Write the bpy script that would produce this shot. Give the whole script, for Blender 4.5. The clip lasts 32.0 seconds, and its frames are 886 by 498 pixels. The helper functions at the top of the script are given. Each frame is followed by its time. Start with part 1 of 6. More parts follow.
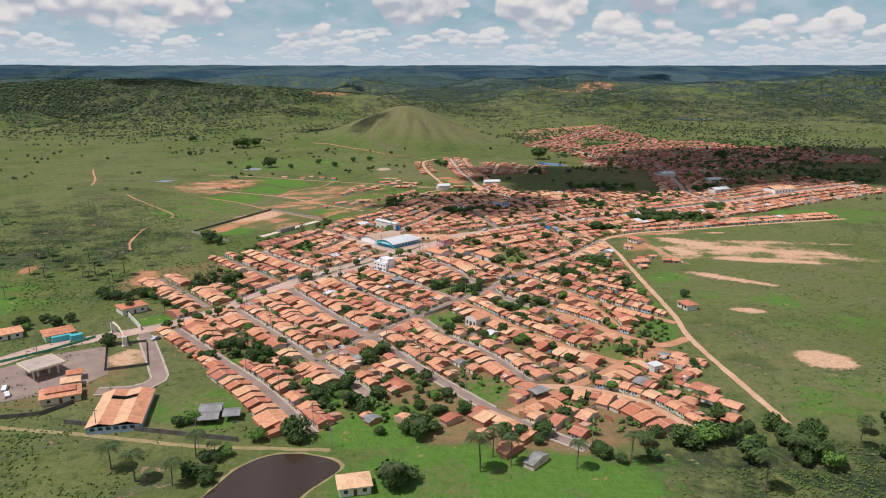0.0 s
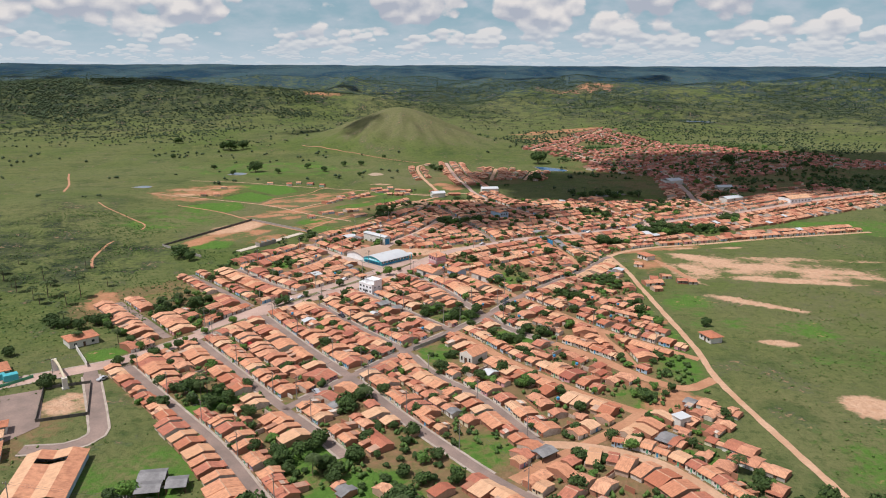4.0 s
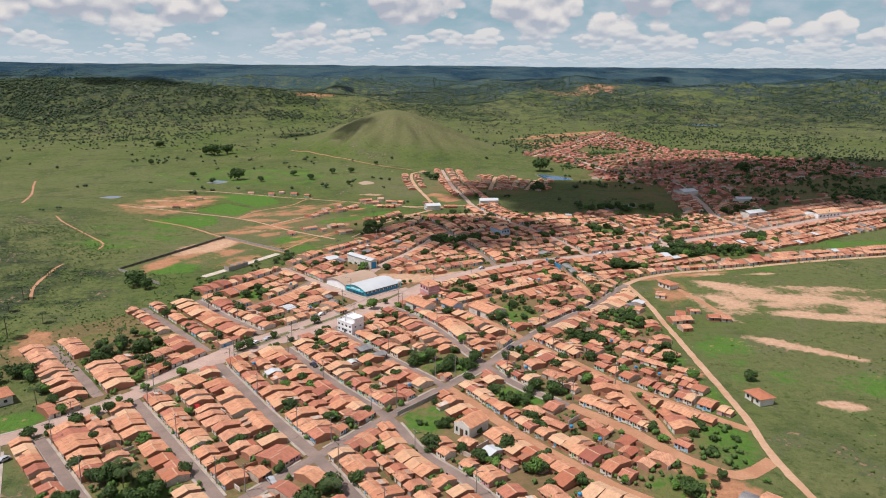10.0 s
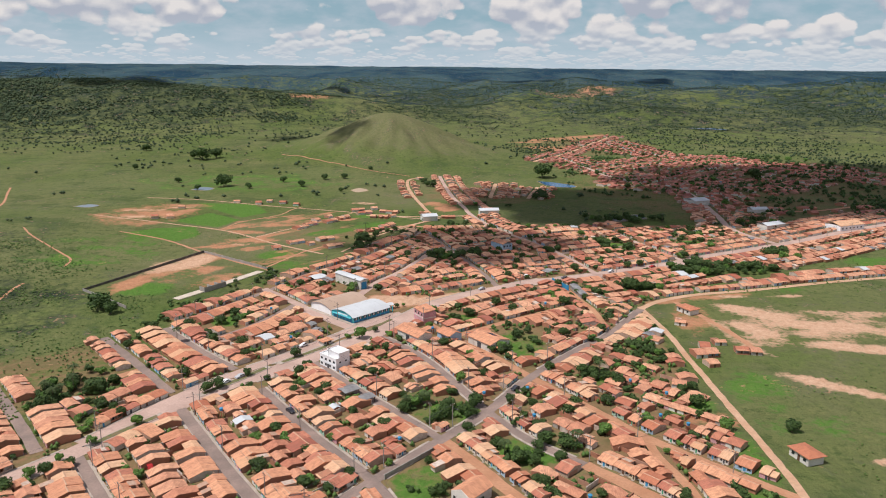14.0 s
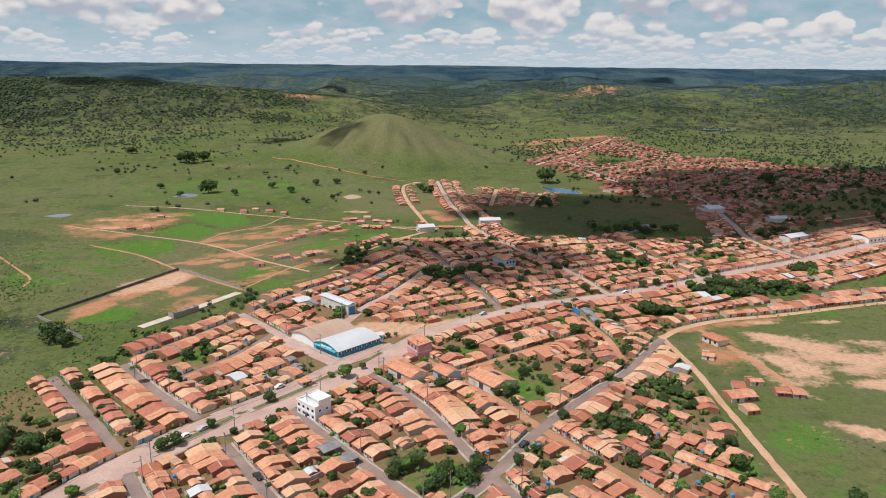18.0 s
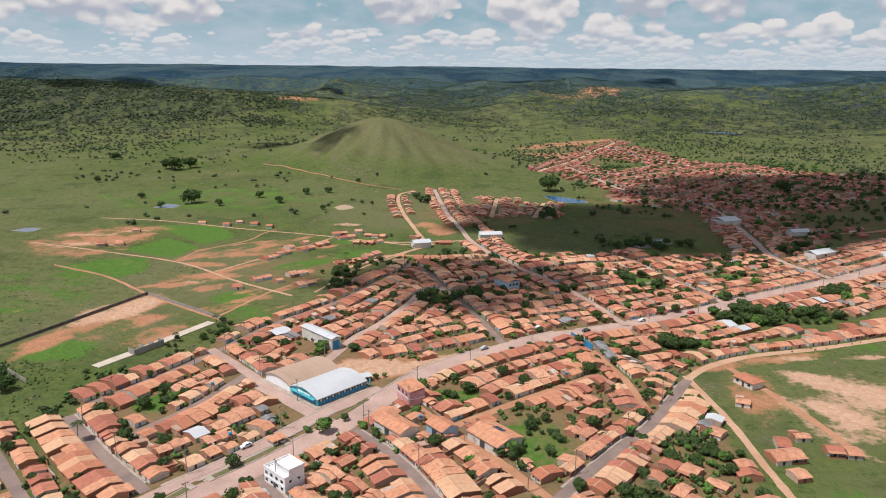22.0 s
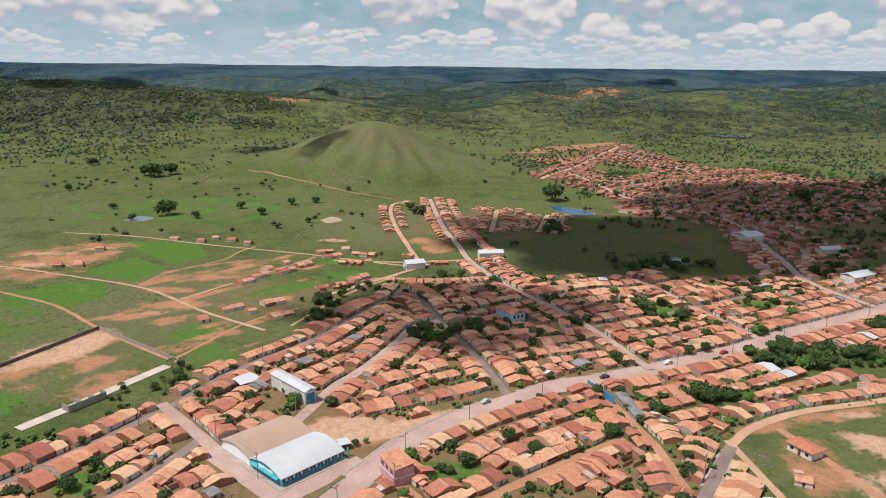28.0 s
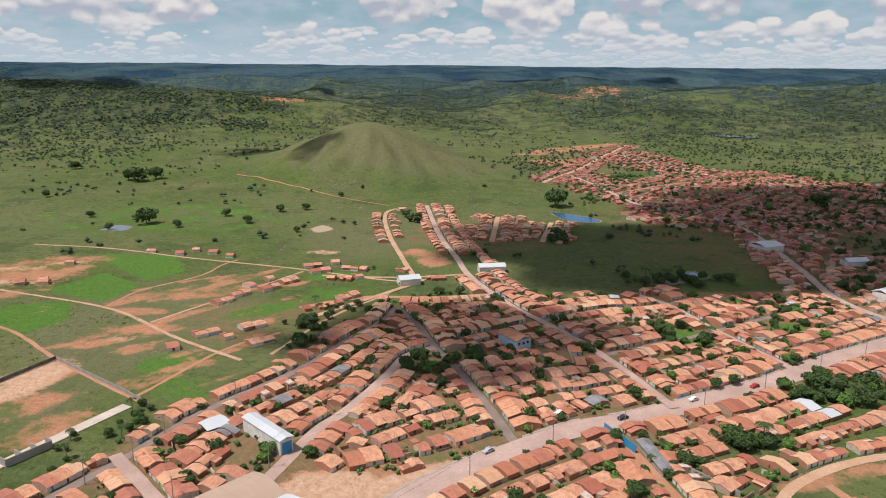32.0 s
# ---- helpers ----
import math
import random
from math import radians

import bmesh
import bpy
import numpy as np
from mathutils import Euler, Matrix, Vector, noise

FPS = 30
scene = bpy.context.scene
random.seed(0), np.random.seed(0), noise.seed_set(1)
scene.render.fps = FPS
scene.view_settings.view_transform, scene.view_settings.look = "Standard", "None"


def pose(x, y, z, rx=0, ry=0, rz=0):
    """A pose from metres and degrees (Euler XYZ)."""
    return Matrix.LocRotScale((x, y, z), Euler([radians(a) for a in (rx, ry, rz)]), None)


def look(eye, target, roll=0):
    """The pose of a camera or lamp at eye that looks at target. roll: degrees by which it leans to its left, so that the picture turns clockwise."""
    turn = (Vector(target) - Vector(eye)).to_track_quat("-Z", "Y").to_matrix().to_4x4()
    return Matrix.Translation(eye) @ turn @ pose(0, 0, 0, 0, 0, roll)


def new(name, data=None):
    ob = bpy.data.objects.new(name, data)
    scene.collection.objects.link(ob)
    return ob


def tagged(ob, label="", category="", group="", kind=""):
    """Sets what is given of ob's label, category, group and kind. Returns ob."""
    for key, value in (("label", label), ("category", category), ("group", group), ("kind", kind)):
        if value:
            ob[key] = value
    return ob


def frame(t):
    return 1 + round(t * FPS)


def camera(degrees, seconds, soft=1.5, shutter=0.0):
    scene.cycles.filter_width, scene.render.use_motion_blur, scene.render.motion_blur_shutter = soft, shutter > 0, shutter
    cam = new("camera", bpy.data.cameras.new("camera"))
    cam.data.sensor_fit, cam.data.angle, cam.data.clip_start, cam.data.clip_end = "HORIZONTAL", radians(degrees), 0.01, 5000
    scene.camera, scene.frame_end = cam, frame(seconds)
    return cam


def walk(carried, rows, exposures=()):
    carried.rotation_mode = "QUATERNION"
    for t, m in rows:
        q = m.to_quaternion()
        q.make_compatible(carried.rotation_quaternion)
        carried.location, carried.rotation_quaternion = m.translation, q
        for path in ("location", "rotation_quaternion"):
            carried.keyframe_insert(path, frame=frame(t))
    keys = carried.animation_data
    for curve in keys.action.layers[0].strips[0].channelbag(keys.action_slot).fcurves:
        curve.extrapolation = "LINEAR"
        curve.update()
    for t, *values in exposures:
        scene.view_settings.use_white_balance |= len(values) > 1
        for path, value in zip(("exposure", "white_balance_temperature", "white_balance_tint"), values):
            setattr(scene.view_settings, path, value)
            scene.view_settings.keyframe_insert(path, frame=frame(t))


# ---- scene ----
cam = camera(62.1, 32.0, 1.05)
PATH = [
    (0, (-0.038, -4.115, 118.596), (-0.112, -2.176, 118.114), 0.0),
    (1, (0.117, 7.518, 118.591), (0.044, 9.458, 118.108), 0.0),
    (2, (0.261, 18.917, 118.58), (0.19, 20.857, 118.098), 0.0),
    (3, (0.38, 29.879, 118.546), (0.313, 31.819, 118.064), 0.1),
    (6, (0.649, 60.551, 118.53), (0.583, 62.491, 118.048), 0.4),
    (8, (0.599, 80.777, 118.7), (0.538, 82.717, 118.218), 0.4),
    (9, (0.581, 90.721, 118.747), (0.521, 92.661, 118.265), 0.4),
    (11, (0.448, 110.463, 118.826), (0.392, 112.404, 118.347), 0.5),
    (13, (0.206, 130.09, 119.027), (0.152, 132.032, 118.549), 0.6),
    (16.5, (-0.582, 166.541, 119.578), (-0.632, 168.482, 119.097), 0.6),
    (19, (-0.387, 193.823, 120.142), (-0.436, 195.763, 119.66), 0.6),
    (21, (-0.259, 215.077, 120.792), (-0.307, 217.018, 120.311), 0.6),
    (23, (-0.003, 234.761, 121.267), (-0.049, 236.702, 120.788), 0.5),
    (25, (0.056, 252.223, 121.48), (0.012, 254.164, 121.001), 0.5),
    (28, (-0.291, 277.363, 121.821), (-0.331, 279.304, 121.341), 0.6),
    (30, (-0.352, 295.376, 121.798), (-0.39, 297.316, 121.315), 0.5),
    (32, (-0.269, 314.32, 121.951), (-0.305, 316.26, 121.468), 0.5),
]
walk(cam, [(t, look(eye, target, roll)) for t, eye, target, roll in PATH], [(0, -0.1, 6150, 12), (32, -0.1, 6150, 12)])

# ---- light ----
SUN_TO = Vector((-0.42, -0.2, 0.88)).normalized()
elev = math.asin(SUN_TO.z)
world = bpy.data.worlds.new("world")
scene.world = world
world.use_nodes = True
wn, wl = world.node_tree.nodes, world.node_tree.links
wn.clear()


def wnode(kind, **values):
    n = wn.new(kind)
    for k, v in values.items():
        n.inputs[k].default_value = v
    return n


def wmath(op, a, b=None, clamp=False):
    n = wn.new("ShaderNodeMath")
    n.operation, n.use_clamp = op, clamp
    for i, v in enumerate((a, b)):
        if v is None:
            continue
        if isinstance(v, (int, float)):
            n.inputs[i].default_value = v
        else:
            wl.new(v, n.inputs[i])
    return n.outputs[0]


sky = wn.new("ShaderNodeTexSky")
sky.sky_type = "NISHITA"
sky.sun_disc = False
sky.sun_elevation = elev
sky.sun_rotation = math.atan2(SUN_TO.x, SUN_TO.y)
sky.air_density, sky.dust_density, sky.ozone_density = 1.2, 1.5, 2.0
way = wn.new("ShaderNodeTexCoord")
sep = wn.new("ShaderNodeSeparateXYZ")
wl.new(way.outputs["Generated"], sep.inputs[0])
# cumulus decks: azimuth against compressed elevation
az = wmath("ARCTAN2", sep.outputs[0], sep.outputs[1])
el = wmath("MAXIMUM", sep.outputs[2], 0.0)
deck = wmath("LOGARITHM", wmath("ADD", el, 0.03), 2.718)


def cloud_field(lift, scale, detail, stretch):
    comb = wn.new("ShaderNodeCombineXYZ")
    wl.new(wmath("MULTIPLY", az, 11.0), comb.inputs[0])
    wl.new(wmath("ADD", wmath("MULTIPLY", deck, stretch), lift), comb.inputs[1])
    n = wnode("ShaderNodeTexNoise", Scale=scale, Detail=detail, Roughness=0.58)
    wl.new(comb.outputs[0], n.inputs["Vector"])
    return n.outputs[0]


def heaps(lift, scale, stretch):
    """Round cumulus lumps, 1 at their middles."""
    comb = wn.new("ShaderNodeCombineXYZ")
    wl.new(wmath("MULTIPLY", az, 11.0), comb.inputs[0])
    wl.new(wmath("ADD", wmath("MULTIPLY", deck, stretch), lift), comb.inputs[1])
    v = wn.new("ShaderNodeTexVoronoi")
    v.feature = "SMOOTH_F1"
    v.inputs["Scale"].default_value, v.inputs["Smoothness"].default_value = scale, 0.35
    wl.new(comb.outputs[0], v.inputs["Vector"])
    return wmath("SUBTRACT", 1.0, v.outputs["Distance"])


def heap_field(lift, k):
    """Cumulus lumps of 1/k the size of the nearest ones."""
    h = wmath("ADD", wmath("MULTIPLY", heaps(lift + 13 * k, 1.15 * k, 1.5), 0.62), wmath("MULTIPLY", heaps(lift + 7.3, 3.3 * k, 1.5), 0.30))
    return wmath("ADD", h, wmath("MULTIPLY", cloud_field(lift, 4.5 * k, 5.0, 1.5), 0.20))


def step_in(lo, hi):
    n = wn.new("ShaderNodeMapRange")
    n.inputs["From Min"].default_value, n.inputs["From Max"].default_value = lo, hi
    wl.new(el, n.inputs["Value"])
    return n.outputs[0]


def lerp(a, b, m):
    return wmath("ADD", a, wmath("MULTIPLY", wmath("SUBTRACT", b, a), m))


def decks(lift):
    """Small clouds near the horizon, larger ones higher up."""
    near, mid, far = (heap_field(lift / k, k) for k in (1.0, 1.9, 3.8))
    return lerp(lerp(far, mid, step_in(0.012, 0.022)), near, step_in(0.034, 0.05))


puff = decks(0.0)
under = decks(0.16)
broad = cloud_field(3.0, 0.5, 2.0, 1.8)
dens = wmath("ADD", wmath("MULTIPLY", puff, 0.8), wmath("MULTIPLY", broad, 0.42))
dens = wmath("ADD", dens, wmath("MULTIPLY", az, 0.05))
cover = wn.new("ShaderNodeMapRange")
cover.inputs["From Min"].default_value, cover.inputs["From Max"].default_value = 0.622, 0.660
wl.new(dens, cover.inputs["Value"])
shade = wn.new("ShaderNodeMapRange")
shade.inputs["From Min"].default_value, shade.inputs["From Max"].default_value = -0.09, 0.10
wl.new(wmath("SUBTRACT", puff, under), shade.inputs["Value"])
tone = wn.new("ShaderNodeMix")
tone.data_type = "RGBA"
wl.new(shade.outputs[0], tone.inputs["Factor"])
tone.inputs["A"].default_value = (6.6, 6.9, 7.6, 1)
tone.inputs["B"].default_value = (12.2, 11.3, 10.4, 1)
airy = wn.new("ShaderNodeMix")
airy.data_type = "RGBA"
low = wn.new("ShaderNodeMapRange")
for sock, v in (("From Min", 0.0), ("From Max", 0.32), ("To Min", 0.8), ("To Max", 0.0)):
    low.inputs[sock].default_value = v
wl.new(el, low.inputs["Value"])
wl.new(low.outputs[0], airy.inputs["Factor"])
airy.inputs["B"].default_value = (5.0, 7.9, 9.3, 1)
wl.new(sky.outputs[0], airy.inputs["A"])
veils = wn.new("ShaderNodeMix")
veils.data_type = "RGBA"
sheet = wn.new("ShaderNodeMapRange")
for sock, v in (("From Min", 0.42), ("From Max", 0.66), ("To Min", 0.0), ("To Max", 0.55)):
    sheet.inputs[sock].default_value = v
wl.new(cloud_field(5.0, 1.3, 6.0, 2.6), sheet.inputs["Value"])
wl.new(sheet.outputs[0], veils.inputs["Factor"])
wl.new(airy.outputs["Result"], veils.inputs["A"])
veils.inputs["B"].default_value = (8.6, 8.9, 9.4, 1)
both = wn.new("ShaderNodeMix")
both.data_type = "RGBA"
thin = wn.new("ShaderNodeMapRange")
for sock, v in (("From Min", 0.15), ("From Max", 0.7), ("To Min", 0.95), ("To Max", 0.2)):
    thin.inputs[sock].default_value = v
wl.new(el, thin.inputs["Value"])
wl.new(wmath("MULTIPLY", cover.outputs[0], thin.outputs[0]), both.inputs["Factor"])
wl.new(veils.outputs["Result"], both.inputs["A"])
wl.new(tone.outputs["Result"], both.inputs["B"])
hazy = wn.new("ShaderNodeMix")
hazy.data_type = "RGBA"
hz = wn.new("ShaderNodeMapRange")
for sock, v in (("From Min", 0.0), ("From Max", 0.06), ("To Min", 0.85), ("To Max", 0.0)):
    hz.inputs[sock].default_value = v
wl.new(el, hz.inputs["Value"])
wl.new(hz.outputs[0], hazy.inputs["Factor"])
wl.new(both.outputs["Result"], hazy.inputs["A"])
hazy.inputs["B"].default_value = (8.2, 9.2, 9.6, 1)
back = wnode("ShaderNodeBackground", Strength=0.07)
wl.new(hazy.outputs["Result"], back.inputs["Color"])
wl.new(back.outputs[0], wn.new("ShaderNodeOutputWorld").inputs[0])

sun = new("sun", bpy.data.lights.new("sun", "SUN"))
sun.data.energy, sun.data.angle, sun.data.color = 4.5, radians(0.53), (1.0, 0.95, 0.87)
sun.matrix_world = look(SUN_TO * 100, (0, 0, 0))


# ---- materials ----
def material(name, rough=0.9):
    m = bpy.data.materials.new(name)
    m.use_nodes = True
    b = m.node_tree.nodes["Principled BSDF"]
    b.inputs["Roughness"].default_value = rough
    b.inputs["Specular IOR Level"].default_value = 0.25
    return m, m.node_tree.nodes, m.node_tree.links, b


def rgb(c):
    return (*c, 1)


def mixed(nt, ln, fac, a, b, mode="MIX"):
    n = nt.new("ShaderNodeMix")
    n.data_type, n.blend_type = "RGBA", mode
    for sock, v in (("Factor", fac), ("A", a), ("B", b)):
        s = n.inputs[sock] if sock == "Factor" else [i for i in n.inputs if i.name == sock and i.type == "RGBA"][0]
        if isinstance(v, (int, float)):
            s.default_value = v
        elif isinstance(v, tuple):
            s.default_value = rgb(v)
        else:
            ln.new(v, s)
    return [o for o in n.outputs if o.type == "RGBA"][0]


def fuzz(nt, ln, scale, detail=4.0, coord="Object", lo=0.35, hi=0.65, rough=0.55, dims=None):
    """Noise stretched to 0..1."""
    tc = nt.new("ShaderNodeTexCoord")
    n = nt.new("ShaderNodeTexNoise")
    n.inputs["Scale"].default_value, n.inputs["Detail"].default_value, n.inputs["Roughness"].default_value = scale, detail, rough
    src = tc.outputs[coord]
    if dims:
        mp = nt.new("ShaderNodeMapping")
        mp.inputs["Scale"].default_value = dims
        ln.new(src, mp.inputs[0])
        src = mp.outputs[0]
    ln.new(src, n.inputs["Vector"])
    r = nt.new("ShaderNodeMapRange")
    r.inputs["From Min"].default_value, r.inputs["From Max"].default_value = lo, hi
    ln.new(n.outputs[0], r.inputs["Value"])
    return r.outputs[0]


def calc(nt, ln, op, a, b):
    n = nt.new("ShaderNodeMath")
    n.operation = op
    for i, v in enumerate((a, b)):
        if isinstance(v, (int, float)):
            n.inputs[i].default_value = v
        else:
            ln.new(v, n.inputs[i])
    return n.outputs[0]


def bump(nt, ln, bsdf, height, strength, distance):
    n = nt.new("ShaderNodeBump")
    n.inputs["Strength"].default_value, n.inputs["Distance"].default_value = strength, distance
    ln.new(height, n.inputs["Height"])
    ln.new(n.outputs[0], bsdf.inputs["Normal"])


def blotched(name, a, b, scale, rough=0.9, fine=None, bumps=0.0, coord="Object", detail=5.0, grains=0.35):
    """Two colours mixed by coarse noise, darkened a little by fine grain."""
    m, nt, ln, bs = material(name, rough)
    col = mixed(nt, ln, fuzz(nt, ln, scale, detail, coord), a, b)
    grain = fuzz(nt, ln, fine or scale * 9, 3.0, coord)
    col = mixed(nt, ln, calc(nt, ln, "MULTIPLY", grain, grains), col, tuple(c * 0.55 for c in a))
    ln.new(col, bs.inputs["Base Color"])
    if bumps:
        bump(nt, ln, bs, grain, 0.6, bumps)
    return m


def tile_material(name, light, dark, old, island=False):
    m, nt, ln, bs = material(name, 0.85)
    info = nt.new("ShaderNodeObjectInfo")
    ramp = nt.new("ShaderNodeValToRGB")
    ramp.color_ramp.elements[0].color = rgb(dark)
    ramp.color_ramp.elements[1].color = rgb(light)
    e = ramp.color_ramp.elements.new(0.3)
    e.color = rgb(tuple(0.55 * l + 0.45 * d for l, d in zip(light, dark)))
    ln.new(nt.new("ShaderNodeNewGeometry").outputs["Random Per Island"] if island else info.outputs["Random"], ramp.inputs[0])
    tc = nt.new("ShaderNodeTexCoord")
    wave = nt.new("ShaderNodeTexWave")
    wave.bands_direction = "X"
    wave.inputs["Scale"].default_value, wave.inputs["Distortion"].default_value = 1.25, 0.6
    ln.new(tc.outputs["Object"], wave.inputs["Vector"])
    course = fuzz(nt, ln, 1.0, 3.0, "Object", 0.35, 0.65, 0.6, (4.5, 0.35, 0.35))
    stain = fuzz(nt, ln, 0.55, 6.0, "Object", 0.42, 0.68)
    col = mixed(nt, ln, calc(nt, ln, "MULTIPLY", course, 0.42), ramp.outputs[0], tuple(c * 0.62 for c in dark))
    col = mixed(nt, ln, calc(nt, ln, "MULTIPLY", stain, 0.5), col, old)
    ln.new(col, bs.inputs["Base Color"])
    h = calc(nt, ln, "ADD", wave.outputs[0], calc(nt, ln, "MULTIPLY", course, 0.8))
    bump(nt, ln, bs, h, 0.5, 0.09)
    return m


M = {}
M["tile"] = tile_material("clay_tiles", (0.80, 0.41, 0.235), (0.50, 0.175, 0.095), (0.30, 0.115, 0.07))
M["tile_old"] = tile_material("weathered_clay_tiles", (0.62, 0.245, 0.15), (0.40, 0.13, 0.085), (0.23, 0.10, 0.07))
M["tile_pale"] = tile_material("pale_clay_tiles", (0.80, 0.50, 0.31), (0.68, 0.36, 0.20), (0.46, 0.25, 0.15))
M["mixed_tiles"] = tile_material("mixed_clay_tiles", (0.82, 0.45, 0.27), (0.44, 0.135, 0.08), (0.28, 0.11, 0.07), True)
# redder old tiles, darkened partly to paint in cloud shade
M["far_tiles"] = tile_material("shaded_far_tiles", (0.64, 0.27, 0.18), (0.30, 0.085, 0.065), (0.20, 0.075, 0.06), True)
M["ridge_tile"] = blotched("mortared_ridge_tiles", (0.62, 0.40, 0.27), (0.48, 0.24, 0.14), 1.0, 0.9, 5.0)
WALLS = {
    "white": (0.76, 0.71, 0.64), "cream": (0.72, 0.62, 0.44), "pale blue": (0.42, 0.56, 0.68),
    "pink": (0.68, 0.36, 0.38), "mint green": (0.42, 0.62, 0.48), "bare brick": (0.42, 0.17, 0.10), "grey cement": (0.40, 0.36, 0.32),
}
for k, c in WALLS.items():
    M[k] = blotched(k.replace(" ", "_") + "_wall", c, tuple(v * 0.78 for v in c), 0.35, 0.88, 2.5, 0.01)


def mixed_walls():
    m, nt, ln, bs = material("mixed_walls", 0.88)
    ramp = nt.new("ShaderNodeValToRGB")
    ramp.color_ramp.interpolation = "CONSTANT"
    at = 0.0
    for n, (k, share) in enumerate(zip(WALLS, (0.46, 0.15, 0.07, 0.08, 0.04, 0.13, 0.07))):
        e = ramp.color_ramp.elements[n] if n < 2 else ramp.color_ramp.elements.new(at)
        e.position, e.color = at, rgb(WALLS[k])
        at += share
    ln.new(nt.new("ShaderNodeNewGeometry").outputs["Random Per Island"], ramp.inputs[0])
    col = mixed(nt, ln, calc(nt, ln, "MULTIPLY", fuzz(nt, ln, 0.5, 5.0), 0.3), ramp.outputs[0], (0.30, 0.24, 0.19))
    ln.new(col, bs.inputs["Base Color"])
    return m


M["mixed_walls"] = mixed_walls()


def rough_sides():
    """Unpainted brick, render and old lime wash, differing from house to house."""
    m, nt, ln, bs = material("rough_side_walls", 0.92)
    ramp = nt.new("ShaderNodeValToRGB")
    for n, c in enumerate(((0.34, 0.13, 0.075), (0.46, 0.20, 0.12), (0.40, 0.175, 0.105), (0.50, 0.34, 0.25), (0.70, 0.63, 0.55))):
        e = ramp.color_ramp.elements[n] if n < 2 else ramp.color_ramp.elements.new(n / 4)
        e.position, e.color = n / 4, rgb(c)
    mixr = calc(nt, ln, "FRACT", calc(nt, ln, "ADD", nt.new("ShaderNodeNewGeometry").outputs["Random Per Island"], nt.new("ShaderNodeObjectInfo").outputs["Random"]), 0.0)
    ln.new(mixr, ramp.inputs[0])
    col = mixed(nt, ln, calc(nt, ln, "MULTIPLY", fuzz(nt, ln, 0.8, 6.0), 0.45), ramp.outputs[0], (0.27, 0.15, 0.10))
    ln.new(col, bs.inputs["Base Color"])
    bump(nt, ln, bs, fuzz(nt, ln, 6.0, 3.0), 0.4, 0.03)
    return m


M["rough_sides"] = rough_sides()
M["asphalt"] = blotched("worn_asphalt", (0.33, 0.235, 0.195), (0.22, 0.165, 0.14), 0.12, 0.92, 1.6, 0.02)
M["avenue"] = blotched("dusty_asphalt", (0.56, 0.385, 0.315), (0.43, 0.29, 0.235), 0.08, 0.92, 1.2, 0.02)
M["earth"] = blotched("red_earth", (0.52, 0.27, 0.155), (0.42, 0.20, 0.11), 0.11, 0.95, 1.1, 0.05)
M["pale_earth"] = blotched("pale_earth", (0.60, 0.38, 0.25), (0.50, 0.28, 0.165), 0.09, 0.95, 0.9, 0.05)
M["concrete"] = blotched("concrete", (0.50, 0.41, 0.34), (0.36, 0.29, 0.24), 0.25, 0.9, 2.0, 0.02)
M["pale_concrete"] = blotched("pale_concrete", (0.66, 0.56, 0.45), (0.52, 0.43, 0.34), 0.2, 0.9, 2.0, 0.02)
M["dark_wall"] = blotched("mossy_block_wall", (0.17, 0.15, 0.13), (0.09, 0.085, 0.075), 0.3, 0.9, 2.0, 0.03)
M["white_metal"] = blotched("white_sheet_metal", (0.60, 0.605, 0.61), (0.54, 0.545, 0.55), 0.06, 0.5, 0.25, grains=0.08)
M["tan_metal"] = blotched("tan_sheet_metal", (0.50, 0.35, 0.26), (0.44, 0.305, 0.22), 0.06, 0.55, 0.25, grains=0.08)
M["lime_white"] = blotched("white_limewash", (0.86, 0.85, 0.85), (0.80, 0.79, 0.79), 0.3, 0.85, 2.0, grains=0.08)
M["grey_sheet"] = blotched("grey_fibre_sheet", (0.30, 0.285, 0.28), (0.17, 0.16, 0.16), 0.3, 0.85, 2.5, 0.02)
M["blue_paint"] = blotched("blue_paint", (0.06, 0.30, 0.52), (0.04, 0.22, 0.42), 0.2, 0.6, 2.0)
M["cyan_paint"] = blotched("cyan_paint", (0.12, 0.50, 0.55), (0.08, 0.40, 0.46), 0.2, 0.6, 2.0)
M["green_paint"] = blotched("green_paint", (0.10, 0.36, 0.20), (0.07, 0.26, 0.15), 0.2, 0.7, 2.0)
M["wood_dark"] = blotched("dark_wood", (0.16, 0.085, 0.05), (0.09, 0.05, 0.03), 1.2, 0.6, 8.0)
M["bark"] = blotched("bark", (0.20, 0.15, 0.11), (0.11, 0.08, 0.06), 0.9, 0.95, 6.0, 0.05)
M["metal_dark"] = blotched("dark_metal", (0.10, 0.10, 0.11), (0.05, 0.05, 0.055), 0.6, 0.45, 3.0)
M["tyre"] = blotched("rubber", (0.025, 0.025, 0.025), (0.015, 0.015, 0.015), 2.0, 0.8, 9.0)
M["solar"] = blotched("solar_cells", (0.03, 0.045, 0.09), (0.02, 0.03, 0.06), 0.6, 0.2, 3.0)


def glass_dark():
    m, nt, ln, b = material("dark_window_glass", 0.12)
    b.inputs["Base Color"].default_value = (0.03, 0.035, 0.04, 1)
    b.inputs["Specular IOR Level"].default_value = 0.6
    return m


M["glass"] = glass_dark()


def leaves(name, a, b, c):
    m, nt, ln, bs = material(name, 0.7)
    geo = nt.new("ShaderNodeNewGeometry")
    info = nt.new("ShaderNodeObjectInfo")
    col = mixed(nt, ln, geo.outputs["Random Per Island"], a, b)
    col = mixed(nt, ln, calc(nt, ln, "MULTIPLY", info.outputs["Random"], 0.6), col, c)
    ln.new(col, bs.inputs["Base Color"])
    return m


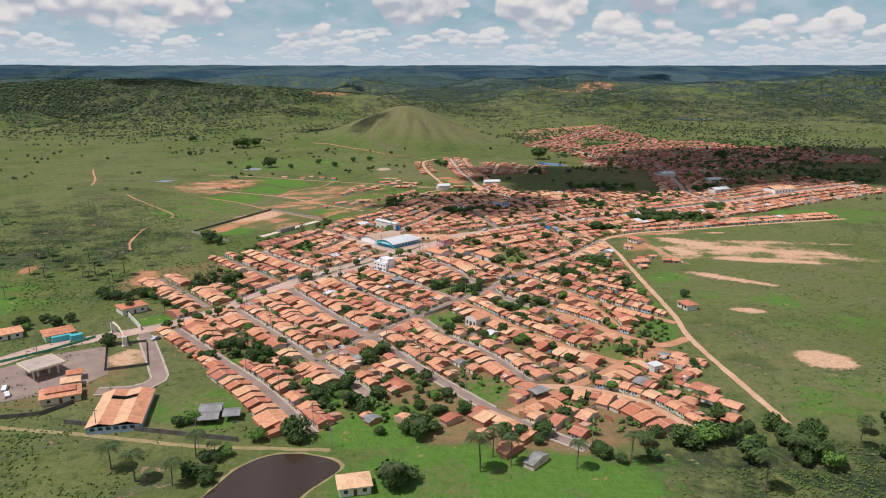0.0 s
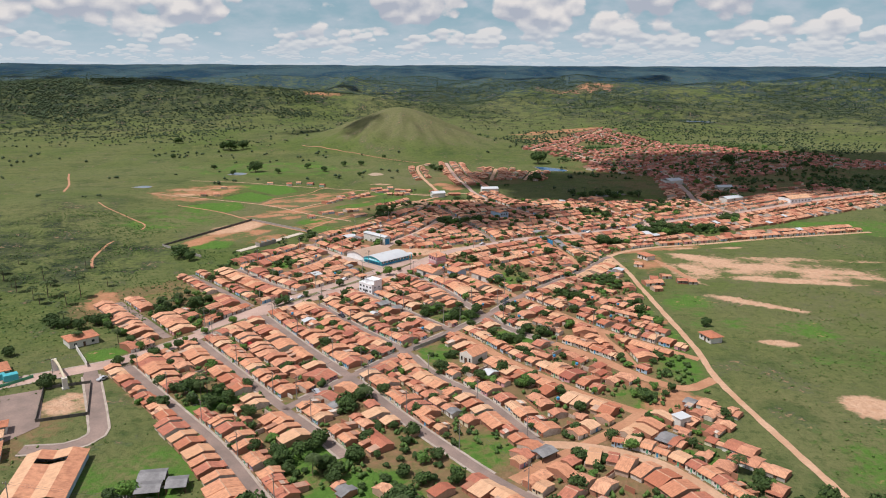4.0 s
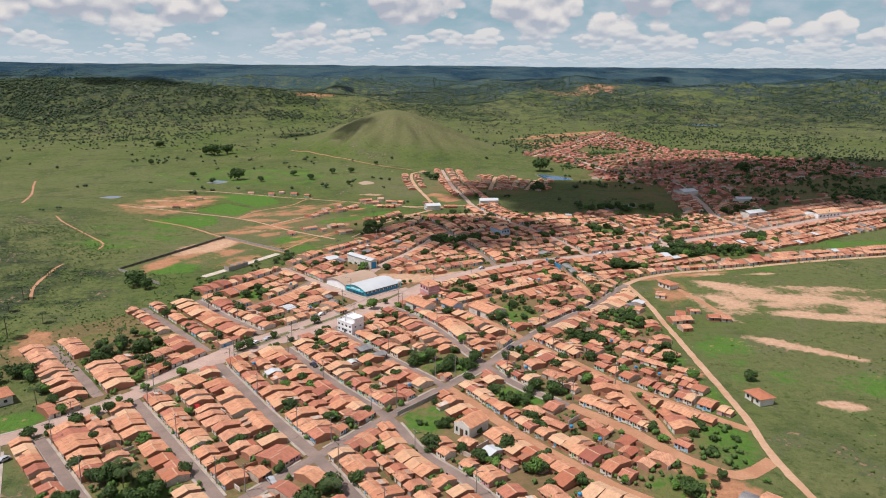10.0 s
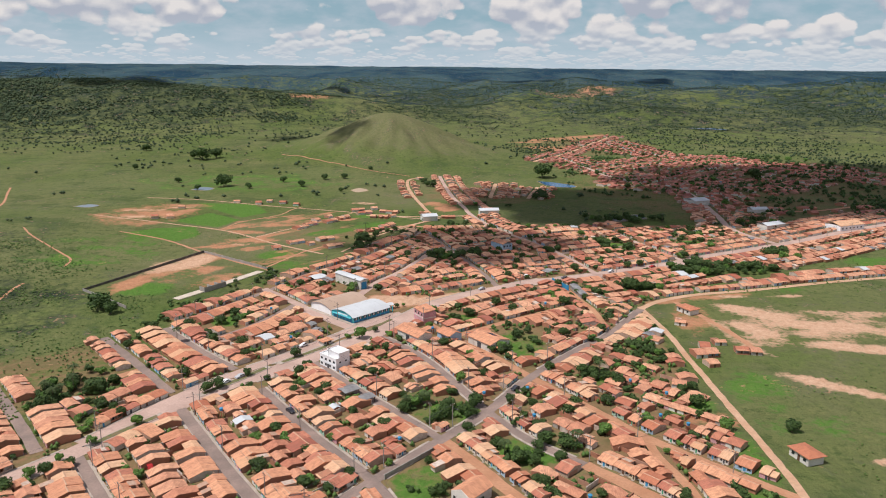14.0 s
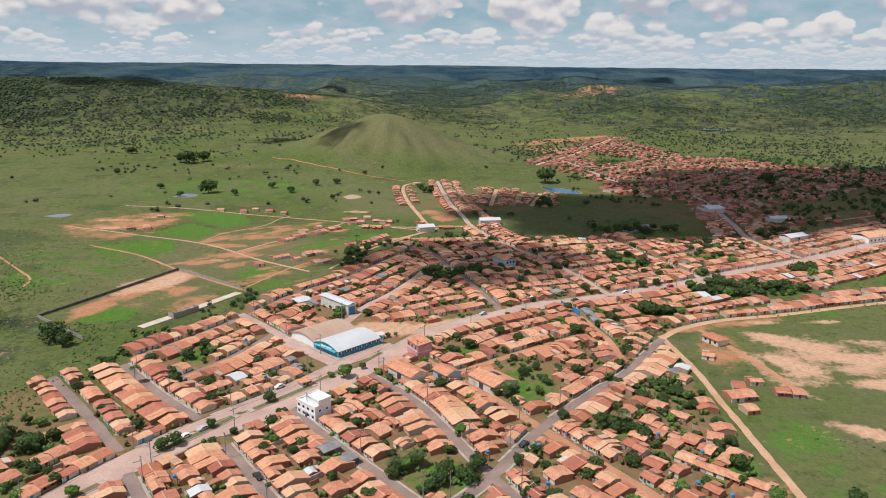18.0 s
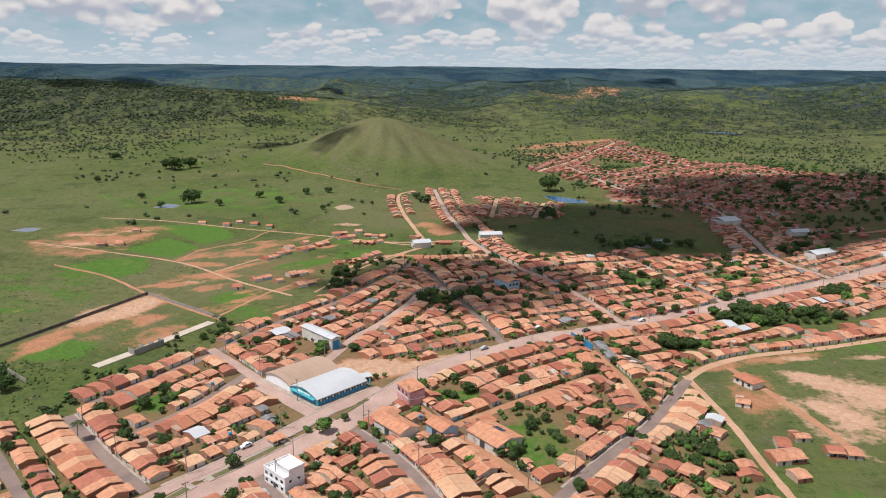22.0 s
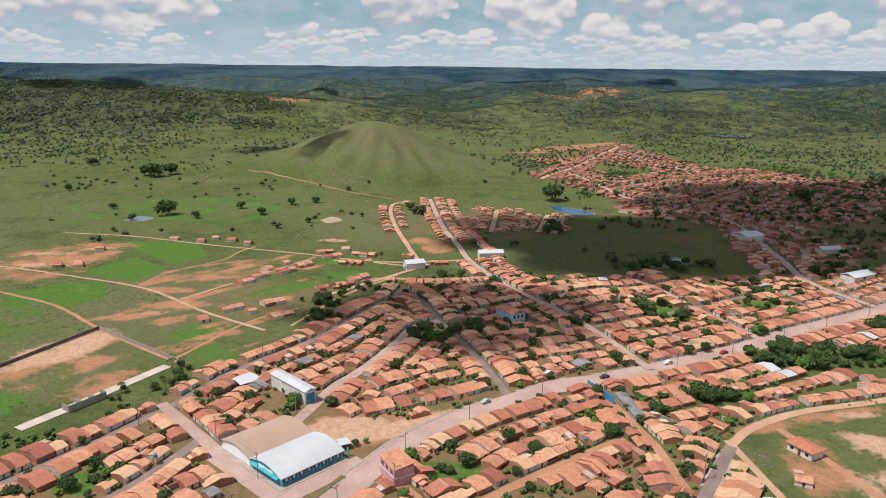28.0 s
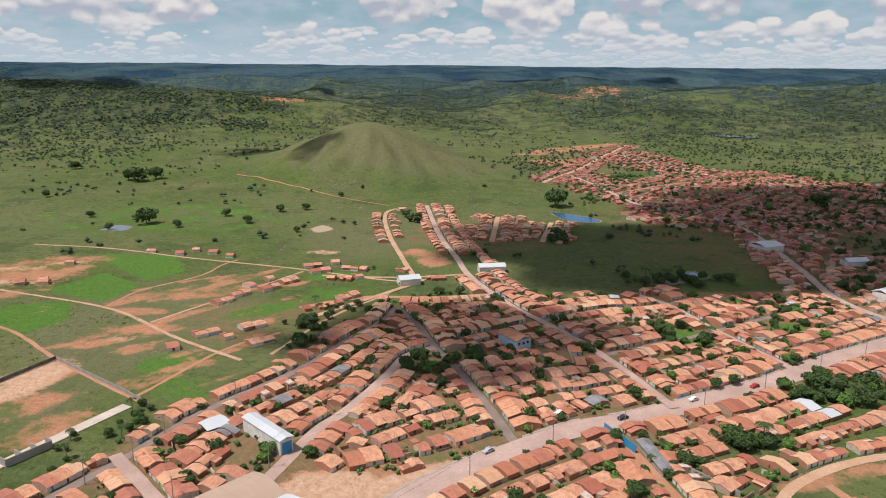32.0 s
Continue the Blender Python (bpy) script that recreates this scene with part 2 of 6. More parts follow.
M["leaf"] = leaves("mango_leaves", (0.026, 0.054, 0.013), (0.080, 0.130, 0.030), (0.048, 0.078, 0.021))
M["leaf_bright"] = leaves("bright_leaves", (0.07, 0.15, 0.025), (0.14, 0.24, 0.04), (0.10, 0.18, 0.04))
M["frond"] = leaves("palm_fronds", (0.04, 0.068, 0.02), (0.09, 0.125, 0.036), (0.065, 0.085, 0.03))
M["scrub"] = leaves("scrub_leaves", (0.055, 0.108, 0.024), (0.115, 0.180, 0.040), (0.07, 0.12, 0.03))
M["rough_grass"] = leaves("rough_grass", (0.090, 0.145, 0.032), (0.130, 0.190, 0.044), (0.10, 0.15, 0.04))
# leaves of the far plain with the blue of haze put into their colour
M["blue_leaf"] = leaves("hazed_plain_woods", (0.018, 0.044, 0.060), (0.036, 0.068, 0.082), (0.028, 0.055, 0.070))
M["far_leaf"] = leaves("far_woodland", (0.030, 0.052, 0.022), (0.066, 0.094, 0.038), (0.045, 0.070, 0.030))


def water_material(name, tint, rough):
    m, nt, ln, b = material(name, rough)
    b.inputs["Base Color"].default_value = rgb(tint)
    b.inputs["Specular IOR Level"].default_value = 0.5
    bump(nt, ln, b, fuzz(nt, ln, 1.2, 3.0), 0.08, 0.05)
    return m


M["pond"] = water_material("brown_pond_water", (0.045, 0.028, 0.018), 0.12)
M["lake"] = water_material("blue_lake_water", (0.03, 0.10, 0.20), 0.25)
M["mud"] = water_material("muddy_water", (0.42, 0.30, 0.20), 0.6)
M["tank"] = water_material("treatment_tank_water", (0.16, 0.20, 0.24), 0.3)


def ground_material():
    m, nt, ln, bs = material("meadow", 1.0)
    bs.inputs["Specular IOR Level"].default_value = 0.05

    def att(n):
        a = nt.new("ShaderNodeAttribute")
        a.attribute_name = n
        return a.outputs["Fac"]

    big = fuzz(nt, ln, 0.011, 8.0, "Object", 0.42, 0.66, 0.62)
    mid = fuzz(nt, ln, 0.045, 8.0, "Object", 0.40, 0.62, 0.62)
    fine = fuzz(nt, ln, 0.35, 6.0, "Object", 0.36, 0.66, 0.65)
    col = mixed(nt, ln, big, (0.124, 0.154, 0.044), (0.194, 0.176, 0.076))
    col = mixed(nt, ln, calc(nt, ln, "MULTIPLY", mid, 0.6), col, (0.074, 0.108, 0.030))
    col = mixed(nt, ln, calc(nt, ln, "MULTIPLY", fine, 0.45), col, (0.038, 0.070, 0.016))
    huge = fuzz(nt, ln, 0.0042, 6.0, "Object", 0.40, 0.62, 0.6)
    col = mixed(nt, ln, calc(nt, ln, "MULTIPLY", huge, 0.55), col, (0.172, 0.166, 0.080))
    rank = fuzz(nt, ln, 0.022, 9.0, "Object", 0.53, 0.60, 0.7)
    col = mixed(nt, ln, calc(nt, ln, "MULTIPLY", rank, 0.55), col, (0.052, 0.086, 0.026))
    tuft = fuzz(nt, ln, 0.2, 8.0, "Object", 0.52, 0.60, 0.8)
    col = mixed(nt, ln, calc(nt, ln, "MULTIPLY", tuft, 0.6), col, (0.040, 0.070, 0.020))
    edge = calc(nt, ln, "MULTIPLY", calc(nt, ln, "SUBTRACT", mid, 0.5), 0.55)
    edge = calc(nt, ln, "ADD", edge, calc(nt, ln, "MULTIPLY", calc(nt, ln, "SUBTRACT", fine, 0.5), 0.4))

    def layer(col, name, colour, gain=3.0, level=0.5):
        f = calc(nt, ln, "ADD", att(name), edge)
        r = nt.new("ShaderNodeMapRange")
        r.inputs["From Min"].default_value, r.inputs["From Max"].default_value = level - 0.5 / gain, level + 0.5 / gain
        ln.new(f, r.inputs["Value"])
        return mixed(nt, ln, r.outputs[0], col, colour)

    dry = mixed(nt, ln, fine, (0.178, 0.166, 0.082), (0.122, 0.128, 0.054))
    col = layer(col, "dry", dry, 1.6)
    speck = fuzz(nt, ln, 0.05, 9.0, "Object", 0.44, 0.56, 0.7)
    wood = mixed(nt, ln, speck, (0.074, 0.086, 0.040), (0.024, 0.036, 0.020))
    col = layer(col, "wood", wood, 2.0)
    # haze painted into the colour: far ground turns blue with distance
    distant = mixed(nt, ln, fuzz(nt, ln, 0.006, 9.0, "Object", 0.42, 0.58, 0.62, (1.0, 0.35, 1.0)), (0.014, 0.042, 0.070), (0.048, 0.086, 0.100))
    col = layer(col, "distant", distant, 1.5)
    yard = mixed(nt, ln, calc(nt, ln, "MULTIPLY", mid, 0.8), (0.33, 0.175, 0.105), (0.11, 0.115, 0.045))
    col = layer(col, "yard", yard, 2.0)
    lush = mixed(nt, ln, calc(nt, ln, "MULTIPLY", fine, 0.6), (0.105, 0.195, 0.036), (0.06, 0.125, 0.024))
    col = layer(col, "lush", lush, 3.0)
    red = mixed(nt, ln, fine, (0.50, 0.25, 0.14), (0.36, 0.17, 0.09))
    col = layer(col, "soil", red, 2.6)
    pale = mixed(nt, ln, fine, (0.62, 0.40, 0.27), (0.48, 0.28, 0.17))
    col = layer(col, "sand", pale, 2.6)
    ln.new(col, bs.inputs["Base Color"])
    bump(nt, ln, bs, calc(nt, ln, "ADD", fine, mid), 0.7, 0.6)
    return m


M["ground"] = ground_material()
# the ridges' blue is haze painted into the base colour
M["far_hill"] = blotched("hazed_hill_woods", (0.030, 0.085, 0.140), (0.058, 0.120, 0.165), 0.006, 1.0, 0.02, 2.0)

# ---- ground ----
HILLS = ((-112, 1165, 34, 48, 70), (-60, 1165, 17, 48, 70), (-180, 1190, 16, 60, 60), (-130, 1100, 11, 62, 42), (10, 1130, 10, 60, 60),
         (-620, 1650, 44, 260, 120), (-1000, 1750, 46, 260, 170), (-420, 1900, 26, 220, 130), (210, 2350, 34, 110, 110), (420, 2500, 26, 100, 90), (-250, 2600, 16, 200, 90),
         (1000, 2050, 16, 110, 110), (800, 2150, 10, 240, 110), (560, 2060, 20, 70, 80), (-300, 1290, 10, 150, 90), (1600, 2600, 22, 300, 140), (-330, 620, 7, 60, 90), (-420, 460, 8, 90, 110))

_r = random.Random(8)
HILLS += tuple((_r.uniform(-1900, 2100), _r.uniform(1500, 3300), _r.uniform(6, 15), _r.uniform(50, 200), _r.uniform(40, 110)) for _ in range(60))


LATTICE = np.random.RandomState(4).uniform(-1, 1, (256, 256))


def value_noise(x, y, size, shift=0):
    """Smooth noise from -1 to 1 with lumps of the given size in metres."""
    u, v = np.asarray(x, float) / size + 37.3 * shift, np.asarray(y, float) / size + 11.7 * shift
    i, j = np.floor(u).astype(int), np.floor(v).astype(int)
    a, b = u - i, v - j
    a, b = a * a * (3 - 2 * a), b * b * (3 - 2 * b)
    g = lambda p, q: LATTICE[(i + p) % 256, (j + q) % 256]
    return (g(0, 0) * (1 - a) + g(1, 0) * a) * (1 - b) + (g(0, 1) * (1 - a) + g(1, 1) * a) * b


def grove_field(x, y):
    """Where woodland gathers on the far land."""
    return 0.6 * value_noise(x, y, 260, 1) + 0.5 * value_noise(x, y, 95, 2) + 0.3 * value_noise(x, y, 38, 3)


def height(x, y):
    """Height of the land."""
    x, y = np.asarray(x, float), np.asarray(y, float)
    z = np.zeros_like(x)
    for cx, cy, h, sx, sy in HILLS:
        z = z + h * np.exp(-0.5 * (((x - cx) / sx) ** 2 + ((y - cy) / sy) ** 2))
    # gullies down the flanks of the near hill
    a, q = np.arctan2(y - 1165, x + 105), np.hypot(x + 105, y - 1165)
    z = z + 3.2 * np.sin(9 * a + 2 * np.sin(q / 30)) * np.exp(-((q - 85) / 42) ** 2) + 1.3 * np.sin(23 * a + q / 21) * np.exp(-((q - 95) / 40) ** 2)
    d = np.hypot(x, y - 150)
    u = np.clip((d - 1600) / 3200, 0, 1)
    z = z + 119 * np.clip(1 - np.maximum(d, 1600) * (1 - u) ** 2 / 1600, 0, 1)
    # broken hill country
    near_in, far_out = np.clip((d - 1280) / 700, 0, 1), np.clip((d - 2300) / 1900, 0, 1)
    crest = 40 * (1 - np.abs(value_noise(x, y, 420, 5))) ** 2 * (0.5 + 0.5 * value_noise(x, y, 700, 6)) + 14 * (1 - np.abs(value_noise(x, y, 150, 7))) ** 2 + 4 * value_noise(x, y, 70, 8)
    z = z + crest * near_in * (1 - 0.8 * far_out)
    z = z + 2.2 * value_noise(x, y, 110, 9) * np.clip((np.hypot(x - 60, y - 420) - 480) / 200, 0, 1) * (1 - near_in)
    roll = np.sin(x / 173 + 1.3 * np.sin(y / 311)) * np.sin(y / 149 + np.sin(x / 227)) + 0.5 * np.sin(x / 71 + y / 93) * np.sin(y / 57 - x / 131)
    z = z + roll * (np.clip((d - 1100) / 1200, 0, 1) * 7 - np.clip((d - 2600) / 2000, 0, 1) * 4)
    return z


def h1(x, y):
    return float(height(x, y))


def axis(lo, a, b, hi, step, grow):
    mid = list(np.arange(a, b + 0.1, step))
    out, s, v = [], step, b
    while v < hi:
        s *= grow
        v = min(v + s, hi)
        out.append(v)
    back, s, v = [], step, a
    while v > lo:
        s *= grow
        v = max(v - s, lo)
        back.append(v)
    return np.array(back[::-1] + mid + out)


def mesh_from(name, verts, faces, mat=None, smooth=False):
    me = bpy.data.meshes.new(name)
    me.from_pydata([tuple(v) for v in verts], [], faces)
    if mat:
        me.materials.append(mat)
    if smooth:
        me.polygons.foreach_set("use_smooth", [True] * len(me.polygons))
    me.update()
    return me


gx, gy = axis(-4700, -300, 330, 4700, 3.0, 1.028), axis(-4700, 150, 960, 4800, 3.0, 1.018)
GX, GY = np.meshgrid(gx, gy)
GZ = height(GX, GY)
nx, ny = len(gx), len(gy)
idx = np.arange(nx * ny).reshape(ny, nx)
quads = np.stack([idx[:-1, :-1], idx[:-1, 1:], idx[1:, 1:], idx[1:, :-1]], -1).reshape(-1, 4)
ground_me = bpy.data.meshes.new("ground")
ground_me.vertices.add(nx * ny)
ground_me.vertices.foreach_set("co", np.stack([GX, GY, GZ], -1).ravel())
ground_me.loops.add(quads.size)
ground_me.loops.foreach_set("vertex_index", quads.ravel())
ground_me.polygons.add(len(quads))
ground_me.polygons.foreach_set("loop_start", np.arange(0, quads.size, 4))
ground_me.polygons.foreach_set("loop_total", np.full(len(quads), 4))
ground_me.polygons.foreach_set("use_smooth", np.ones(len(quads), bool))
ground_me.update()
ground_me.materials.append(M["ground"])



def ell(cx, cy, rx, ry, deg=0.0, soft=0.6):
    """1 inside an ellipse, falling to 0 round its rim."""
    c, s = math.cos(radians(deg)), math.sin(radians(deg))
    a, b = GX - cx, GY - cy
    q = np.hypot((a * c + b * s) / rx, (-a * s + b * c) / ry)
    return np.clip((1 + soft / 2 - q) / soft, 0, 1)


def poly(pts, soft=6.0):
    """1 inside a convex polygon given anticlockwise."""
    d = np.full(GX.shape, 1e9)
    for (x0, y0), (x1, y1) in zip(pts, pts[1:] + pts[:1]):
        l = math.hypot(x1 - x0, y1 - y0)
        d = np.minimum(d, ((x1 - x0) * (GY - y0) - (y1 - y0) * (GX - x0)) / l)
    return np.clip(d / soft + 0.5, 0, 1)


PAINT = {}


def paint(name, shapes):
    v = np.zeros(GX.shape)
    for s in shapes:
        v = np.maximum(v, s)
    PAINT[name] = v
    ground_me.attributes.new(name, "FLOAT", "POINT").data.foreach_set("value", v.ravel().astype(np.float32))


TOWN_A = [(-150, 312), (-52, 216), (36, 204), (80, 224), (84, 300), (98, 400), (96, 500), (-40, 490), (-110, 420)]
TOWN_B = [(-108, 385), (-40, 440), (96, 500), (230, 560), (300, 660), (200, 720), (20, 700), (-40, 680), (-140, 470)]
paint("yard", [0.70 * poly(TOWN_A), 0.74 * poly(TOWN_B), 0.5 * ell(300, 960, 170, 260, -25, 0.4), 0.45 * ell(200, 1330, 110, 150, -30, 0.5),
               0.5 * ell(20, 850, 65, 60, 0, 0.4), 0.6 * ell(-160, 400, 45, 32, 45, 0.5), 0.6 * ell(-160, 255, 30, 25, 0, 0.6), 0.55 * ell(-95, 655, 40, 30, 30)])
_q = random.Random(12)
SPECKS = [0.62 * ell(_q.uniform(-175, -85), _q.uniform(575, 730), _q.uniform(5, 16), _q.uniform(2, 5), _q.uniform(20, 60)) for _ in range(34)]
paint("soil", SPECKS + [0.9 * ell(-24, 509, 34, 7, 33), 0.64 * poly([(-289, 674), (-246, 663), (-233, 690), (-221, 720), (-217, 747), (-228, 771), (-266, 765), (-289, 728)], 26.0), 0.7 * ell(170, 1440, 120, 26, 42), 0.66 * ell(-132, 715, 30, 5, 52), 0.66 * ell(-165, 690, 26, 5, 50), 0.6 * ell(-120, 735, 22, 4, 45), 0.7 * ell(-20, 880, 10, 16), 0.7 * ell(-16, 770, 12, 14), 0.75 * poly([(-196, 520), (-186, 506), (-150, 590), (-166, 592)]),
               0.75 * ell(-158, 622, 14, 5, 30), 0.7 * ell(-140, 655, 30, 4, 55), 0.65 * ell(-108, 600, 10, 5, 30), 0.7 * ell(-152, 640, 16, 6, 20), 0.7 * ell(-130, 700, 34, 10, 25), 0.7 * ell(-160, 665, 14, 6), 0.66 * ell(-140, 540, 10, 20, -30), 0.6 * ell(-160, 552, 9, 24, -28), 0.6 * ell(-150, 566, 14, 5, 30),
               0.8 * ell(74, 288, 10, 7), 0.7 * ell(75, 300, 22, 4, -35), 0.85 * ell(-34, 512, 24, 12, 35), 0.6 * ell(130, 523, 40, 5, 20),
               0.7 * ell(90, 380, 10, 6), 0.75 * ell(115, 490, 10, 24, -15), 0.7 * ell(-24, 790, 18, 14), 0.6 * ell(-186, 395, 8, 24, 30),
               0.75 * ell(150, 1290, 60, 40), 0.6 * ell(-260, 400, 5, 20, 10), 0.40 * ell(320, 2350, 120, 60), 0.54 * ell(-330, 1720, 50, 30), 0.5 * ell(400, 2420, 80, 60), 0.55 * ell(-90, 1260, 40, 14)])
paint("sand", [0.58 * ell(-255, 700, 26, 9, 20), 0.56 * ell(-262, 735, 20, 7, 30), 0.56 * ell(-238, 752, 14, 6, 10), 0.54 * ell(180, 482, 58, 24, -16, 0.8), 0.85 * ell(150, 499, 24, 8, -40), 0.8 * ell(190, 478, 55, 8, -12), 0.85 * ell(141, 471, 17, 6.5, -52), 0.8 * ell(185, 452, 40, 6, -10), 0.62 * ell(215, 500, 50, 5, -5), 0.66 * ell(124, 473, 4, 20, 6), 0.7 * ell(146, 527, 9, 3), 0.7 * ell(177, 530, 12, 3, 8), 0.6 * ell(134, 444, 8, 2.5, -40), 0.9 * ell(150, 409, 25, 4.5, -34), 0.7 * ell(136, 460, 14, 8),
               0.95 * ell(148, 289, 12, 9, -15), 0.7 * ell(140, 352, 10, 4, -15), 0.75 * ell(-172, 575, 14, 26, -25), 0.6 * ell(-150, 628, 12, 5), 0.7 * ell(-90, 790, 14, 6),
               1.1 * ell(-38, 508, 17, 10, 30), 1.0 * ell(-12, 515, 24, 5.5, 33), 0.7 * ell(-141, 280, 9, 10), 0.6 * ell(250, 455, 60, 6, -12)])
LOTS = ((-12, 332, 10, 12), (27, 450, 12, 19), (-4, 482, 15, 7), (-6, 380, 13, 10), (6, 252, 12, 14), (66, 292, 13, 12), (86, 322, 12, 15), (25, 355, 15, 11), (-95, 284, 12, 12), (-45, 243, 15, 14),
        (-151, 326, 8, 8), (55, 415, 9, 7), (84, 392, 9, 12), (12, 604, 9, 9), (45, 655, 8, 6), (72, 250, 9, 6), (88, 480, 6, 12), (108, 640, 14, 14), (-112, 470, 7, 10), (-100, 452, 5, 5))
paint("lush", [0.72 * ell(*q) for q in LOTS] + [poly([(-242, 644), (-197, 631), (-190, 652), (-201, 679), (-226, 668)], 3.0), poly([(-226, 696), (-184, 677), (-178, 708), (-209, 733)], 3.0), poly([(-219, 755), (-178, 717), (-164, 741), (-184, 777), (-234, 777)], 3.0), 0.8 * ell(-100, 668, 22, 9, 40), 0.8 * ell(-120, 600, 14, 12, 20), 0.75 * ell(-75, 735, 16, 8, 20), 0.8 * ell(-175, 520, 18, 14), 0.75 * ell(10, 190, 60, 22),
               0.75 * ell(-30, 222, 24, 18, 30), 0.7 * ell(-280, 350, 60, 40), 0.8 * ell(161, 655, 9, 7), 0.7 * ell(-95, 232, 18, 20), 0.6 * ell(-105, 575, 14, 14), 0.6 * ell(-70, 700, 24, 14), 0.6 * ell(300, 600, 60, 30), 0.52 * ell(114, 400, 13, 40, 0, 1.0), 0.5 * ell(150, 370, 40, 16, -15, 1.0), 0.52 * ell(92, 352, 7, 22, 0, 1.0), 0.5 * ell(190, 330, 60, 18, -10, 1.0), 0.52 * ell(170, 540, 50, 9, 10, 1.0), 0.5 * ell(140, 250, 40, 20, 0, 1.0), 0.5 * ell(-230, 600, 40, 60, -20, 1.0), 0.48 * ell(-230, 900, 130, 70, 0, 1.0)])
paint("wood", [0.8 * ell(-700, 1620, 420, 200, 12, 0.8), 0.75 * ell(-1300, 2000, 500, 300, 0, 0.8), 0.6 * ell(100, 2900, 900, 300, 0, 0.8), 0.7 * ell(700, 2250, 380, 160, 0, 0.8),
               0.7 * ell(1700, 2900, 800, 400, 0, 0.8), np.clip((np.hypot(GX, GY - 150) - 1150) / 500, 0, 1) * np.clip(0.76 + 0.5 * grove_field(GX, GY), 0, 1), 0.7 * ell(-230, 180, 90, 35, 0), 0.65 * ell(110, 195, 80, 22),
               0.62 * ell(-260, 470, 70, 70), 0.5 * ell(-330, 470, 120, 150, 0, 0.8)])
# weight of the painted haze, growing from 1500 m outward
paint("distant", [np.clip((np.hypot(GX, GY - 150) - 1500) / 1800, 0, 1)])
paint("dry", [0.52 * ell(170, 420, 90, 110, 0, 1.0), 0.85 * ell(-90, 1150, 130, 95), 0.6 * ell(-60, 850, 60, 90), 0.85 * ell(-150, 650, 60, 70), 0.7 * ell(-170, 560, 40, 40), 0.5 * ell(900, 1700, 700, 300, 0, 1.0)])
# far ridges at the edge of sight, coloured with painted haze
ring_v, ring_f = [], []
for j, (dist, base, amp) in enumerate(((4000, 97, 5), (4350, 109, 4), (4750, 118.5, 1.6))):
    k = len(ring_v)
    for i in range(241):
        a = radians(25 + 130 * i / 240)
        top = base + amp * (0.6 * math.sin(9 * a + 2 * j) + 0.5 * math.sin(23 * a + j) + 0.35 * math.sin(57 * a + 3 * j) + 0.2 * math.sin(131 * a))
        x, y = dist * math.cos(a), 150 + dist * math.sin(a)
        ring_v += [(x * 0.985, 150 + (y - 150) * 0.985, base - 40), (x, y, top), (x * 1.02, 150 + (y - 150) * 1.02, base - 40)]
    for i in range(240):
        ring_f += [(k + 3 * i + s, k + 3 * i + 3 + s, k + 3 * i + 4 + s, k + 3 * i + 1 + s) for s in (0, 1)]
tagged(new("backdrop", mesh_from("backdrop", ring_v, ring_f, M["far_hill"], True)), "distant wooded ridges on the horizon, painted haze blue", "backdrop", kind="structure")
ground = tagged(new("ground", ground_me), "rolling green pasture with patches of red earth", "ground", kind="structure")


# ---- roads ----
def smooth(pts, step=4.0):
    """A curve through the points, in short even steps."""
    p = [np.array(q, float) for q in pts]
    p = [2 * p[0] - p[1]] + p + [2 * p[-1] - p[-2]]
    out = []
    for a, b, c, d in zip(p, p[1:], p[2:], p[3:]):
        n = max(2, int(np.linalg.norm(c - b) / step))
        for i in range(n):
            t = i / n
            out.append(0.5 * (2 * b + (c - a) * t + (2 * a - 5 * b + 4 * c - d) * t * t + (3 * b - a - 3 * c + d) * t ** 3))
    return np.array(out + [p[-2]])


def normals(line):
    d = np.gradient(line, axis=0)
    d /= np.linalg.norm(d, axis=1)[:, None] + 1e-9
    return np.stack([-d[:, 1], d[:, 0]], -1)


STREETS = {}
KERBED = []
LIFT = {"avenue": 0.10, "asphalt": 0.08, "earth": 0.05, "pale_earth": 0.06}


def strip(line, off0, off1, z, mat, name, wobble=0.0, thick=0.0):
    n = normals(line)
    rng = np.random.RandomState(int(abs(line[0, 0] * 7 + line[0, 1] * 3)) % 9999)
    w = rng.uniform(-wobble, wobble, (len(line), 2))
    a, b = line + n * (off0 + w[:, :1]), line + n * (off1 + w[:, 1:])
    za = height(a[:, 0], a[:, 1]) + z
    zb = height(b[:, 0], b[:, 1]) + z
    v = [(*p, q) for p, q in zip(a, za)] + [(*p, q) for p, q in zip(b, zb)]
    k = len(line)
    f = [(i, i + k, i + k + 1, i + 1) if off1 < off0 else (i, i + 1, i + k + 1, i + k) for i in range(k - 1)]
    if thick:
        v += [(x, y, q - thick) for x, y, q in v]
        f += [(i, i + 1, i + 1 + 2 * k, i + 2 * k) for i in range(k - 1)] + [(k + i, k + i + 1, k + i + 1 + 2 * k, k + i + 2 * k) for i in range(k - 1)]
    me = mesh_from(name, v, f, mat)
    return new(name, me)


def street(key, pts, width, kind, label, kerbs=False, far=False):
    line = smooth(pts)
    STREETS[key] = (line, width)
    z = LIFT[kind] + (0.004 * (len(STREETS) % 9)) + (0.25 if far else 0)
    tagged(strip(line, -width / 2, width / 2, z, M[kind], "road", 0.0 if kerbs else 0.22), label, "road", kind="structure")
    if kerbs:
        KERBED.append(key)


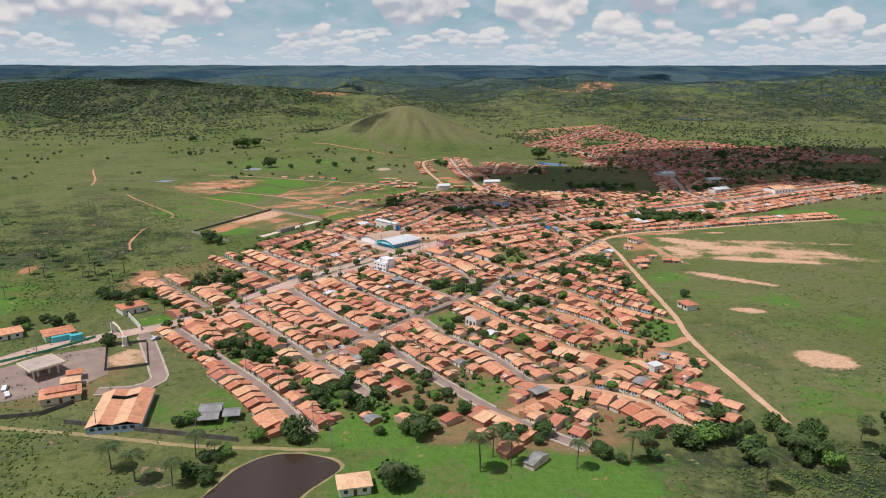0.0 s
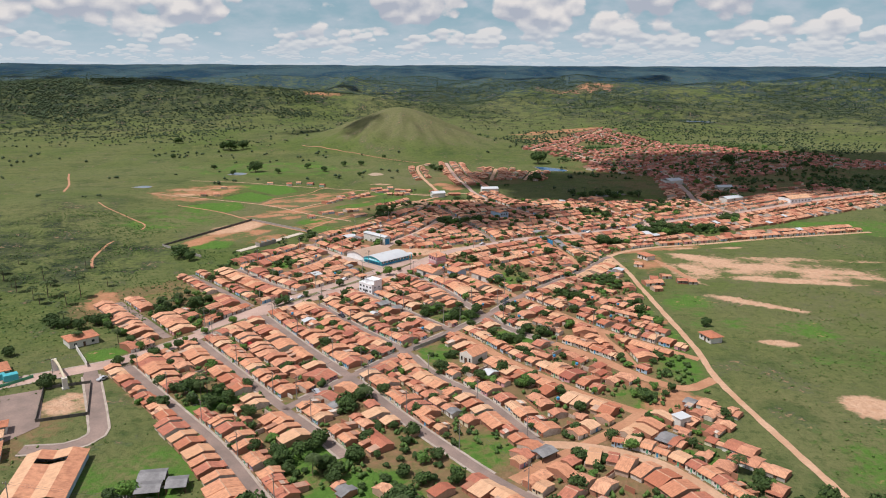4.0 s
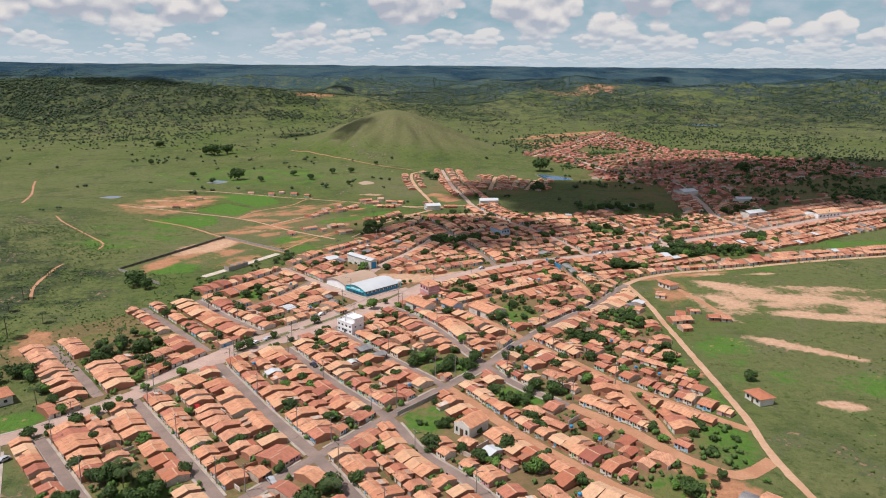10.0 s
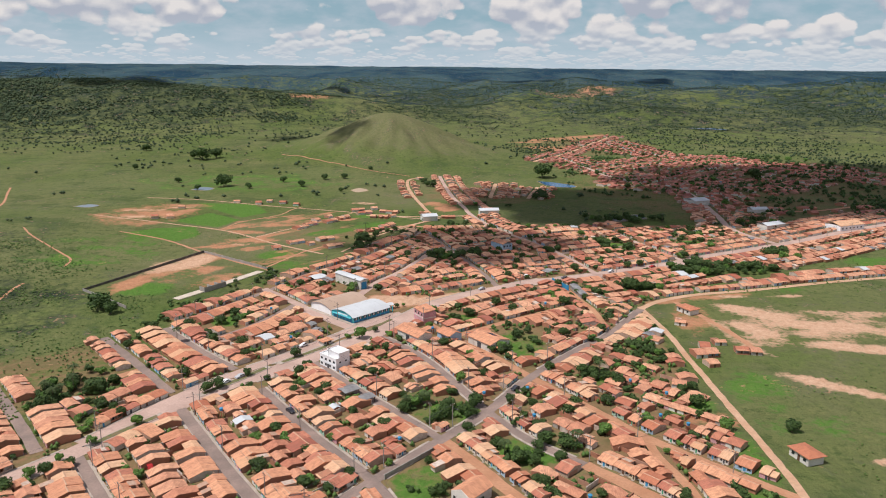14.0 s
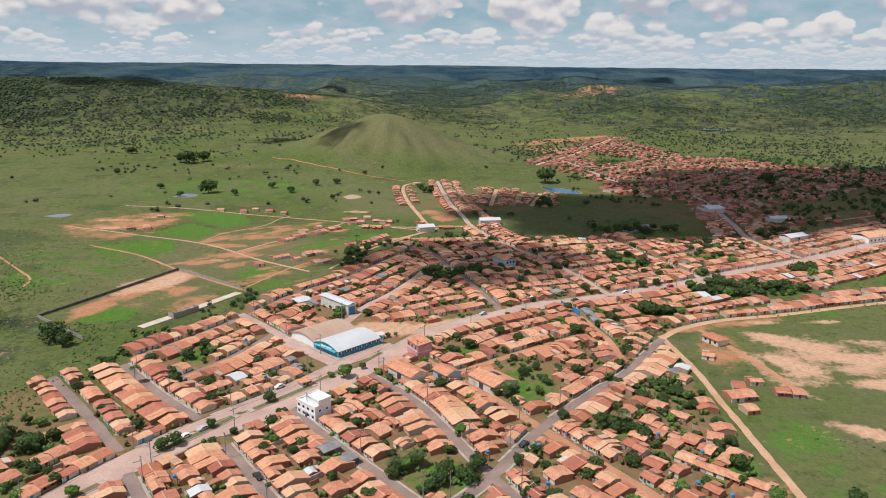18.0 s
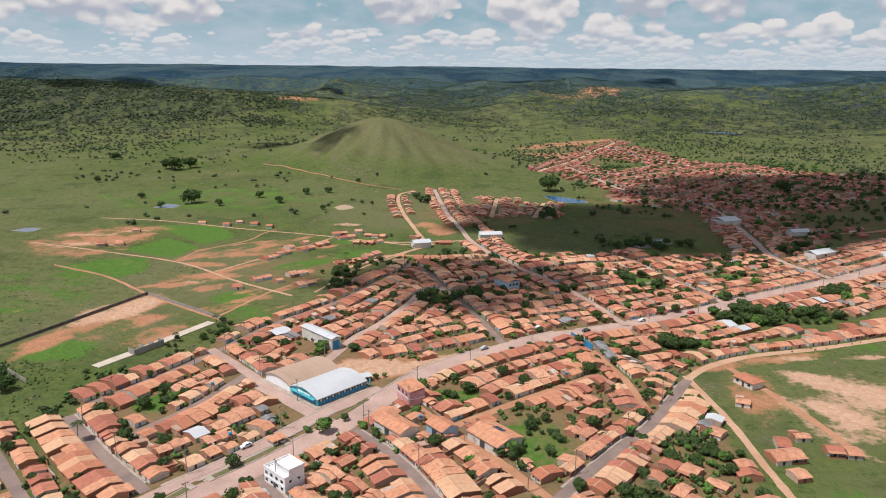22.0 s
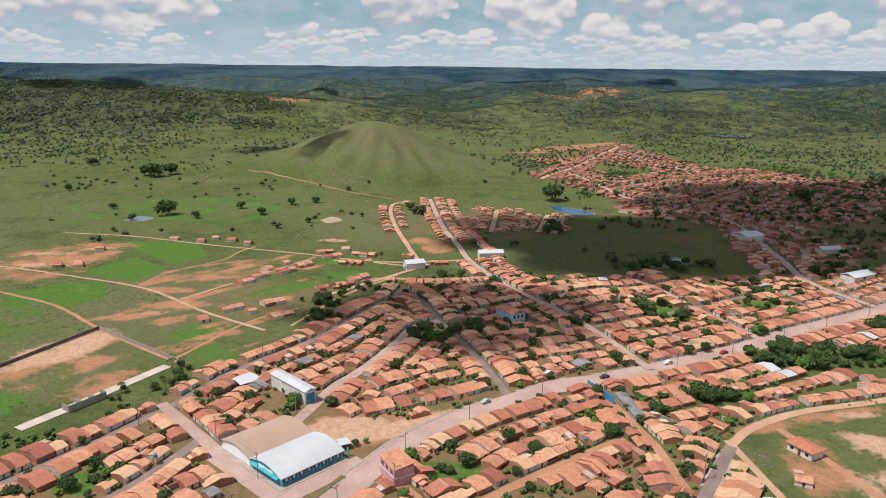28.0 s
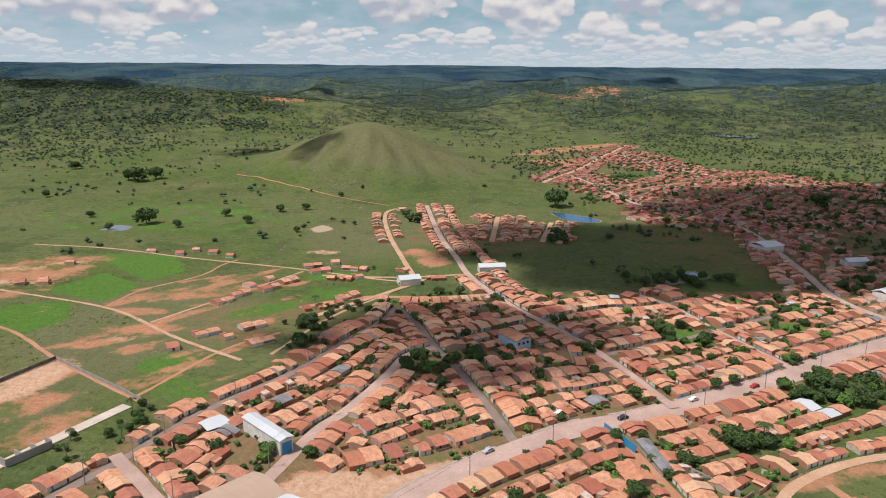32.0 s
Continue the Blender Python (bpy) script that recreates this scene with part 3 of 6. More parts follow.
ASPH, DIRT, TRACK = "worn grey-pink asphalt street", "red earth street with ragged edges", "pale dirt track across the grass"
street("AV", [(-212, 246), (-194, 272), (-180, 291), (-148, 313), (-137, 324), (-122, 346), (-101, 381.5), (-86, 403)], 8, "avenue", "dusty main avenue of pinkish asphalt", True)
street("AV2", [(-86, 403), (-72, 417), (-56, 437), (-42, 455), (-29, 478), (-14, 503), (4, 521), (20, 533), (43, 549), (68, 559), (124, 589), (160, 613), (228, 654), (300, 704), (346, 732), (400, 762)], 9.5, "avenue", "broad dusty main avenue of pinkish asphalt", True)
street("AVN", [(-122, 352), (-104, 388), (-88, 412), (-72, 432), (-58, 452), (-46, 470)], 5, "avenue", "second carriageway of the main avenue", True)
street("S1", [(-139, 316), (-101, 275.5), (-77, 249.5), (-52, 216.5)], 3.6, "asphalt", ASPH, True)
street("S2", [(-119, 344), (-87, 306), (-63.5, 278), (-51, 264), (-36.7, 246.5)], 3.6, "asphalt", ASPH, True)
street("S3", [(-100, 379), (-68, 336), (-44, 306), (-25, 279), (-9, 258), (8, 237), (23, 222.5), (38, 210)], 4.0, "asphalt", ASPH, True)
street("S4", [(-76, 397), (-49, 362), (-25, 334), (-12, 311), (7, 289), (25, 257)], 3.6, "asphalt", ASPH, True)
street("S4b", [(25, 257), (40, 256), (57, 249), (67, 238.5), (76, 222)], 4.5, "pale_earth", DIRT)
street("S5", [(-61, 424), (-42, 401), (-24, 381), (-6, 361)], 3.6, "asphalt", ASPH, True)
street("S5b", [(-6, 361), (5, 346), (17, 328), (34, 307), (46, 294), (62, 281)], 4.5, "earth", DIRT)
street("S6", [(-40, 459), (-16, 431), (10, 382), (23, 362), (39, 347)], 3.6, "asphalt", ASPH, True)
street("S6b", [(39, 347), (56, 330), (70, 312), (84, 302), (98, 311)], 5, "earth", DIRT)
street("S7", [(-21, 480), (-1, 454), (14, 434), (28, 413), (46, 388), (64, 364), (81, 347), (98, 331)], 4, "earth", DIRT)
street("C1", [(-64, 278), (-54, 293), (-44, 308), (-26, 334), (-8, 358), (10, 382), (28, 413), (51, 443), (68, 463), (92, 502)], 4.0, "asphalt", ASPH, True)
street("C2", [(15, 235), (32.5, 251.5), (48.5, 265), (65, 283)], 4.5, "earth", DIRT)
street("TR", [(92, 506), (96, 470), (97, 436), (98.5, 390), (100, 341), (99, 310), (104, 267), (109, 230)], 2.8, "pale_earth", TRACK)
street("DS1", [(-2, 458), (13, 471), (35, 489), (57, 506)], 3.4, "earth", DIRT)
street("DS2", [(50, 556), (55.8, 544), (61.6, 521), (66.5, 501), (69, 475)], 3.4, "earth", DIRT)
street("DS3", [(62, 366), (63.3, 353), (67.7, 336), (70, 320)], 3.2, "earth", DIRT)
street("RT", [(92, 503), (106, 517), (128, 529), (163, 540), (220, 561), (300, 585)], 3.6, "pale_earth", TRACK)
street("RT2", [(113, 515), (121, 489), (128, 461), (130, 446)], 3.2, "earth", TRACK)
street("LP1", [(-222, 455), (-232, 475), (-239, 507), (-240, 520)], 1.6, "earth", TRACK)
street("LP2", [(-236, 555), (-240, 570), (-256, 585), (-290, 615), (-308, 636)], 1.4, "earth", TRACK)
street("LP3", [(-375, 704), (-400, 760), (-428, 811), (-445, 844)], 2.0, "earth", TRACK)
street("L1", [(-178, 394), (-150, 365), (-133, 346)], 4, "asphalt", ASPH)
street("L1b", [(-160, 446), (-129, 414), (-108, 391)], 4, "asphalt", ASPH)
street("L2", [(-138, 460), (-113, 434), (-91, 414)], 4, "asphalt", ASPH, True)
street("L2b", [(-142, 395), (-128, 413)], 4, "earth", DIRT)
street("L3", [(-109, 525), (-85, 500), (-62, 474)], 4.5, "avenue", ASPH)
street("L4", [(-135, 469), (-116, 501), (-105, 523), (-90, 557), (-65, 594), (-49, 630), (-36, 656), (-31, 677)], 3.6, "asphalt", ASPH)
street("L4c", [(-110, 447), (-96, 470), (-85, 500)], 4, "asphalt", ASPH)
street("L5", [(-57, 510), (-48, 542), (-39, 560), (-28, 589), (-21, 612), (-9, 622)], 4.5, "avenue", ASPH)
street("NS3", [(-31, 677), (-19, 652), (-9, 622), (1, 597), (12, 565), (20, 538)], 3.4, "asphalt", ASPH)
street("NS1", [(-27, 959), (-12, 841), (0, 780), (8, 737), (28, 684), (50, 645), (66, 610), (81, 565)], 4, "avenue", "long pale street running out of the town", False, True)
street("NS2", [(99, 707), (113, 686), (125, 648), (141, 605)], 4, "avenue", ASPH)
street("EW1", [(50, 612), (62, 615), (118, 644), (125, 649), (168, 676)], 3.4, "asphalt", ASPH)
street("EW2", [(2, 634), (14, 641), (40, 658), (74, 677), (101, 684), (127, 698)], 3.4, "asphalt", ASPH)
street("EW3", [(-81, 675), (-48, 694), (-14, 694), (20, 702)], 4, "earth", DIRT)
street("EW4", [(-80, 735), (-36, 733), (8, 742)], 2.6, "pale_earth", TRACK)
street("FR1", [(-246, 649), (-206, 632), (-167, 600), (-122, 567), (-112, 560)], 2.02, "earth", TRACK)
street("FR2", [(-290, 700), (-236, 688), (-177, 668), (-129, 630), (-91, 604)], 2.02, "pale_earth", TRACK)
street("FR3", [(-290, 800), (-234, 792), (-169, 770), (-102, 750), (-39, 726), (-25, 726)], 2.02, "pale_earth", TRACK)
street("FR4", [(-120, 568), (-102, 615), (-82, 638)], 1.73, "earth", TRACK)
street("FR5", [(-148, 649), (-121, 694), (-93, 743)], 1.58, "pale_earth", TRACK)
street("FR6", [(-180, 672), (-174, 700), (-152, 730), (-146, 756), (-140, 768)], 1.58, "earth", TRACK)
street("FR7", [(-80, 611), (-62, 661), (-36, 703), (-25, 726)], 1.73, "pale_earth", TRACK)
street("H1", [(-45, 950), (-60, 925), (-50, 844), (-26, 738), (-22, 724), (-70, 662)], 3.4, "pale_earth", "pale earth road into the hamlet", False, True)
street("HB1", [(34, 916), (25, 826)], 4, "pale_earth", TRACK, False, True)
street("HB2", [(61, 827), (76, 896)], 4, "pale_earth", TRACK, False, True)
street("RG", [(-238, 1098), (-162, 1031), (-110, 987), (-60, 955)], 1.8, "earth", TRACK, False, True)
M["path"] = blotched("worn_grass_path", (0.36, 0.27, 0.14), (0.22, 0.19, 0.085), 0.3, 0.95, 1.5, 0.05)
LIFT["path"] = 0.05
street("C0", [(-215, 224), (-170, 218), (-128, 213), (-88, 207), (-62, 206.5), (-44, 206)], 2.2, "path", TRACK)
street("SH", [(-149, 308), (-139, 291), (-127, 270), (-121, 257), (-127, 248.5), (-140, 246)], 5.5, "asphalt", "curved grey asphalt drive", True)
street("FTG", [(235, 765), (273, 780), (314, 788), (366, 817)], 4, "earth", DIRT, False, True)
street("FTA", [(90, 1084), (140, 1200), (196, 1338), (268, 1490)], 5, "pale_earth", TRACK, False, True)
street("FTB", [(126, 1169), (150, 1050), (172, 962), (222, 893), (216, 772), (208, 702), (222, 655)], 5, "avenue", "long street of the far district", False, True)
street("FTC", [(226, 1400), (274, 1229), (357, 1102), (421, 1036), (520, 960)], 5, "avenue", "long street of the far district", False, True)
street("FTD", [(137, 1018), (278, 1136), (395, 1189)], 4, "earth", DIRT, False, True)
street("FTE", [(167, 890), (287, 1027), (360, 1100)], 4, "earth", DIRT, False, True)
street("FTF", [(222, 893), (300, 920), (390, 1000), (470, 1100)], 4, "earth", DIRT, False, True)


def off_roads(p, own):
    """Is the point clear of every other road?"""
    for key, (line, width) in STREETS.items():
        if key != own and np.min(np.hypot(*(line - p).T)) < width / 2 + 1.6:
            return False
    return True


for key in KERBED:
    line, width = STREETS[key]
    nn = normals(line)
    for s in (-1, 1):
        run = []
        for i in range(len(line) + 1):
            if i < len(line) and off_roads(line[i] + nn[i] * s * (width / 2 + 0.6), key):
                run.append(i)
                continue
            if len(run) > 2:
                tagged(strip(line[run[0]:run[-1] + 1], s * width / 2, s * (width / 2 + 0.85), 0.18, M["concrete"], "pavement", 0.06, 0.18), "worn light concrete pavement beside the street", "pavement", kind="structure")
            run = []


# ---- building blocks ----
def box_into(v, f, x0, x1, y0, y1, z0, z1):
    k = len(v)
    v += [(x0, y0, z0), (x1, y0, z0), (x1, y1, z0), (x0, y1, z0), (x0, y0, z1), (x1, y0, z1), (x1, y1, z1), (x0, y1, z1)]
    f += [tuple(k + i for i in q) for q in ((0, 3, 2, 1), (4, 5, 6, 7), (0, 1, 5, 4), (1, 2, 6, 5), (2, 3, 7, 6), (3, 0, 4, 7))]


def prism_into(v, f, profile, x0, x1):
    """A closed (y, z) outline drawn along x."""
    k, n = len(v), len(profile)
    v += [(x0, y, z) for y, z in profile] + [(x1, y, z) for y, z in profile]
    f.append(tuple(range(k, k + n)))
    f.append(tuple(range(k + 2 * n - 1, k + n - 1, -1)))
    f += [(k + i, k + n + i, k + n + (i + 1) % n, k + (i + 1) % n) for i in range(n)]


def slab(top, t=0.16):
    """The outline of a roof sheet of thickness t under the given line."""
    return list(top) + [(y, z - t) for y, z in reversed(top)]


def boxes(name, items, mat):
    v, f = [], []
    for b in items:
        box_into(v, f, *b)
    return mesh_from(name, v, f, mat)


def prisms(name, items, mat):
    v, f = [], []
    for p, x0, x1 in items:
        prism_into(v, f, p, x0, x1)
    return mesh_from(name, v, f, mat)


def part(name, me, parent, mat=None, label="", m=None):
    ob = new(name, me)
    ob.parent = parent
    if mat:
        ob.material_slots[0].link = "OBJECT"
        ob.material_slots[0].material = mat
    if m is not None:
        ob.matrix_local = m
    if label:
        ob["label"] = label
    return ob


def thing(name, x, y, deg=0.0, z=None, scale=(1, 1, 1)):
    e = new(name)
    e.empty_display_size = 0.5
    e.matrix_basis = pose(x, y, h1(x, y) if z is None else z, 0, 0, deg) @ Matrix.Diagonal((*scale, 1))
    return e


# ---- houses ----
def house_kind(d, form, rng):
    """Meshes of one kind of house, 6.5 m wide and d deep, its front at y = 0 looking to -y."""
    w, e = 6.5, 2.15
    rise = 0.25 * d / 2
    r = d * rng.uniform(0.46, 0.50)
    t = e + rise
    walls, roofs = [], []
    hw = w / 2
    if form == "gable":
        walls.append(([(0, -0.3), (0, e), (r, t), (d, e - 0.1), (d, -0.3)], -hw + 0.1, hw - 0.1))
        roofs.append((slab([(-0.32, e - 0.06), (r, t + 0.16), (d + 0.4, e - 0.18)]), -hw, hw))
    elif form == "long_back":
        walls.append(([(0, -0.3), (0, e), (r * 0.8, t), (d, 2.2), (d, -0.3)], -hw + 0.1, hw - 0.1))
        roofs.append((slab([(-0.35, e - 0.08), (r * 0.8, t + 0.16), (d + 0.4, 2.25)]), -hw, hw))
    elif form == "veranda":
        walls.append(([(1.6, -0.3), (1.6, e + 0.2), (r + 0.6, t + 0.2), (d, e), (d, -0.3)], -hw + 0.1, hw - 0.1))
        walls.append(([(0, -0.3), (0, 0.8), (0.15, 0.8), (0.15, -0.3)], -hw + 0.1, hw - 0.1))
        for x in (-hw + 0.1, -0.15, hw - 0.4):
            walls.append(([(0, 0.7), (0, 2.4), (0.25, 2.4), (0.25, 0.7)], x, x + 0.3))
        roofs.append((slab([(-0.4, 2.4), (1.7, e + 0.25)]), -hw, hw))
        roofs.append((slab([(1.3, e + 0.35), (r + 0.6, t + 0.4), (d + 0.4, e)]), -hw, hw))
    elif form == "split":
        walls.append(([(0, -0.3), (0, e), (r, t), (d, e - 0.1), (d, -0.3)], -hw + 0.1, 0.4))
        walls.append(([(0.8, -0.3), (0.8, e - 0.3), (r + 0.4, t - 0.5), (d - 1.5, e - 0.4), (d - 1.5, -0.3)], 0.4, hw - 0.1))
        roofs.append((slab([(-0.32, e - 0.06), (r, t + 0.16), (d + 0.4, e - 0.18)]), -hw, 0.55))
        roofs.append((slab([(0.3, e - 0.40), (r + 0.4, t - 0.34), (d - 1.1, e - 0.5)]), 0.5, hw))
    elif form == "annex":
        dd = d * 0.62
        walls.append(([(0, -0.3), (0, e), (dd / 2, e + 0.28 * dd / 2), (dd, e), (dd, -0.3)], -hw + 0.1, hw - 0.1))
        walls.append(([(dd, -0.3), (dd, 2.6), (d, 2.0), (d, -0.3)], -hw + 0.1, 0.2))
        roofs.append((slab([(-0.32, e - 0.08), (dd / 2, e + 0.28 * dd / 2 + 0.16), (dd + 0.3, e - 0.1)]), -hw, hw))
        roofs.append((slab([(dd - 0.2, 2.55), (d + 0.4, 1.95)]), -hw, 0.4))
    top = max(((y, z, x0, x1) for p, x0, x1 in roofs for y, z in p), key=lambda q: q[1])
    ridge = prisms("ridge", [([(top[0] - 0.22, top[1] - 0.05), (top[0], top[1] + 0.09), (top[0] + 0.22, top[1] - 0.05)], top[2] + 0.02, top[3] - 0.02)], M["tile"])
    f0 = 1.6 if form == "veranda" else 0.0
    eave = {"veranda": e + 0.2, "split": e - 0.35}.get(form, e)
    facade = boxes("facade", [(-hw + 0.08, hw - 0.08, f0 - 0.04, f0 + 0.06, -0.3, eave - 0.02)] if form != "split" else [(-hw + 0.08, 0.4, -0.04, 0.06, -0.3, e - 0.02), (0.42, hw - 0.08, 0.76, 0.86, -0.3, e - 0.32)], M["white"])
    doors = [boxes("door", [(-0.45, 0.45, f0 - 0.09, f0 + 0.05, 0.0, 2.0)], M["wood_dark"])]
    wins = [boxes("window", [(-0.6, 0.6, f0 - 0.08, f0 + 0.05, 1.0, 1.95), (-0.7, 0.7, f0 - 0.12, f0 + 0.02, 0.92, 1.0)], M["glass"])]
    # the party walls of a row stand a little over the roof
    return {"d": d, "walls": prisms("wall", walls, M["rough_sides"]), "facade": facade, "roof": prisms("roof", roofs, M["tile"]), "door": doors[0], "window": wins[0], "form": form, "ridge": ridge,
            "step": boxes("doorstep", [(-0.7, 0.7, f0 - 0.9, f0 - 0.07, -0.1, 0.12)], M["concrete"])}


rng = random.Random(5)
KINDS = [house_kind(d, form, rng) for d in (4.0, 5.5, 7.0, 8.5, 10.0, 12.0) for form in ("gable", "long_back", "veranda", "split", "annex")]


def hip_kind(w, d, e=2.9):
    hw, o = w / 2, 0.6
    ri, rise = min(w, d) / 2, 0.34 * min(w, d) / 2
    v = [(-hw - o, -o, e), (hw + o, -o, e), (hw + o, d + o, e), (-hw - o, d + o, e)]
    v += [(-hw + ri, ri, e + rise), (hw - ri, d - ri, e + rise)] if w >= d else [(0, ri, e + rise), (0, d - ri, e + rise)]
    v += [(x, y, e - 0.18) for x, y, _ in v[:4]]
    f = [(0, 1, 5, 4), (2, 3, 4, 5), (1, 2, 5), (3, 0, 4)] if w >= d else [(0, 1, 4), (1, 2, 5, 4), (2, 3, 5), (3, 0, 4, 5)]
    f += [(0, 6, 7, 1), (1, 7, 8, 2), (2, 8, 9, 3), (3, 9, 6, 0), (9, 8, 7, 6)]
    return mesh_from("roof", v, f, M["tile"]), boxes("wall", [(-hw, hw, 0, d, -0.3, e)], M["white"])


WALL_NAMES = list(WALLS)
WALL_ODDS = (46, 16, 8, 8, 5, 10, 7)
TILE_NAMES = {"tile": "orange clay tile", "tile_old": "weathered dark clay tile", "tile_pale": "pale clay tile"}
PLACED = []
FREE = [(-40, 503, 18, 10), (-18, 514, 15, 6), (-2, 524, 13, 5.5), (-14, 240, 22, 13), (-140, 392, 15, 11), (-152, 378, 8, 8), (-8, 384, 17, 13), (-12, 332, 12, 14), (26, 454, 13, 23), (-2, 485, 13, 8), (80, 444, 14, 13), (-56, 470, 15, 14), (-68, 488, 14, 14), (-95, 284, 13, 13), (-45, 243, 15, 14), (6, 252, 13, 15), (25, 355, 16, 12),
        (-39, 284, 6, 12), (-151, 326, 9, 9), (160, 580, 36, 15), (102, 538, 13, 8), (106, 640, 14, 16), (160, 655, 14, 12), (-34, 508, 26, 13), (-55, 487, 26, 18),
        (3, 326, 11, 9), (-51.5, 420.5, 9, 8), (-24, 453, 9, 7), (9, 449, 10, 8), (-7, 455, 6, 6), (-26, 479, 6, 6), (-88, 225, 9, 11), (-38, 390, 6, 5), (65, 537, 5, 11), (33, 625, 7, 7), (-166, 340, 9, 7), (-12, 600, 12, 14), (8, 612, 10, 9), (45, 655, 10, 7), (-60, 528, 15, 16), (66, 292, 14, 13), (88, 320, 14, 16), (120, 690, 1, 1),
        (-100, 320, 5, 5), (55, 415, 10, 8), (-112, 470, 9, 12), (-70, 620, 10, 10), (30, 545, 1, 1), (72, 440, 9, 7)]


def corners(x, y, deg, w, d):
    c, s = math.cos(radians(deg)), math.sin(radians(deg))
    return [(x + a * c - b * s, y + a * s + b * c) for a, b in ((-w / 2, 0), (w / 2, 0), (w / 2, d), (-w / 2, d), (0, d / 2), (0, 0), (0, d))]


RX0, RY0 = -340, 180
ROAD_MAP = np.full((1400, 960), 30.0)
WIN = 16
for line, width in STREETS.values():
    fine = np.concatenate([a + (b - a) * np.linspace(0, 1, 5)[:-1, None] for a, b in zip(line[:-1], line[1:])])
    for x, y in fine:
        i, j = int(y - RY0), int(x - RX0)
        i0, i1, j0, j1 = max(0, i - WIN), min(1400, i + WIN + 1), max(0, j - WIN), min(960, j + WIN + 1)
        if i0 < i1 and j0 < j1:
            yy, xx = np.ogrid[i0:i1, j0:j1]
            d = np.hypot(xx + RX0 - x, yy + RY0 - y) - width / 2
            np.minimum(ROAD_MAP[i0:i1, j0:j1], d, out=ROAD_MAP[i0:i1, j0:j1])


def road_gap(x, y):
    """Metres from a point to the nearest road's edge."""
    i, j = round(y - RY0), round(x - RX0)
    return ROAD_MAP[i, j] if 0 <= i < 1400 and 0 <= j < 960 else 30.0


def overlap(q0, q1):
    for q in (q0, q1):
        for i in range(4):
            (ax, ay), (bx, by) = q[i], q[(i + 1) % 4]
            nx_, ny_ = by - ay, ax - bx
            p0 = [nx_ * x + ny_ * y for x, y in q0[:4]]
            p1 = [nx_ * x + ny_ * y for x, y in q1[:4]]
            l = math.hypot(nx_, ny_) * 0.12
            if max(p0) < min(p1) + l or max(p1) < min(p0) + l:
                return False
    return True


def fits(x, y, deg, w, d, gap=0.5):
    q = corners(x, y, deg, w, d)
    cx, cy = q[4]
    if any(((cx - fx) / rx) ** 2 + ((cy - fy) / ry) ** 2 < 1 for fx, fy, rx, ry in FREE):
        return False
    if any(road_gap(*p) < gap for p in q):
        return False
    return not any(overlap(q, o) for o in around(cx, cy))


FRONTS = {"PZ": (smooth([(-32, 517), (-8, 528), (14, 542)]), 0.0)}
VILLAGE = {"PZ", "AV2", "AVN", "L3", "L4", "L4c", "L5", "NS3", "NS1", "EW1", "EW2", "NS2", "L2", "RT", "DS1", "DS2"}
NEAR = []
JOINED = {}


def pile(district, me_list, m):
    """Adds copies of meshes, set by the matrix m, to a district's one mesh."""
    v, f, mats, total = JOINED.setdefault(district, ([], [], [], [0]))
    turn, shift = np.array(m.to_3x3()).T, np.array(m.translation)
    for me, slot in me_list:
        co, fs = RAW[me.name]
        k = total[0]
        v.append(co @ turn + shift)
        f += [tuple(k + i for i in q) for q in fs]
        mats += [slot] * len(fs)
        total[0] += len(co)


RAW = {}


def keep_raw(me):
    co = np.empty(len(me.vertices) * 3)
    me.vertices.foreach_get("co", co)
    RAW[me.name] = (co.reshape(-1, 3), [tuple(p.vertices) for p in me.polygons])


for k in KINDS:
    for key in ("walls", "roof", "door", "window", "facade"):
        keep_raw(k[key])


CELLS = {}
SECOND = []
HOUSE_NAMES = {"gable": "gabled_house", "long_back": "row_house", "veranda": "veranda_house", "split": "split_roof_house", "annex": "annex_house"}


def claim(q):
    PLACED.append(q)
    CELLS.setdefault((int(q[4][0] // 16), int(q[4][1] // 16)), []).append(q)


def around(x, y):
    i, j = int(x // 16), int(y // 16)
    for a in (i - 1, i, i + 1):
        for b in (j - 1, j, j + 1):
            yield from CELLS.get((a, b), ())


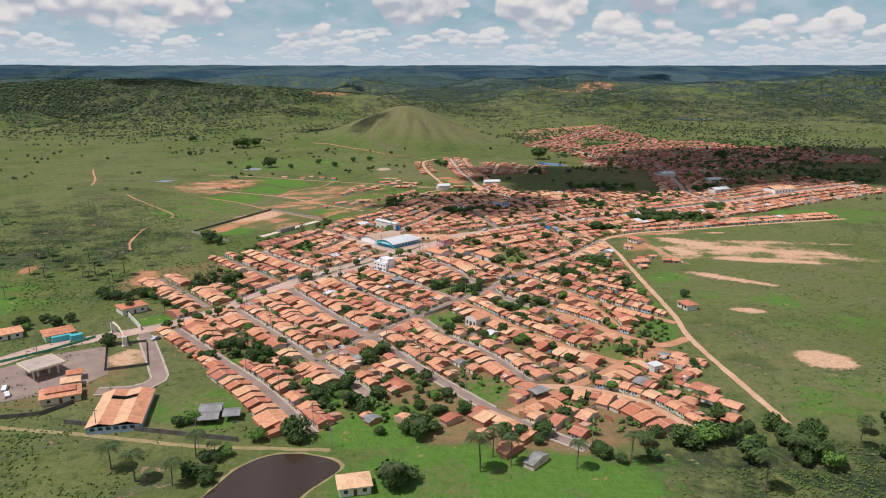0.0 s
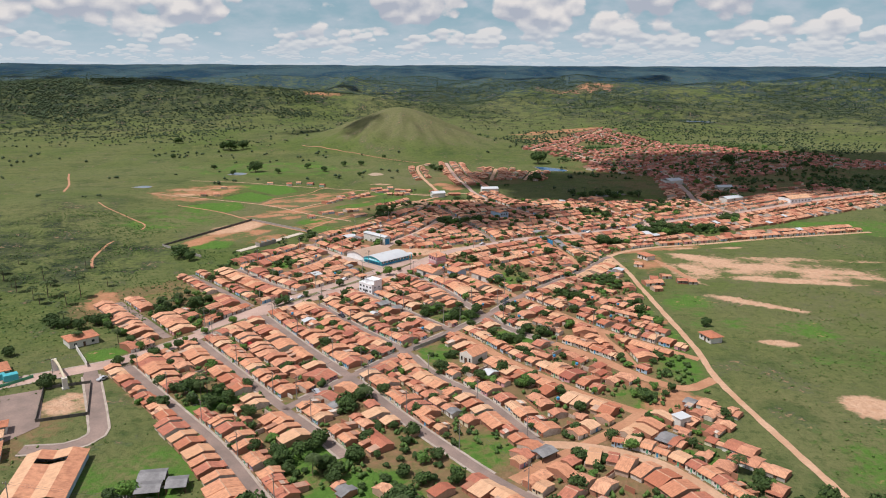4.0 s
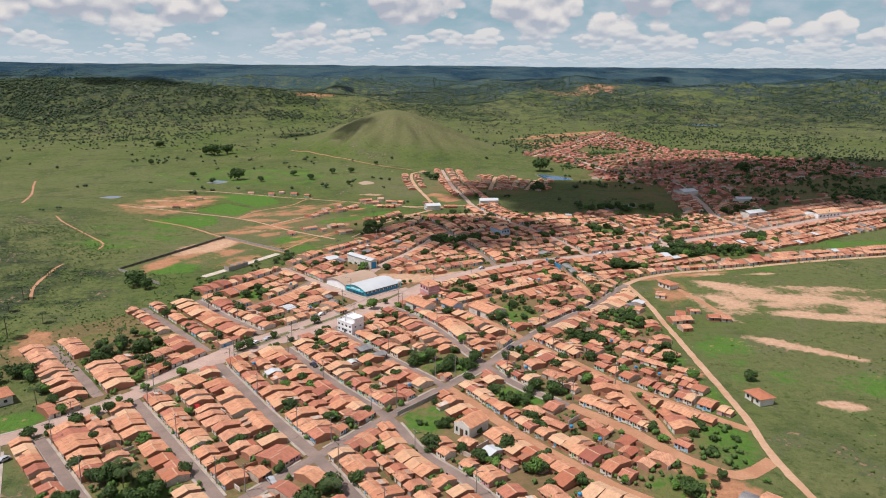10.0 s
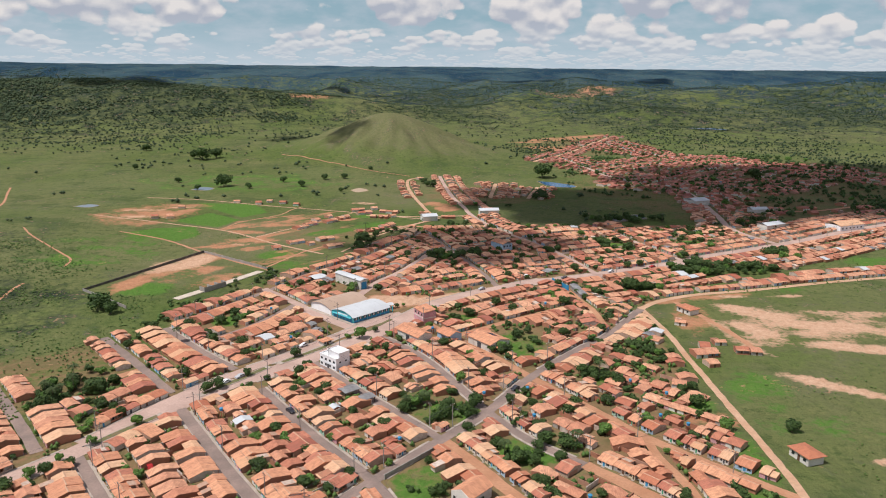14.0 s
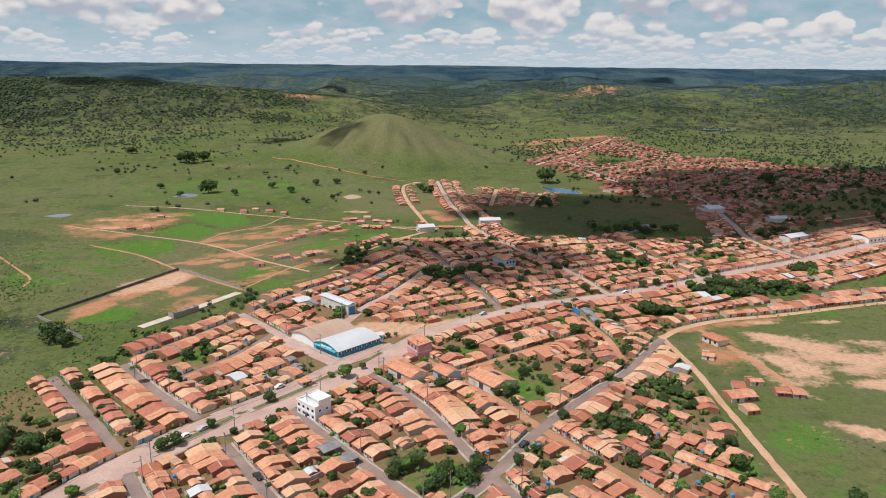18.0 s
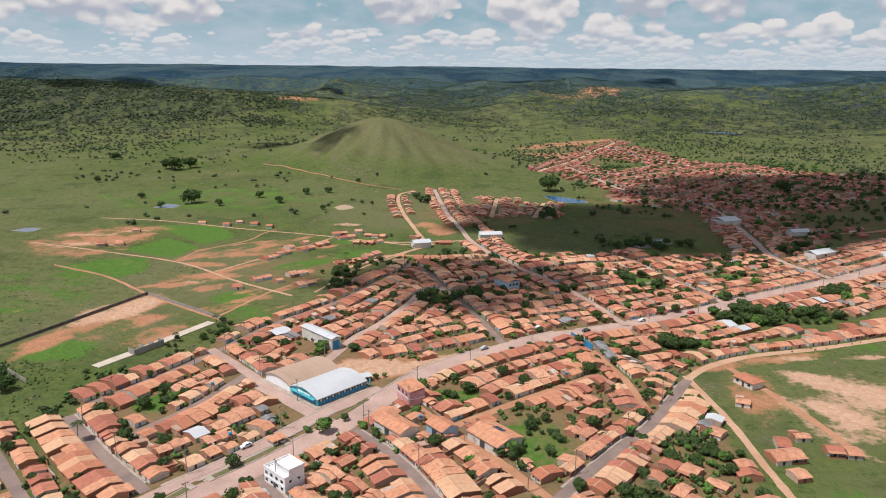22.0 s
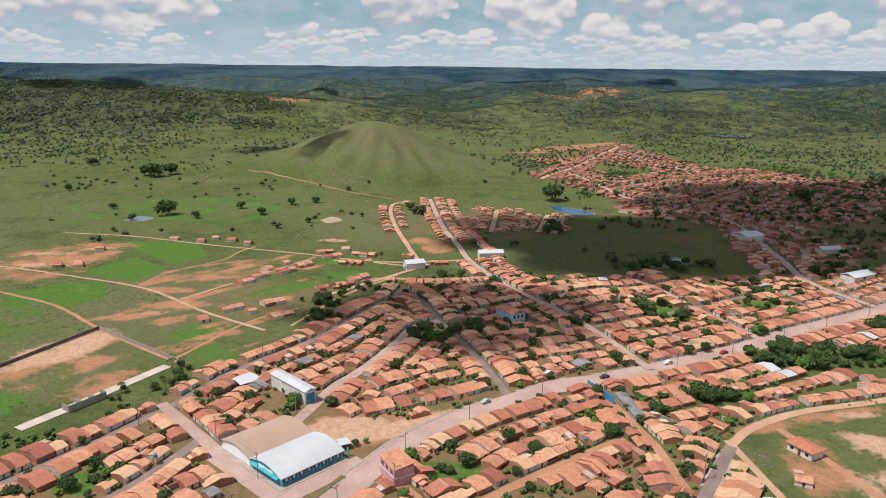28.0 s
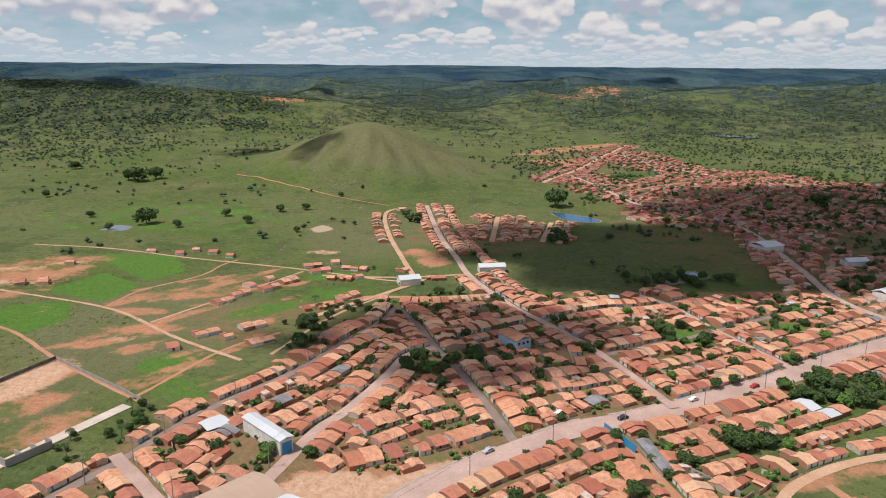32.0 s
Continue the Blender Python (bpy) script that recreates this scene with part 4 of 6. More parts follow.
def house(x, y, deg, w, kind, rng, wall=None, tile=None, detail=True, tall=1.0):
    tall *= 0.86
    wall = wall or rng.choices(WALL_NAMES, WALL_ODDS)[0]
    tile = tile or rng.choices(list(TILE_NAMES), (56, 22, 22))[0]
    claim(corners(x, y, deg, w, kind["d"]))
    near = y < 470 and -116 < x < 92 and len(NEAR) < 330
    second = y < 800 and -140 < x < 200 and detail and len(SECOND) < 460
    if not (near or second):
        m = pose(x, y, h1(x, y), 0, 0, deg) @ Matrix.Diagonal((w / 6.5, 1, tall, 1))
        district = "village_houses" if y < 770 else "hamlet_houses" if x < 100 and y < 990 else "far_district_houses"
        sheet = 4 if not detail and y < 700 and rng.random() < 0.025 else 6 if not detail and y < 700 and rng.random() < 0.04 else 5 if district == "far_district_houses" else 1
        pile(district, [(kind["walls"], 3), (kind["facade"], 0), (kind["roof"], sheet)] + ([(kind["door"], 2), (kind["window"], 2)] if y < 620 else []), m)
        return None
    e = thing(HOUSE_NAMES[kind["form"]], x, y, deg, None, (w / 6.5, 1, tall))
    (NEAR if near else SECOND).append(e)
    tagged(e, f"low {wall} house, {TILE_NAMES[tile]} roof, beside the street", "house", "houses of the town")
    part("wall", kind["walls"], e)
    part("facade", kind["facade"], e, M[wall], f"{wall} street front")
    r = part("roof", kind["roof"], e, M[tile])
    s = rng.uniform(-1.2, 1.2)
    part("door", kind["door"], e, rng.choice((M["wood_dark"], M["blue_paint"], M["metal_dark"], M["green_paint"])), "", Matrix.Translation((s, 0, 0)))
    if near:
        part("ridge", kind["ridge"], r, M["ridge_tile"], "pale mortared ridge")
        part("window", kind["window"], e, None, "", Matrix.Translation((s - 1.6, 0, 0)))
        part("window", kind["window"], e, None, "", Matrix.Translation((s + 1.6, 0, 0)))
        part("doorstep", kind["step"], e, None, "", Matrix.Translation((s, 0, 0)))
    return e


def row(key, side, s0=0.0, s1=1.0, back=1.0, deep=(5.5, 10), fill=0.96, detail=True, seed=1, wide=(3.5, 5.8)):
    """Houses along one side of a street (side 1: to the left of its way)."""
    rng = random.Random(f"{key}{side}{seed}")
    line, width = STREETS.get(key) or FRONTS[key]
    village = key in VILLAGE
    if village and wide == (3.5, 5.8):
        wide = (3.9, 6.4)
    far = key[:2] in ("FT", "HB")
    seg = np.linalg.norm(np.diff(line, axis=0), axis=1)
    run = np.concatenate([[0], np.cumsum(seg)])
    s, end = s0 * run[-1], s1 * run[-1]
    n, run_d = 0, None
    while s < end - 4:
        w = rng.uniform(*wide)
        m = s + w / 2
        i = min(np.searchsorted(run, m) - 1, len(seg) - 1)
        u = (line[i + 1] - line[i]) / (seg[i] + 1e-9)
        p = line[i] + u * (m - run[i])
        nrm = np.array((-u[1], u[0])) * side
        deg = math.degrees(math.atan2(nrm[1], nrm[0])) - 90
        b = width / 2 + back + (rng.uniform(-1.5, 2.5) if far else rng.uniform(-0.2, 0.5))
        deg += rng.choice((0, 0, 90, 180)) + rng.uniform(-12, 12) if far else 0
        x, y = p + nrm * b
        if rng.random() < fill:
            # neighbours of a run share their depth, so that their ridges meet
            if run_d is None or rng.random() < 0.2:
                run_d = rng.choice([k["d"] for k in KINDS if deep[0] <= k["d"] <= deep[1]])
            want = [k for k in KINDS if k["d"] == run_d]
            want = rng.choices(want, [{"gable": 5, "long_back": 4, "annex": 3, "veranda": 1, "split": 1}[k["form"]] for k in want])
            for k in want[:1] + sorted((k for k in KINDS if k["d"] < want[0]["d"]), key=lambda k: -k["d"] + 0.1 * rng.random())[::3]:
                if fits(x, y, deg, w, k["d"]):
                    house(x, y, deg + rng.uniform(-1.2, 1.2), w, k, rng, detail=detail, tall=rng.uniform(0.96, 1.04))
                    n += 1
                    break
            else:
                s += 2.0
                continue
        s += w + (rng.uniform(1.0, 4.0) if rng.random() < (0.03 if village else 0.11) else rng.uniform(-0.2, 0.05))
    return n


COUNT = {}
for key, sides in (("S1", "LR"), ("S2", "LR"), ("S3", "L"), ("S4", "LR"), ("S4b", "LR"), ("S5", "LR"), ("S5b", "LR"), ("S6", "LR"), ("S6b", "L"), ("S7", "LR"),
                   ("C1", "LR"), ("L1", "LR"), ("L1b", "LR"), ("L2", "LR"), ("PZ", "L"), ("L3", "LR"), ("L4", "LR"), ("L4c", "LR"), ("L5", "LR"), ("NS3", "LR"),
                   ("EW1", "LR"), ("EW2", "LR"), ("NS2", "LR"), ("EW3", "R"), ("C2", "LR"), ("DS1", "LR"), ("DS2", "LR"), ("DS3", "LR")):
    for c in sides:
        COUNT[key + c] = row(key, 1 if c == "L" else -1)
for key, c, s0, s1 in (("S3", "R", 0.0, 0.63), ("S3", "R", 0.79, 0.93), ("AV", "R", 0.42, 0.97), ("AVN", "L", 0.0, 1.0), ("AV2", "L", 0.40, 1.0), ("AV2", "R", 0.0, 1.0), ("RT", "L", 0.08, 1.0), ("NS1", "L", 0.55, 1.0), ("NS1", "R", 0.55, 1.0), ("AV", "L", 0.5, 0.95)):
    COUNT[key + c] = row(key, 1 if c == "L" else -1, s0, s1, seed=3)
# a second line of houses in the middle of wide blocks
for key, c, back in (("S2", "L", 13), ("S2", "R", 13), ("S3", "L", 13), ("S4", "L", 13), ("S4", "R", 13), ("S3", "R", 13), ("S1", "L", 13), ("AV2", "L", 14), ("AV2", "R", 14), ("AV2", "R", 24), ("AV2", "R", 34), ("RT", "L", 12), ("AV2", "L", 24), ("AV2", "L", 34), ("L4", "R", 14), ("L4", "R", 24), ("EW2", "R", 13), ("EW2", "L", 13), ("EW1", "R", 14), ("EW1", "L", 13), ("NS1", "L", 14), ("NS2", "L", 14), ("L4", "R", 34), ("L5", "R", 14), ("AVN", "L", 15), ("S6", "L", 13), ("S5", "L", 13), ("S7", "L", 13), ("C1", "L", 14), ("C1", "R", 14), ("NS3", "L", 14)):
    row(key, 1 if c == "L" else -1, 0.02, 0.98, back - 1.5, (5, 8.5), 0.72 if key[0] in "SC" else 0.94, False, 7)
# hamlet and far district
for key, c in (("NS1", "L"), ("NS1", "R")):
    row(key, 1 if c == "L" else -1, 0.0, 0.42, 1.5, (5.5, 8.5), 0.85, False, 9)
for key in ("HB1", "HB2"):
    for side in (1, -1):
        row(key, side, 0, 1, 1.5, (5.5, 8.5), 0.95, False, 9)
        row(key, side, 0, 1, 12, (5.5, 7), 0.9, False, 10)
row("H1", -1, 0.1, 0.45, 1.5, (5.5, 8.5), 0.45, False)
row("H1", 1, 0.0, 0.4, 1.5, (5.5, 8.5), 0.6, False)
for key in ("FTA", "FTB", "FTC", "FTD", "FTE", "FTF"):
    for side in (1, -1):
        row(key, side, 0, 1, 1.5, (5.5, 8.5), 0.94, False, 9, (4, 7.5))
        row(key, side, 0, 1, 12, (5.5, 8.5), 0.85, False, 11, (4, 7.5))
        if key != "FTA" and not (key == "FTB" and side < 0):
            row(key, side, 0, 1, 26, (5.5, 8.5), 0.8, False, 13, (4, 7.5))
            row(key, side, 0, 1, 40, (5.5, 8.5), 0.6, False, 15, (4, 7.5))
row("FTG", 1, 0, 1, 1.5, (5.5, 8.5), 0.9, False, 9, (4, 7.5))
row("FTG", -1, 0, 1, 1.5, (5.5, 8.5), 0.6, False, 9, (4, 7.5))
for key, side, a, b, fill in (("TR", -1, 0.1, 0.36, 0.5), ("EW4", -1, 0, 1, 0.5)):
    row(key, side, a, b, 3.0, (5.5, 8.5), fill, False, 21)

# small clusters of houses on the farm tracks and beside the pale track
rng = random.Random(63)
for x, y, deg, n in ((-242, 700, 20, 3), (-240, 708, 20, 2), (-239, 748, 10, 1), (-202, 782, 10, 1), (-181, 776, 10, 2), (-174, 787, 8, 2), (-161, 781, 0, 1), (-147, 772, -5, 1),
                     (-122, 678, 52, 2), (-117, 690, 52, 2), (-114, 708, 52, 2), (-107, 722, 50, 2), (-96, 716, 48, 3), (-104, 702, 50, 2), (-91, 750, 20, 2), (-82, 758, 15, 2), (-68, 746, -10, 3), (-73, 720, 35, 2), (-61, 726, 35, 2), (-84, 738, 30, 2),
                     (-123, 613, 30, 2), (-116, 630, 40, 2), (-111, 641, 40, 1), (-103, 628, 40, 2), (-97, 640, 45, 2), (-88, 620, 40, 2), (-66, 679, 45, 1), (-58, 688, 45, 2), (-30, 745, 60, 1),
                     (105, 478, -20, 1), (107, 446, -10, 2), (111, 452, 5, 2), (103, 437, 10, 2), (122, 442, -5, 2), (90, 472, 60, 2), (86, 462, 55, 1), (84, 405, -20, 1), (105, 427, 15, 1)):
    c, q = math.cos(radians(deg)), math.sin(radians(deg))
    for i in range(n):
        k, w = rng.choice([k for k in KINDS if 4 < k["d"] < 8]), rng.uniform(4.5, 6.5)
        if not any(overlap(corners(x, y, deg, w, k["d"]), o) for o in around(x, y)):
            house(x, y, deg, w, k, rng, rng.choice(("white", "cream", "bare brick")), rng.choice(("tile", "tile_pale")), y > 560 or x > 88, rng.uniform(0.9, 1.05))
        x, y = x + c * (w + 0.1), y + q * (w + 0.1)

# sheds and back rooms that fill the blocks
rng = random.Random(77)
SMALL = [k for k in KINDS if k["d"] <= 7]
for i in range(9000):
    x, y = rng.uniform(-150, 300), rng.uniform(222, 715)
    inside = (x > -142 + max(0, 312 - y) and x < 88 and y < 490) or (y >= 470 and -128 + (y - 480) * 0.45 < x < 88 + (y - 500) * 0.85 and y < 700)
    if not inside or road_gap(x, y) < 3:
        continue
    deg = (48 if x < 100 and y < 480 else 31 if y > 520 else 40) + rng.choice((0, 90, 180, 270))
    k, w = rng.choice(SMALL), rng.uniform(4.0, 7.5)
    # a back house, often with neighbours built against it
    c, q = math.cos(radians(deg)), math.sin(radians(deg))
    for n in range(rng.choice((1, 2, 3, 4, 5))):
        if not fits(x, y, deg, w, k["d"], 1.6):
            break
        house(x, y, deg, w, k, rng, rng.choice(("white", "bare brick", "white", "cream", "bare brick", "grey cement")), None, False, rng.uniform(0.74, 0.95))
        w2 = rng.uniform(3.4, 6.0)
        x, y = x + c * (w + w2) / 2, y + q * (w + w2) / 2
        k, w = rng.choice(SMALL), w2
for district, (v, f, mats, _) in JOINED.items():
    me = mesh_from(district, np.concatenate(v), f)
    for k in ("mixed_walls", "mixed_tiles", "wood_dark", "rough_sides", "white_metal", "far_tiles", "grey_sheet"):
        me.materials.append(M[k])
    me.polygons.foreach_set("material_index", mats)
    tagged(new(district, me), "crowded low houses with clay tile roofs", "houses", kind="stuff")

# yard walls of brick and cement between the backs of the houses
v, f, mats = [], [], []
rng = random.Random(91)
for i in range(2600):
    x, y = rng.uniform(-140, 200), rng.uniform(230, 690)
    inside = (x > -138 + max(0, 312 - y) and x < 84 and y < 490) or (y >= 470 and -124 + (y - 480) * 0.45 < x < 84 + (y - 500) * 0.8)
    if not inside or road_gap(x, y) < 2.5 or any(((x - a) / (rx + 2)) ** 2 + ((y - c) / (ry + 2)) ** 2 < 1 for a, c, rx, ry in FREE):
        continue
    deg = (48 if x < 100 and y < 480 else 31 if y > 520 else 40) + rng.choice((0, 90))
    l = rng.uniform(2.5, 7)
    c, q = math.cos(radians(deg)), math.sin(radians(deg))
    k, n = len(v), len(f)
    box_into(v, f, -l / 2, l / 2, -0.08, 0.08, -0.2, rng.uniform(1.2, 1.9))
    v[k:] = [(x + a * c - b2 * q, y + a * q + b2 * c, z) for a, b2, z in v[k:]]
me = mesh_from("yard_walls", v, f, M["rough_sides"])
tagged(new("yard_walls", me), "low brick and cement walls between yards", "wall", kind="stuff")


# ---- trees ----
def blade_cluster(pts, size, rng, droop=0.25):
    """Small leaf clumps: crossed bent blades round each point."""
    v, f = [], []
    for p, out in pts:
        s = size * rng.uniform(0.6, 1.35)
        a = Vector((rng.gauss(0, 1), rng.gauss(0, 1), rng.gauss(0, 0.7))).normalized()
        nrm = (Vector(out) + 0.7 * a).normalized()
        t = nrm.cross(a).normalized() if nrm.cross(a).length > 1e-3 else Vector((1, 0, 0))
        b = nrm.cross(t)
        k = len(v)
        c = Vector(p)
        v += [c + t * s, c + b * s * 0.8 - nrm * s * droop, c - t * s * 0.9, c - b * s - nrm * s * droop, c + nrm * s * 0.45]
        f += [(k, k + 1, k + 4), (k + 1, k + 2, k + 4), (k + 2, k + 3, k + 4), (k + 3, k, k + 4)]
    return v, f


def crown_mesh(rng, r, h, base, lobes, n, size, mat):
    spots = []
    cs = []
    for i in range(lobes):
        a, q = rng.uniform(0, 6.28), rng.uniform(0.15, 0.62) * r
        cs.append((Vector((q * math.cos(a), q * math.sin(a), base + h * rng.uniform(0.25, 0.72))), rng.uniform(0.38, 0.6) * r))
    for i in range(n):
        c, q = rng.choice(cs)
        d = Vector((rng.gauss(0, 1), rng.gauss(0, 1), rng.gauss(0.25, 0.8))).normalized()
        p = c + Vector((d.x * q, d.y * q, d.z * q * h / (1.6 * r))) * rng.uniform(0.72, 1.06)
        if p.z > base * 0.75:
            spots.append((p, d))
    v, f = blade_cluster(spots, size, rng)
    return mesh_from("crown", v, f, mat)


def trunk_mesh(rng, h, r0, limbs, reach):
    v, f = [], []

    def limb(p0, p1, a, b, n=6):
        k = len(v)
        ax = (p1 - p0).normalized()
        t = ax.orthogonal().normalized()
        u = ax.cross(t)
        for p, r in ((p0, a), ((p0 + p1) / 2 + t * 0.06 * (p1 - p0).length, (a + b) / 2), (p1, b)):
            v.extend(p + (t * math.cos(6.283 * i / n) + u * math.sin(6.283 * i / n)) * r for i in range(n))
        for s in (0, n):
            f.extend((k + s + i, k + s + (i + 1) % n, k + s + n + (i + 1) % n, k + s + n + i) for i in range(n))

    top = Vector((0, 0, h))
    limb(Vector((0, 0, -0.3)), top, r0, r0 * 0.65)
    for i in range(limbs):
        a = 6.283 * i / limbs + rng.uniform(-0.4, 0.4)
        limb(top * rng.uniform(0.8, 1.0), Vector((reach * math.cos(a), reach * math.sin(a), h + reach * rng.uniform(0.5, 1.1))), r0 * 0.5, r0 * 0.12)
    return mesh_from("trunk", v, f, M["bark"])


rng = random.Random(11)
TREES = []
for i in range(5):
    r = 4.0 + 0.35 * i
    TREES.append((trunk_mesh(rng, 2.0, 0.32, 5, r * 0.55), crown_mesh(rng, r, 5.2 + 0.3 * i, 1.3, 11 + i, 560, 0.62, M["leaf"])))
BUSH = [(trunk_mesh(rng, 0.6, 0.12, 4, 0.8), crown_mesh(rng, 1.9, 2.2, 0.35, 6, 150, 0.5, M["leaf"])) for i in range(2)]


def palm_meshes(rng, h, fronds, length, droop):
    v, f = [], []
    n, k = 7, 0
    lean = rng.uniform(-0.6, 0.6)
    for j in range(6):
        t = j / 5
        r = 0.26 - 0.10 * t
        v += [Vector((lean * t * t + r * math.cos(6.283 * i / n), r * math.sin(6.283 * i / n), -0.3 + (h + 0.3) * t)) for i in range(n)]
    for j in range(5):
        f += [(j * n + i, j * n + (i + 1) % n, (j + 1) * n + (i + 1) % n, (j + 1) * n + i) for i in range(n)]
    trunk = mesh_from("trunk", v, f, M["bark"])
    v, f = [], []
    for i in range(fronds):
        a = 6.283 * i / fronds + rng.uniform(-0.2, 0.2)
        up = rng.uniform(0.15, 1.15)
        d = Vector((math.cos(a), math.sin(a), 0))
        s = Vector((-d.y, d.x, 0))
        for j in range(9):
            t0 = j / 9
            p = Vector((lean, 0, h)) + d * length * t0 * (1 - 0.12 * up) + Vector((0, 0, length * (up * t0 - (droop + up) * t0 * t0 * 0.75)))
            wid = length * 0.33 * math.sin(0.35 + 2.6 * t0) * rng.uniform(0.8, 1.15)
            for sg in (-1, 1):
                k = len(v)
                tip = p + s * sg * wid + d * wid * 0.5 + Vector((0, 0, -wid * 0.45))
                v += [p - d * 0.10, p + d * length * 0.085, tip]
                f.append((k, k + 1, k + 2))
    return trunk, mesh_from("crown", v, f, M["frond"])


PALMS = [palm_meshes(rng, h, 24, l, dr) for h, l, dr in ((9.0, 4.2, 0.7), (7.0, 4.0, 0.6), (11.0, 4.0, 0.75))]


NEAR_TREES = []
for a, c in TREES + BUSH + PALMS:
    keep_raw(a)
    keep_raw(c)
JOINED.clear()


def tree(x, y, scale, rng, bright=0.08, meshes=None, name="tree", label="dense dark green mango tree", group="trees of the town"):
    t, c = meshes or rng.choice(TREES)
    size = (scale * rng.uniform(0.9, 1.15), scale * rng.uniform(0.9, 1.15), scale * rng.uniform(0.9, 1.1))
    lit, turn = rng.random() < bright, rng.uniform(0, 360)
    if not (y < 480 and x > -140 and len(NEAR_TREES) < 300) and "pasture" not in group:
        pile("village_trees" if y < 500 else "outer_trees", [(t, 0), (c, 2 if lit else 3 if name == "palm" else 1)], pose(x, y, h1(x, y), 0, 0, turn) @ Matrix.Diagonal((*size, 1)))
        return None
    e = thing(name, x, y, turn, None, size)
    NEAR_TREES.append(e)
    tagged(e, "bright yellow-green leafy tree" if lit else label, name.replace("_", " "), group)
    part("trunk", t, e)
    part("crown", c, e, M["leaf_bright"] if lit else None)
    return e


def clear(x, y, gap):
    """Is the spot free of houses and roads?"""
    if road_gap(x, y) < gap:
        return False
    for q in around(x, y):
        inside = True
        for i in range(4):
            (ax, ay), (bx, by) = q[i], q[(i + 1) % 4]
            if (bx - ax) * (y - ay) - (by - ay) * (x - ax) < -gap * math.hypot(bx - ax, by - ay):
                inside = False
                break
        if inside:
            return False
    return True


GROVES = ((-8, 384, 15, 10, 16, 0.75), (-95, 284, 11, 10, 14, 0.8), (-45, 243, 14, 12, 22, 0.85), (25, 355, 15, 10, 20, 0.75), (-39, 282, 5, 10, 6, 0.8),
          (160, 580, 34, 12, 46, 0.9), (102, 538, 12, 6, 11, 0.9), (106, 640, 13, 13, 16, 0.85), (-12, 600, 10, 12, 12, 0.9), (-70, 622, 9, 9, 9, 0.8), (66, 292, 10, 6, 6, 0.7),
          (88, 250, 9, 10, 10, 0.8), (-142, 390, 16, 11, 34, 0.7), (-148, 345, 8, 8, 8, 0.7), (-128, 300, 8, 8, 7, 0.7), (-118, 440, 9, 9, 8, 0.7), (-152, 377, 9, 8, 16, 0.7), (-180, 360, 16, 8, 12, 0.8), (-100, 222, 5, 4, 2, 0.8), (-62, 212, 9, 3, 6, 0.95),
          (75, 214, 18, 5, 8, 0.85), (100, 218, 16, 9, 11, 0.95), (98, 202, 18, 4, 7, 1.0), (140, 214, 16, 12, 10, 0.95), (50, 206, 10, 6, 6, 0.8), (20, 214, 9, 5, 5, 0.75), (-22, 190, 6, 5, 3, 0.9),
          (-78, 192, 5, 12, 8, 0.7), (-22, 218, 8, 6, 8, 0.8), (3, 232, 7, 5, 6, 0.7), (130, 730, 36, 12, 24, 0.9), (72, 842, 14, 18, 16, 0.9), (20, 790, 30, 8, 10, 0.8), (-34, 900, 10, 26, 10, 0.8),
          (-75, 648, 16, 8, 14, 0.75), (-55, 675, 20, 6, 12, 0.75), (180, 690, 20, 16, 14, 0.9), (240, 720, 25, 20, 20, 0.9), (210, 620, 14, 10, 12, 0.9), (-112, 545, 5, 22, 12, 0.6), (-126, 520, 4, 22, 8, 0.5),
          (-205, 318, 16, 10, 8, 0.8), (-160, 292, 3, 3, 2, 0.9), (-175, 300, 5, 4, 2, 0.8), (8, 612, 8, 7, 6, 0.8), (55, 415, 8, 6, 5, 0.75), (85, 400, 7, 10, 10, 0.8), (45, 425, 7, 6, 4, 0.7), (80, 444, 13, 12, 34, 0.42), (58, 503, 9, 8, 9, 0.75), (4, 490, 8, 5, 7, 0.7), (-4, 480, 8, 5, 4, 0.5), (27, 462, 8, 12, 6, 0.4), (300, 960, 150, 200, 170, 0.75), (200, 1250, 90, 160, 60, 0.75), (420, 1080, 90, 90, 50, 0.9), (20, 650, 90, 50, 70, 0.6), (120, 640, 80, 50, 40, 0.6))
rng = random.Random(23)
for cx, cy, rx, ry, n, s in GROVES:
    for i in range(n):
        a, q = rng.uniform(0, 6.283), math.sqrt(rng.random())
        x, y = cx + rx * q * math.cos(a), cy + ry * q * math.sin(a)
        if clear(x, y, 0.5 if y < 600 else -0.6):
            if rng.random() < 0.1:
                tree(x, y, s * 0.85, rng, 0, rng.choice(PALMS), "palm", "tall coconut palm with drooping fronds", "palms")
            else:
                tree(x, y, s * (rng.uniform(0.55, 1.1) if y < 225 else rng.uniform(0.4, 0.95)), rng, 0.12)
# yards
made = 0
for i in range(7000):
    x, y = rng.uniform(-150, 215), rng.uniform(218, 705)
    if y < 300 and not (-60 + (x + 52) * -0.05 < x + 200):
        continue
    inside = (x > -150 + max(0, 312 - y) * 1.0 and x < 92 and y < 500) or (y >= 480 and -130 + (y - 480) * 0.45 < x < 92 + (y - 500) * 0.6)
    if inside and clear(x, y, -0.5) and road_gap(x, y) > 0.7 and made < 760 and math.hypot(x + 52, y - 487) > 29 and not (-75 < x < 8 and abs(y - (529 + 0.62 * (x + 6))) < 12 and y < 535 and x > -75):
        if rng.random() < 0.42:
            tree(x, y, rng.uniform(0.28, 0.62), rng, 0.15, None, "tree", "small leafy yard tree", "trees of the town")
        else:
            tree(x, y, rng.uniform(0.6, 1.2), rng, 0.25, rng.choice(BUSH), "bush", "round green garden bush", "bushes of the yards")
        made += 1


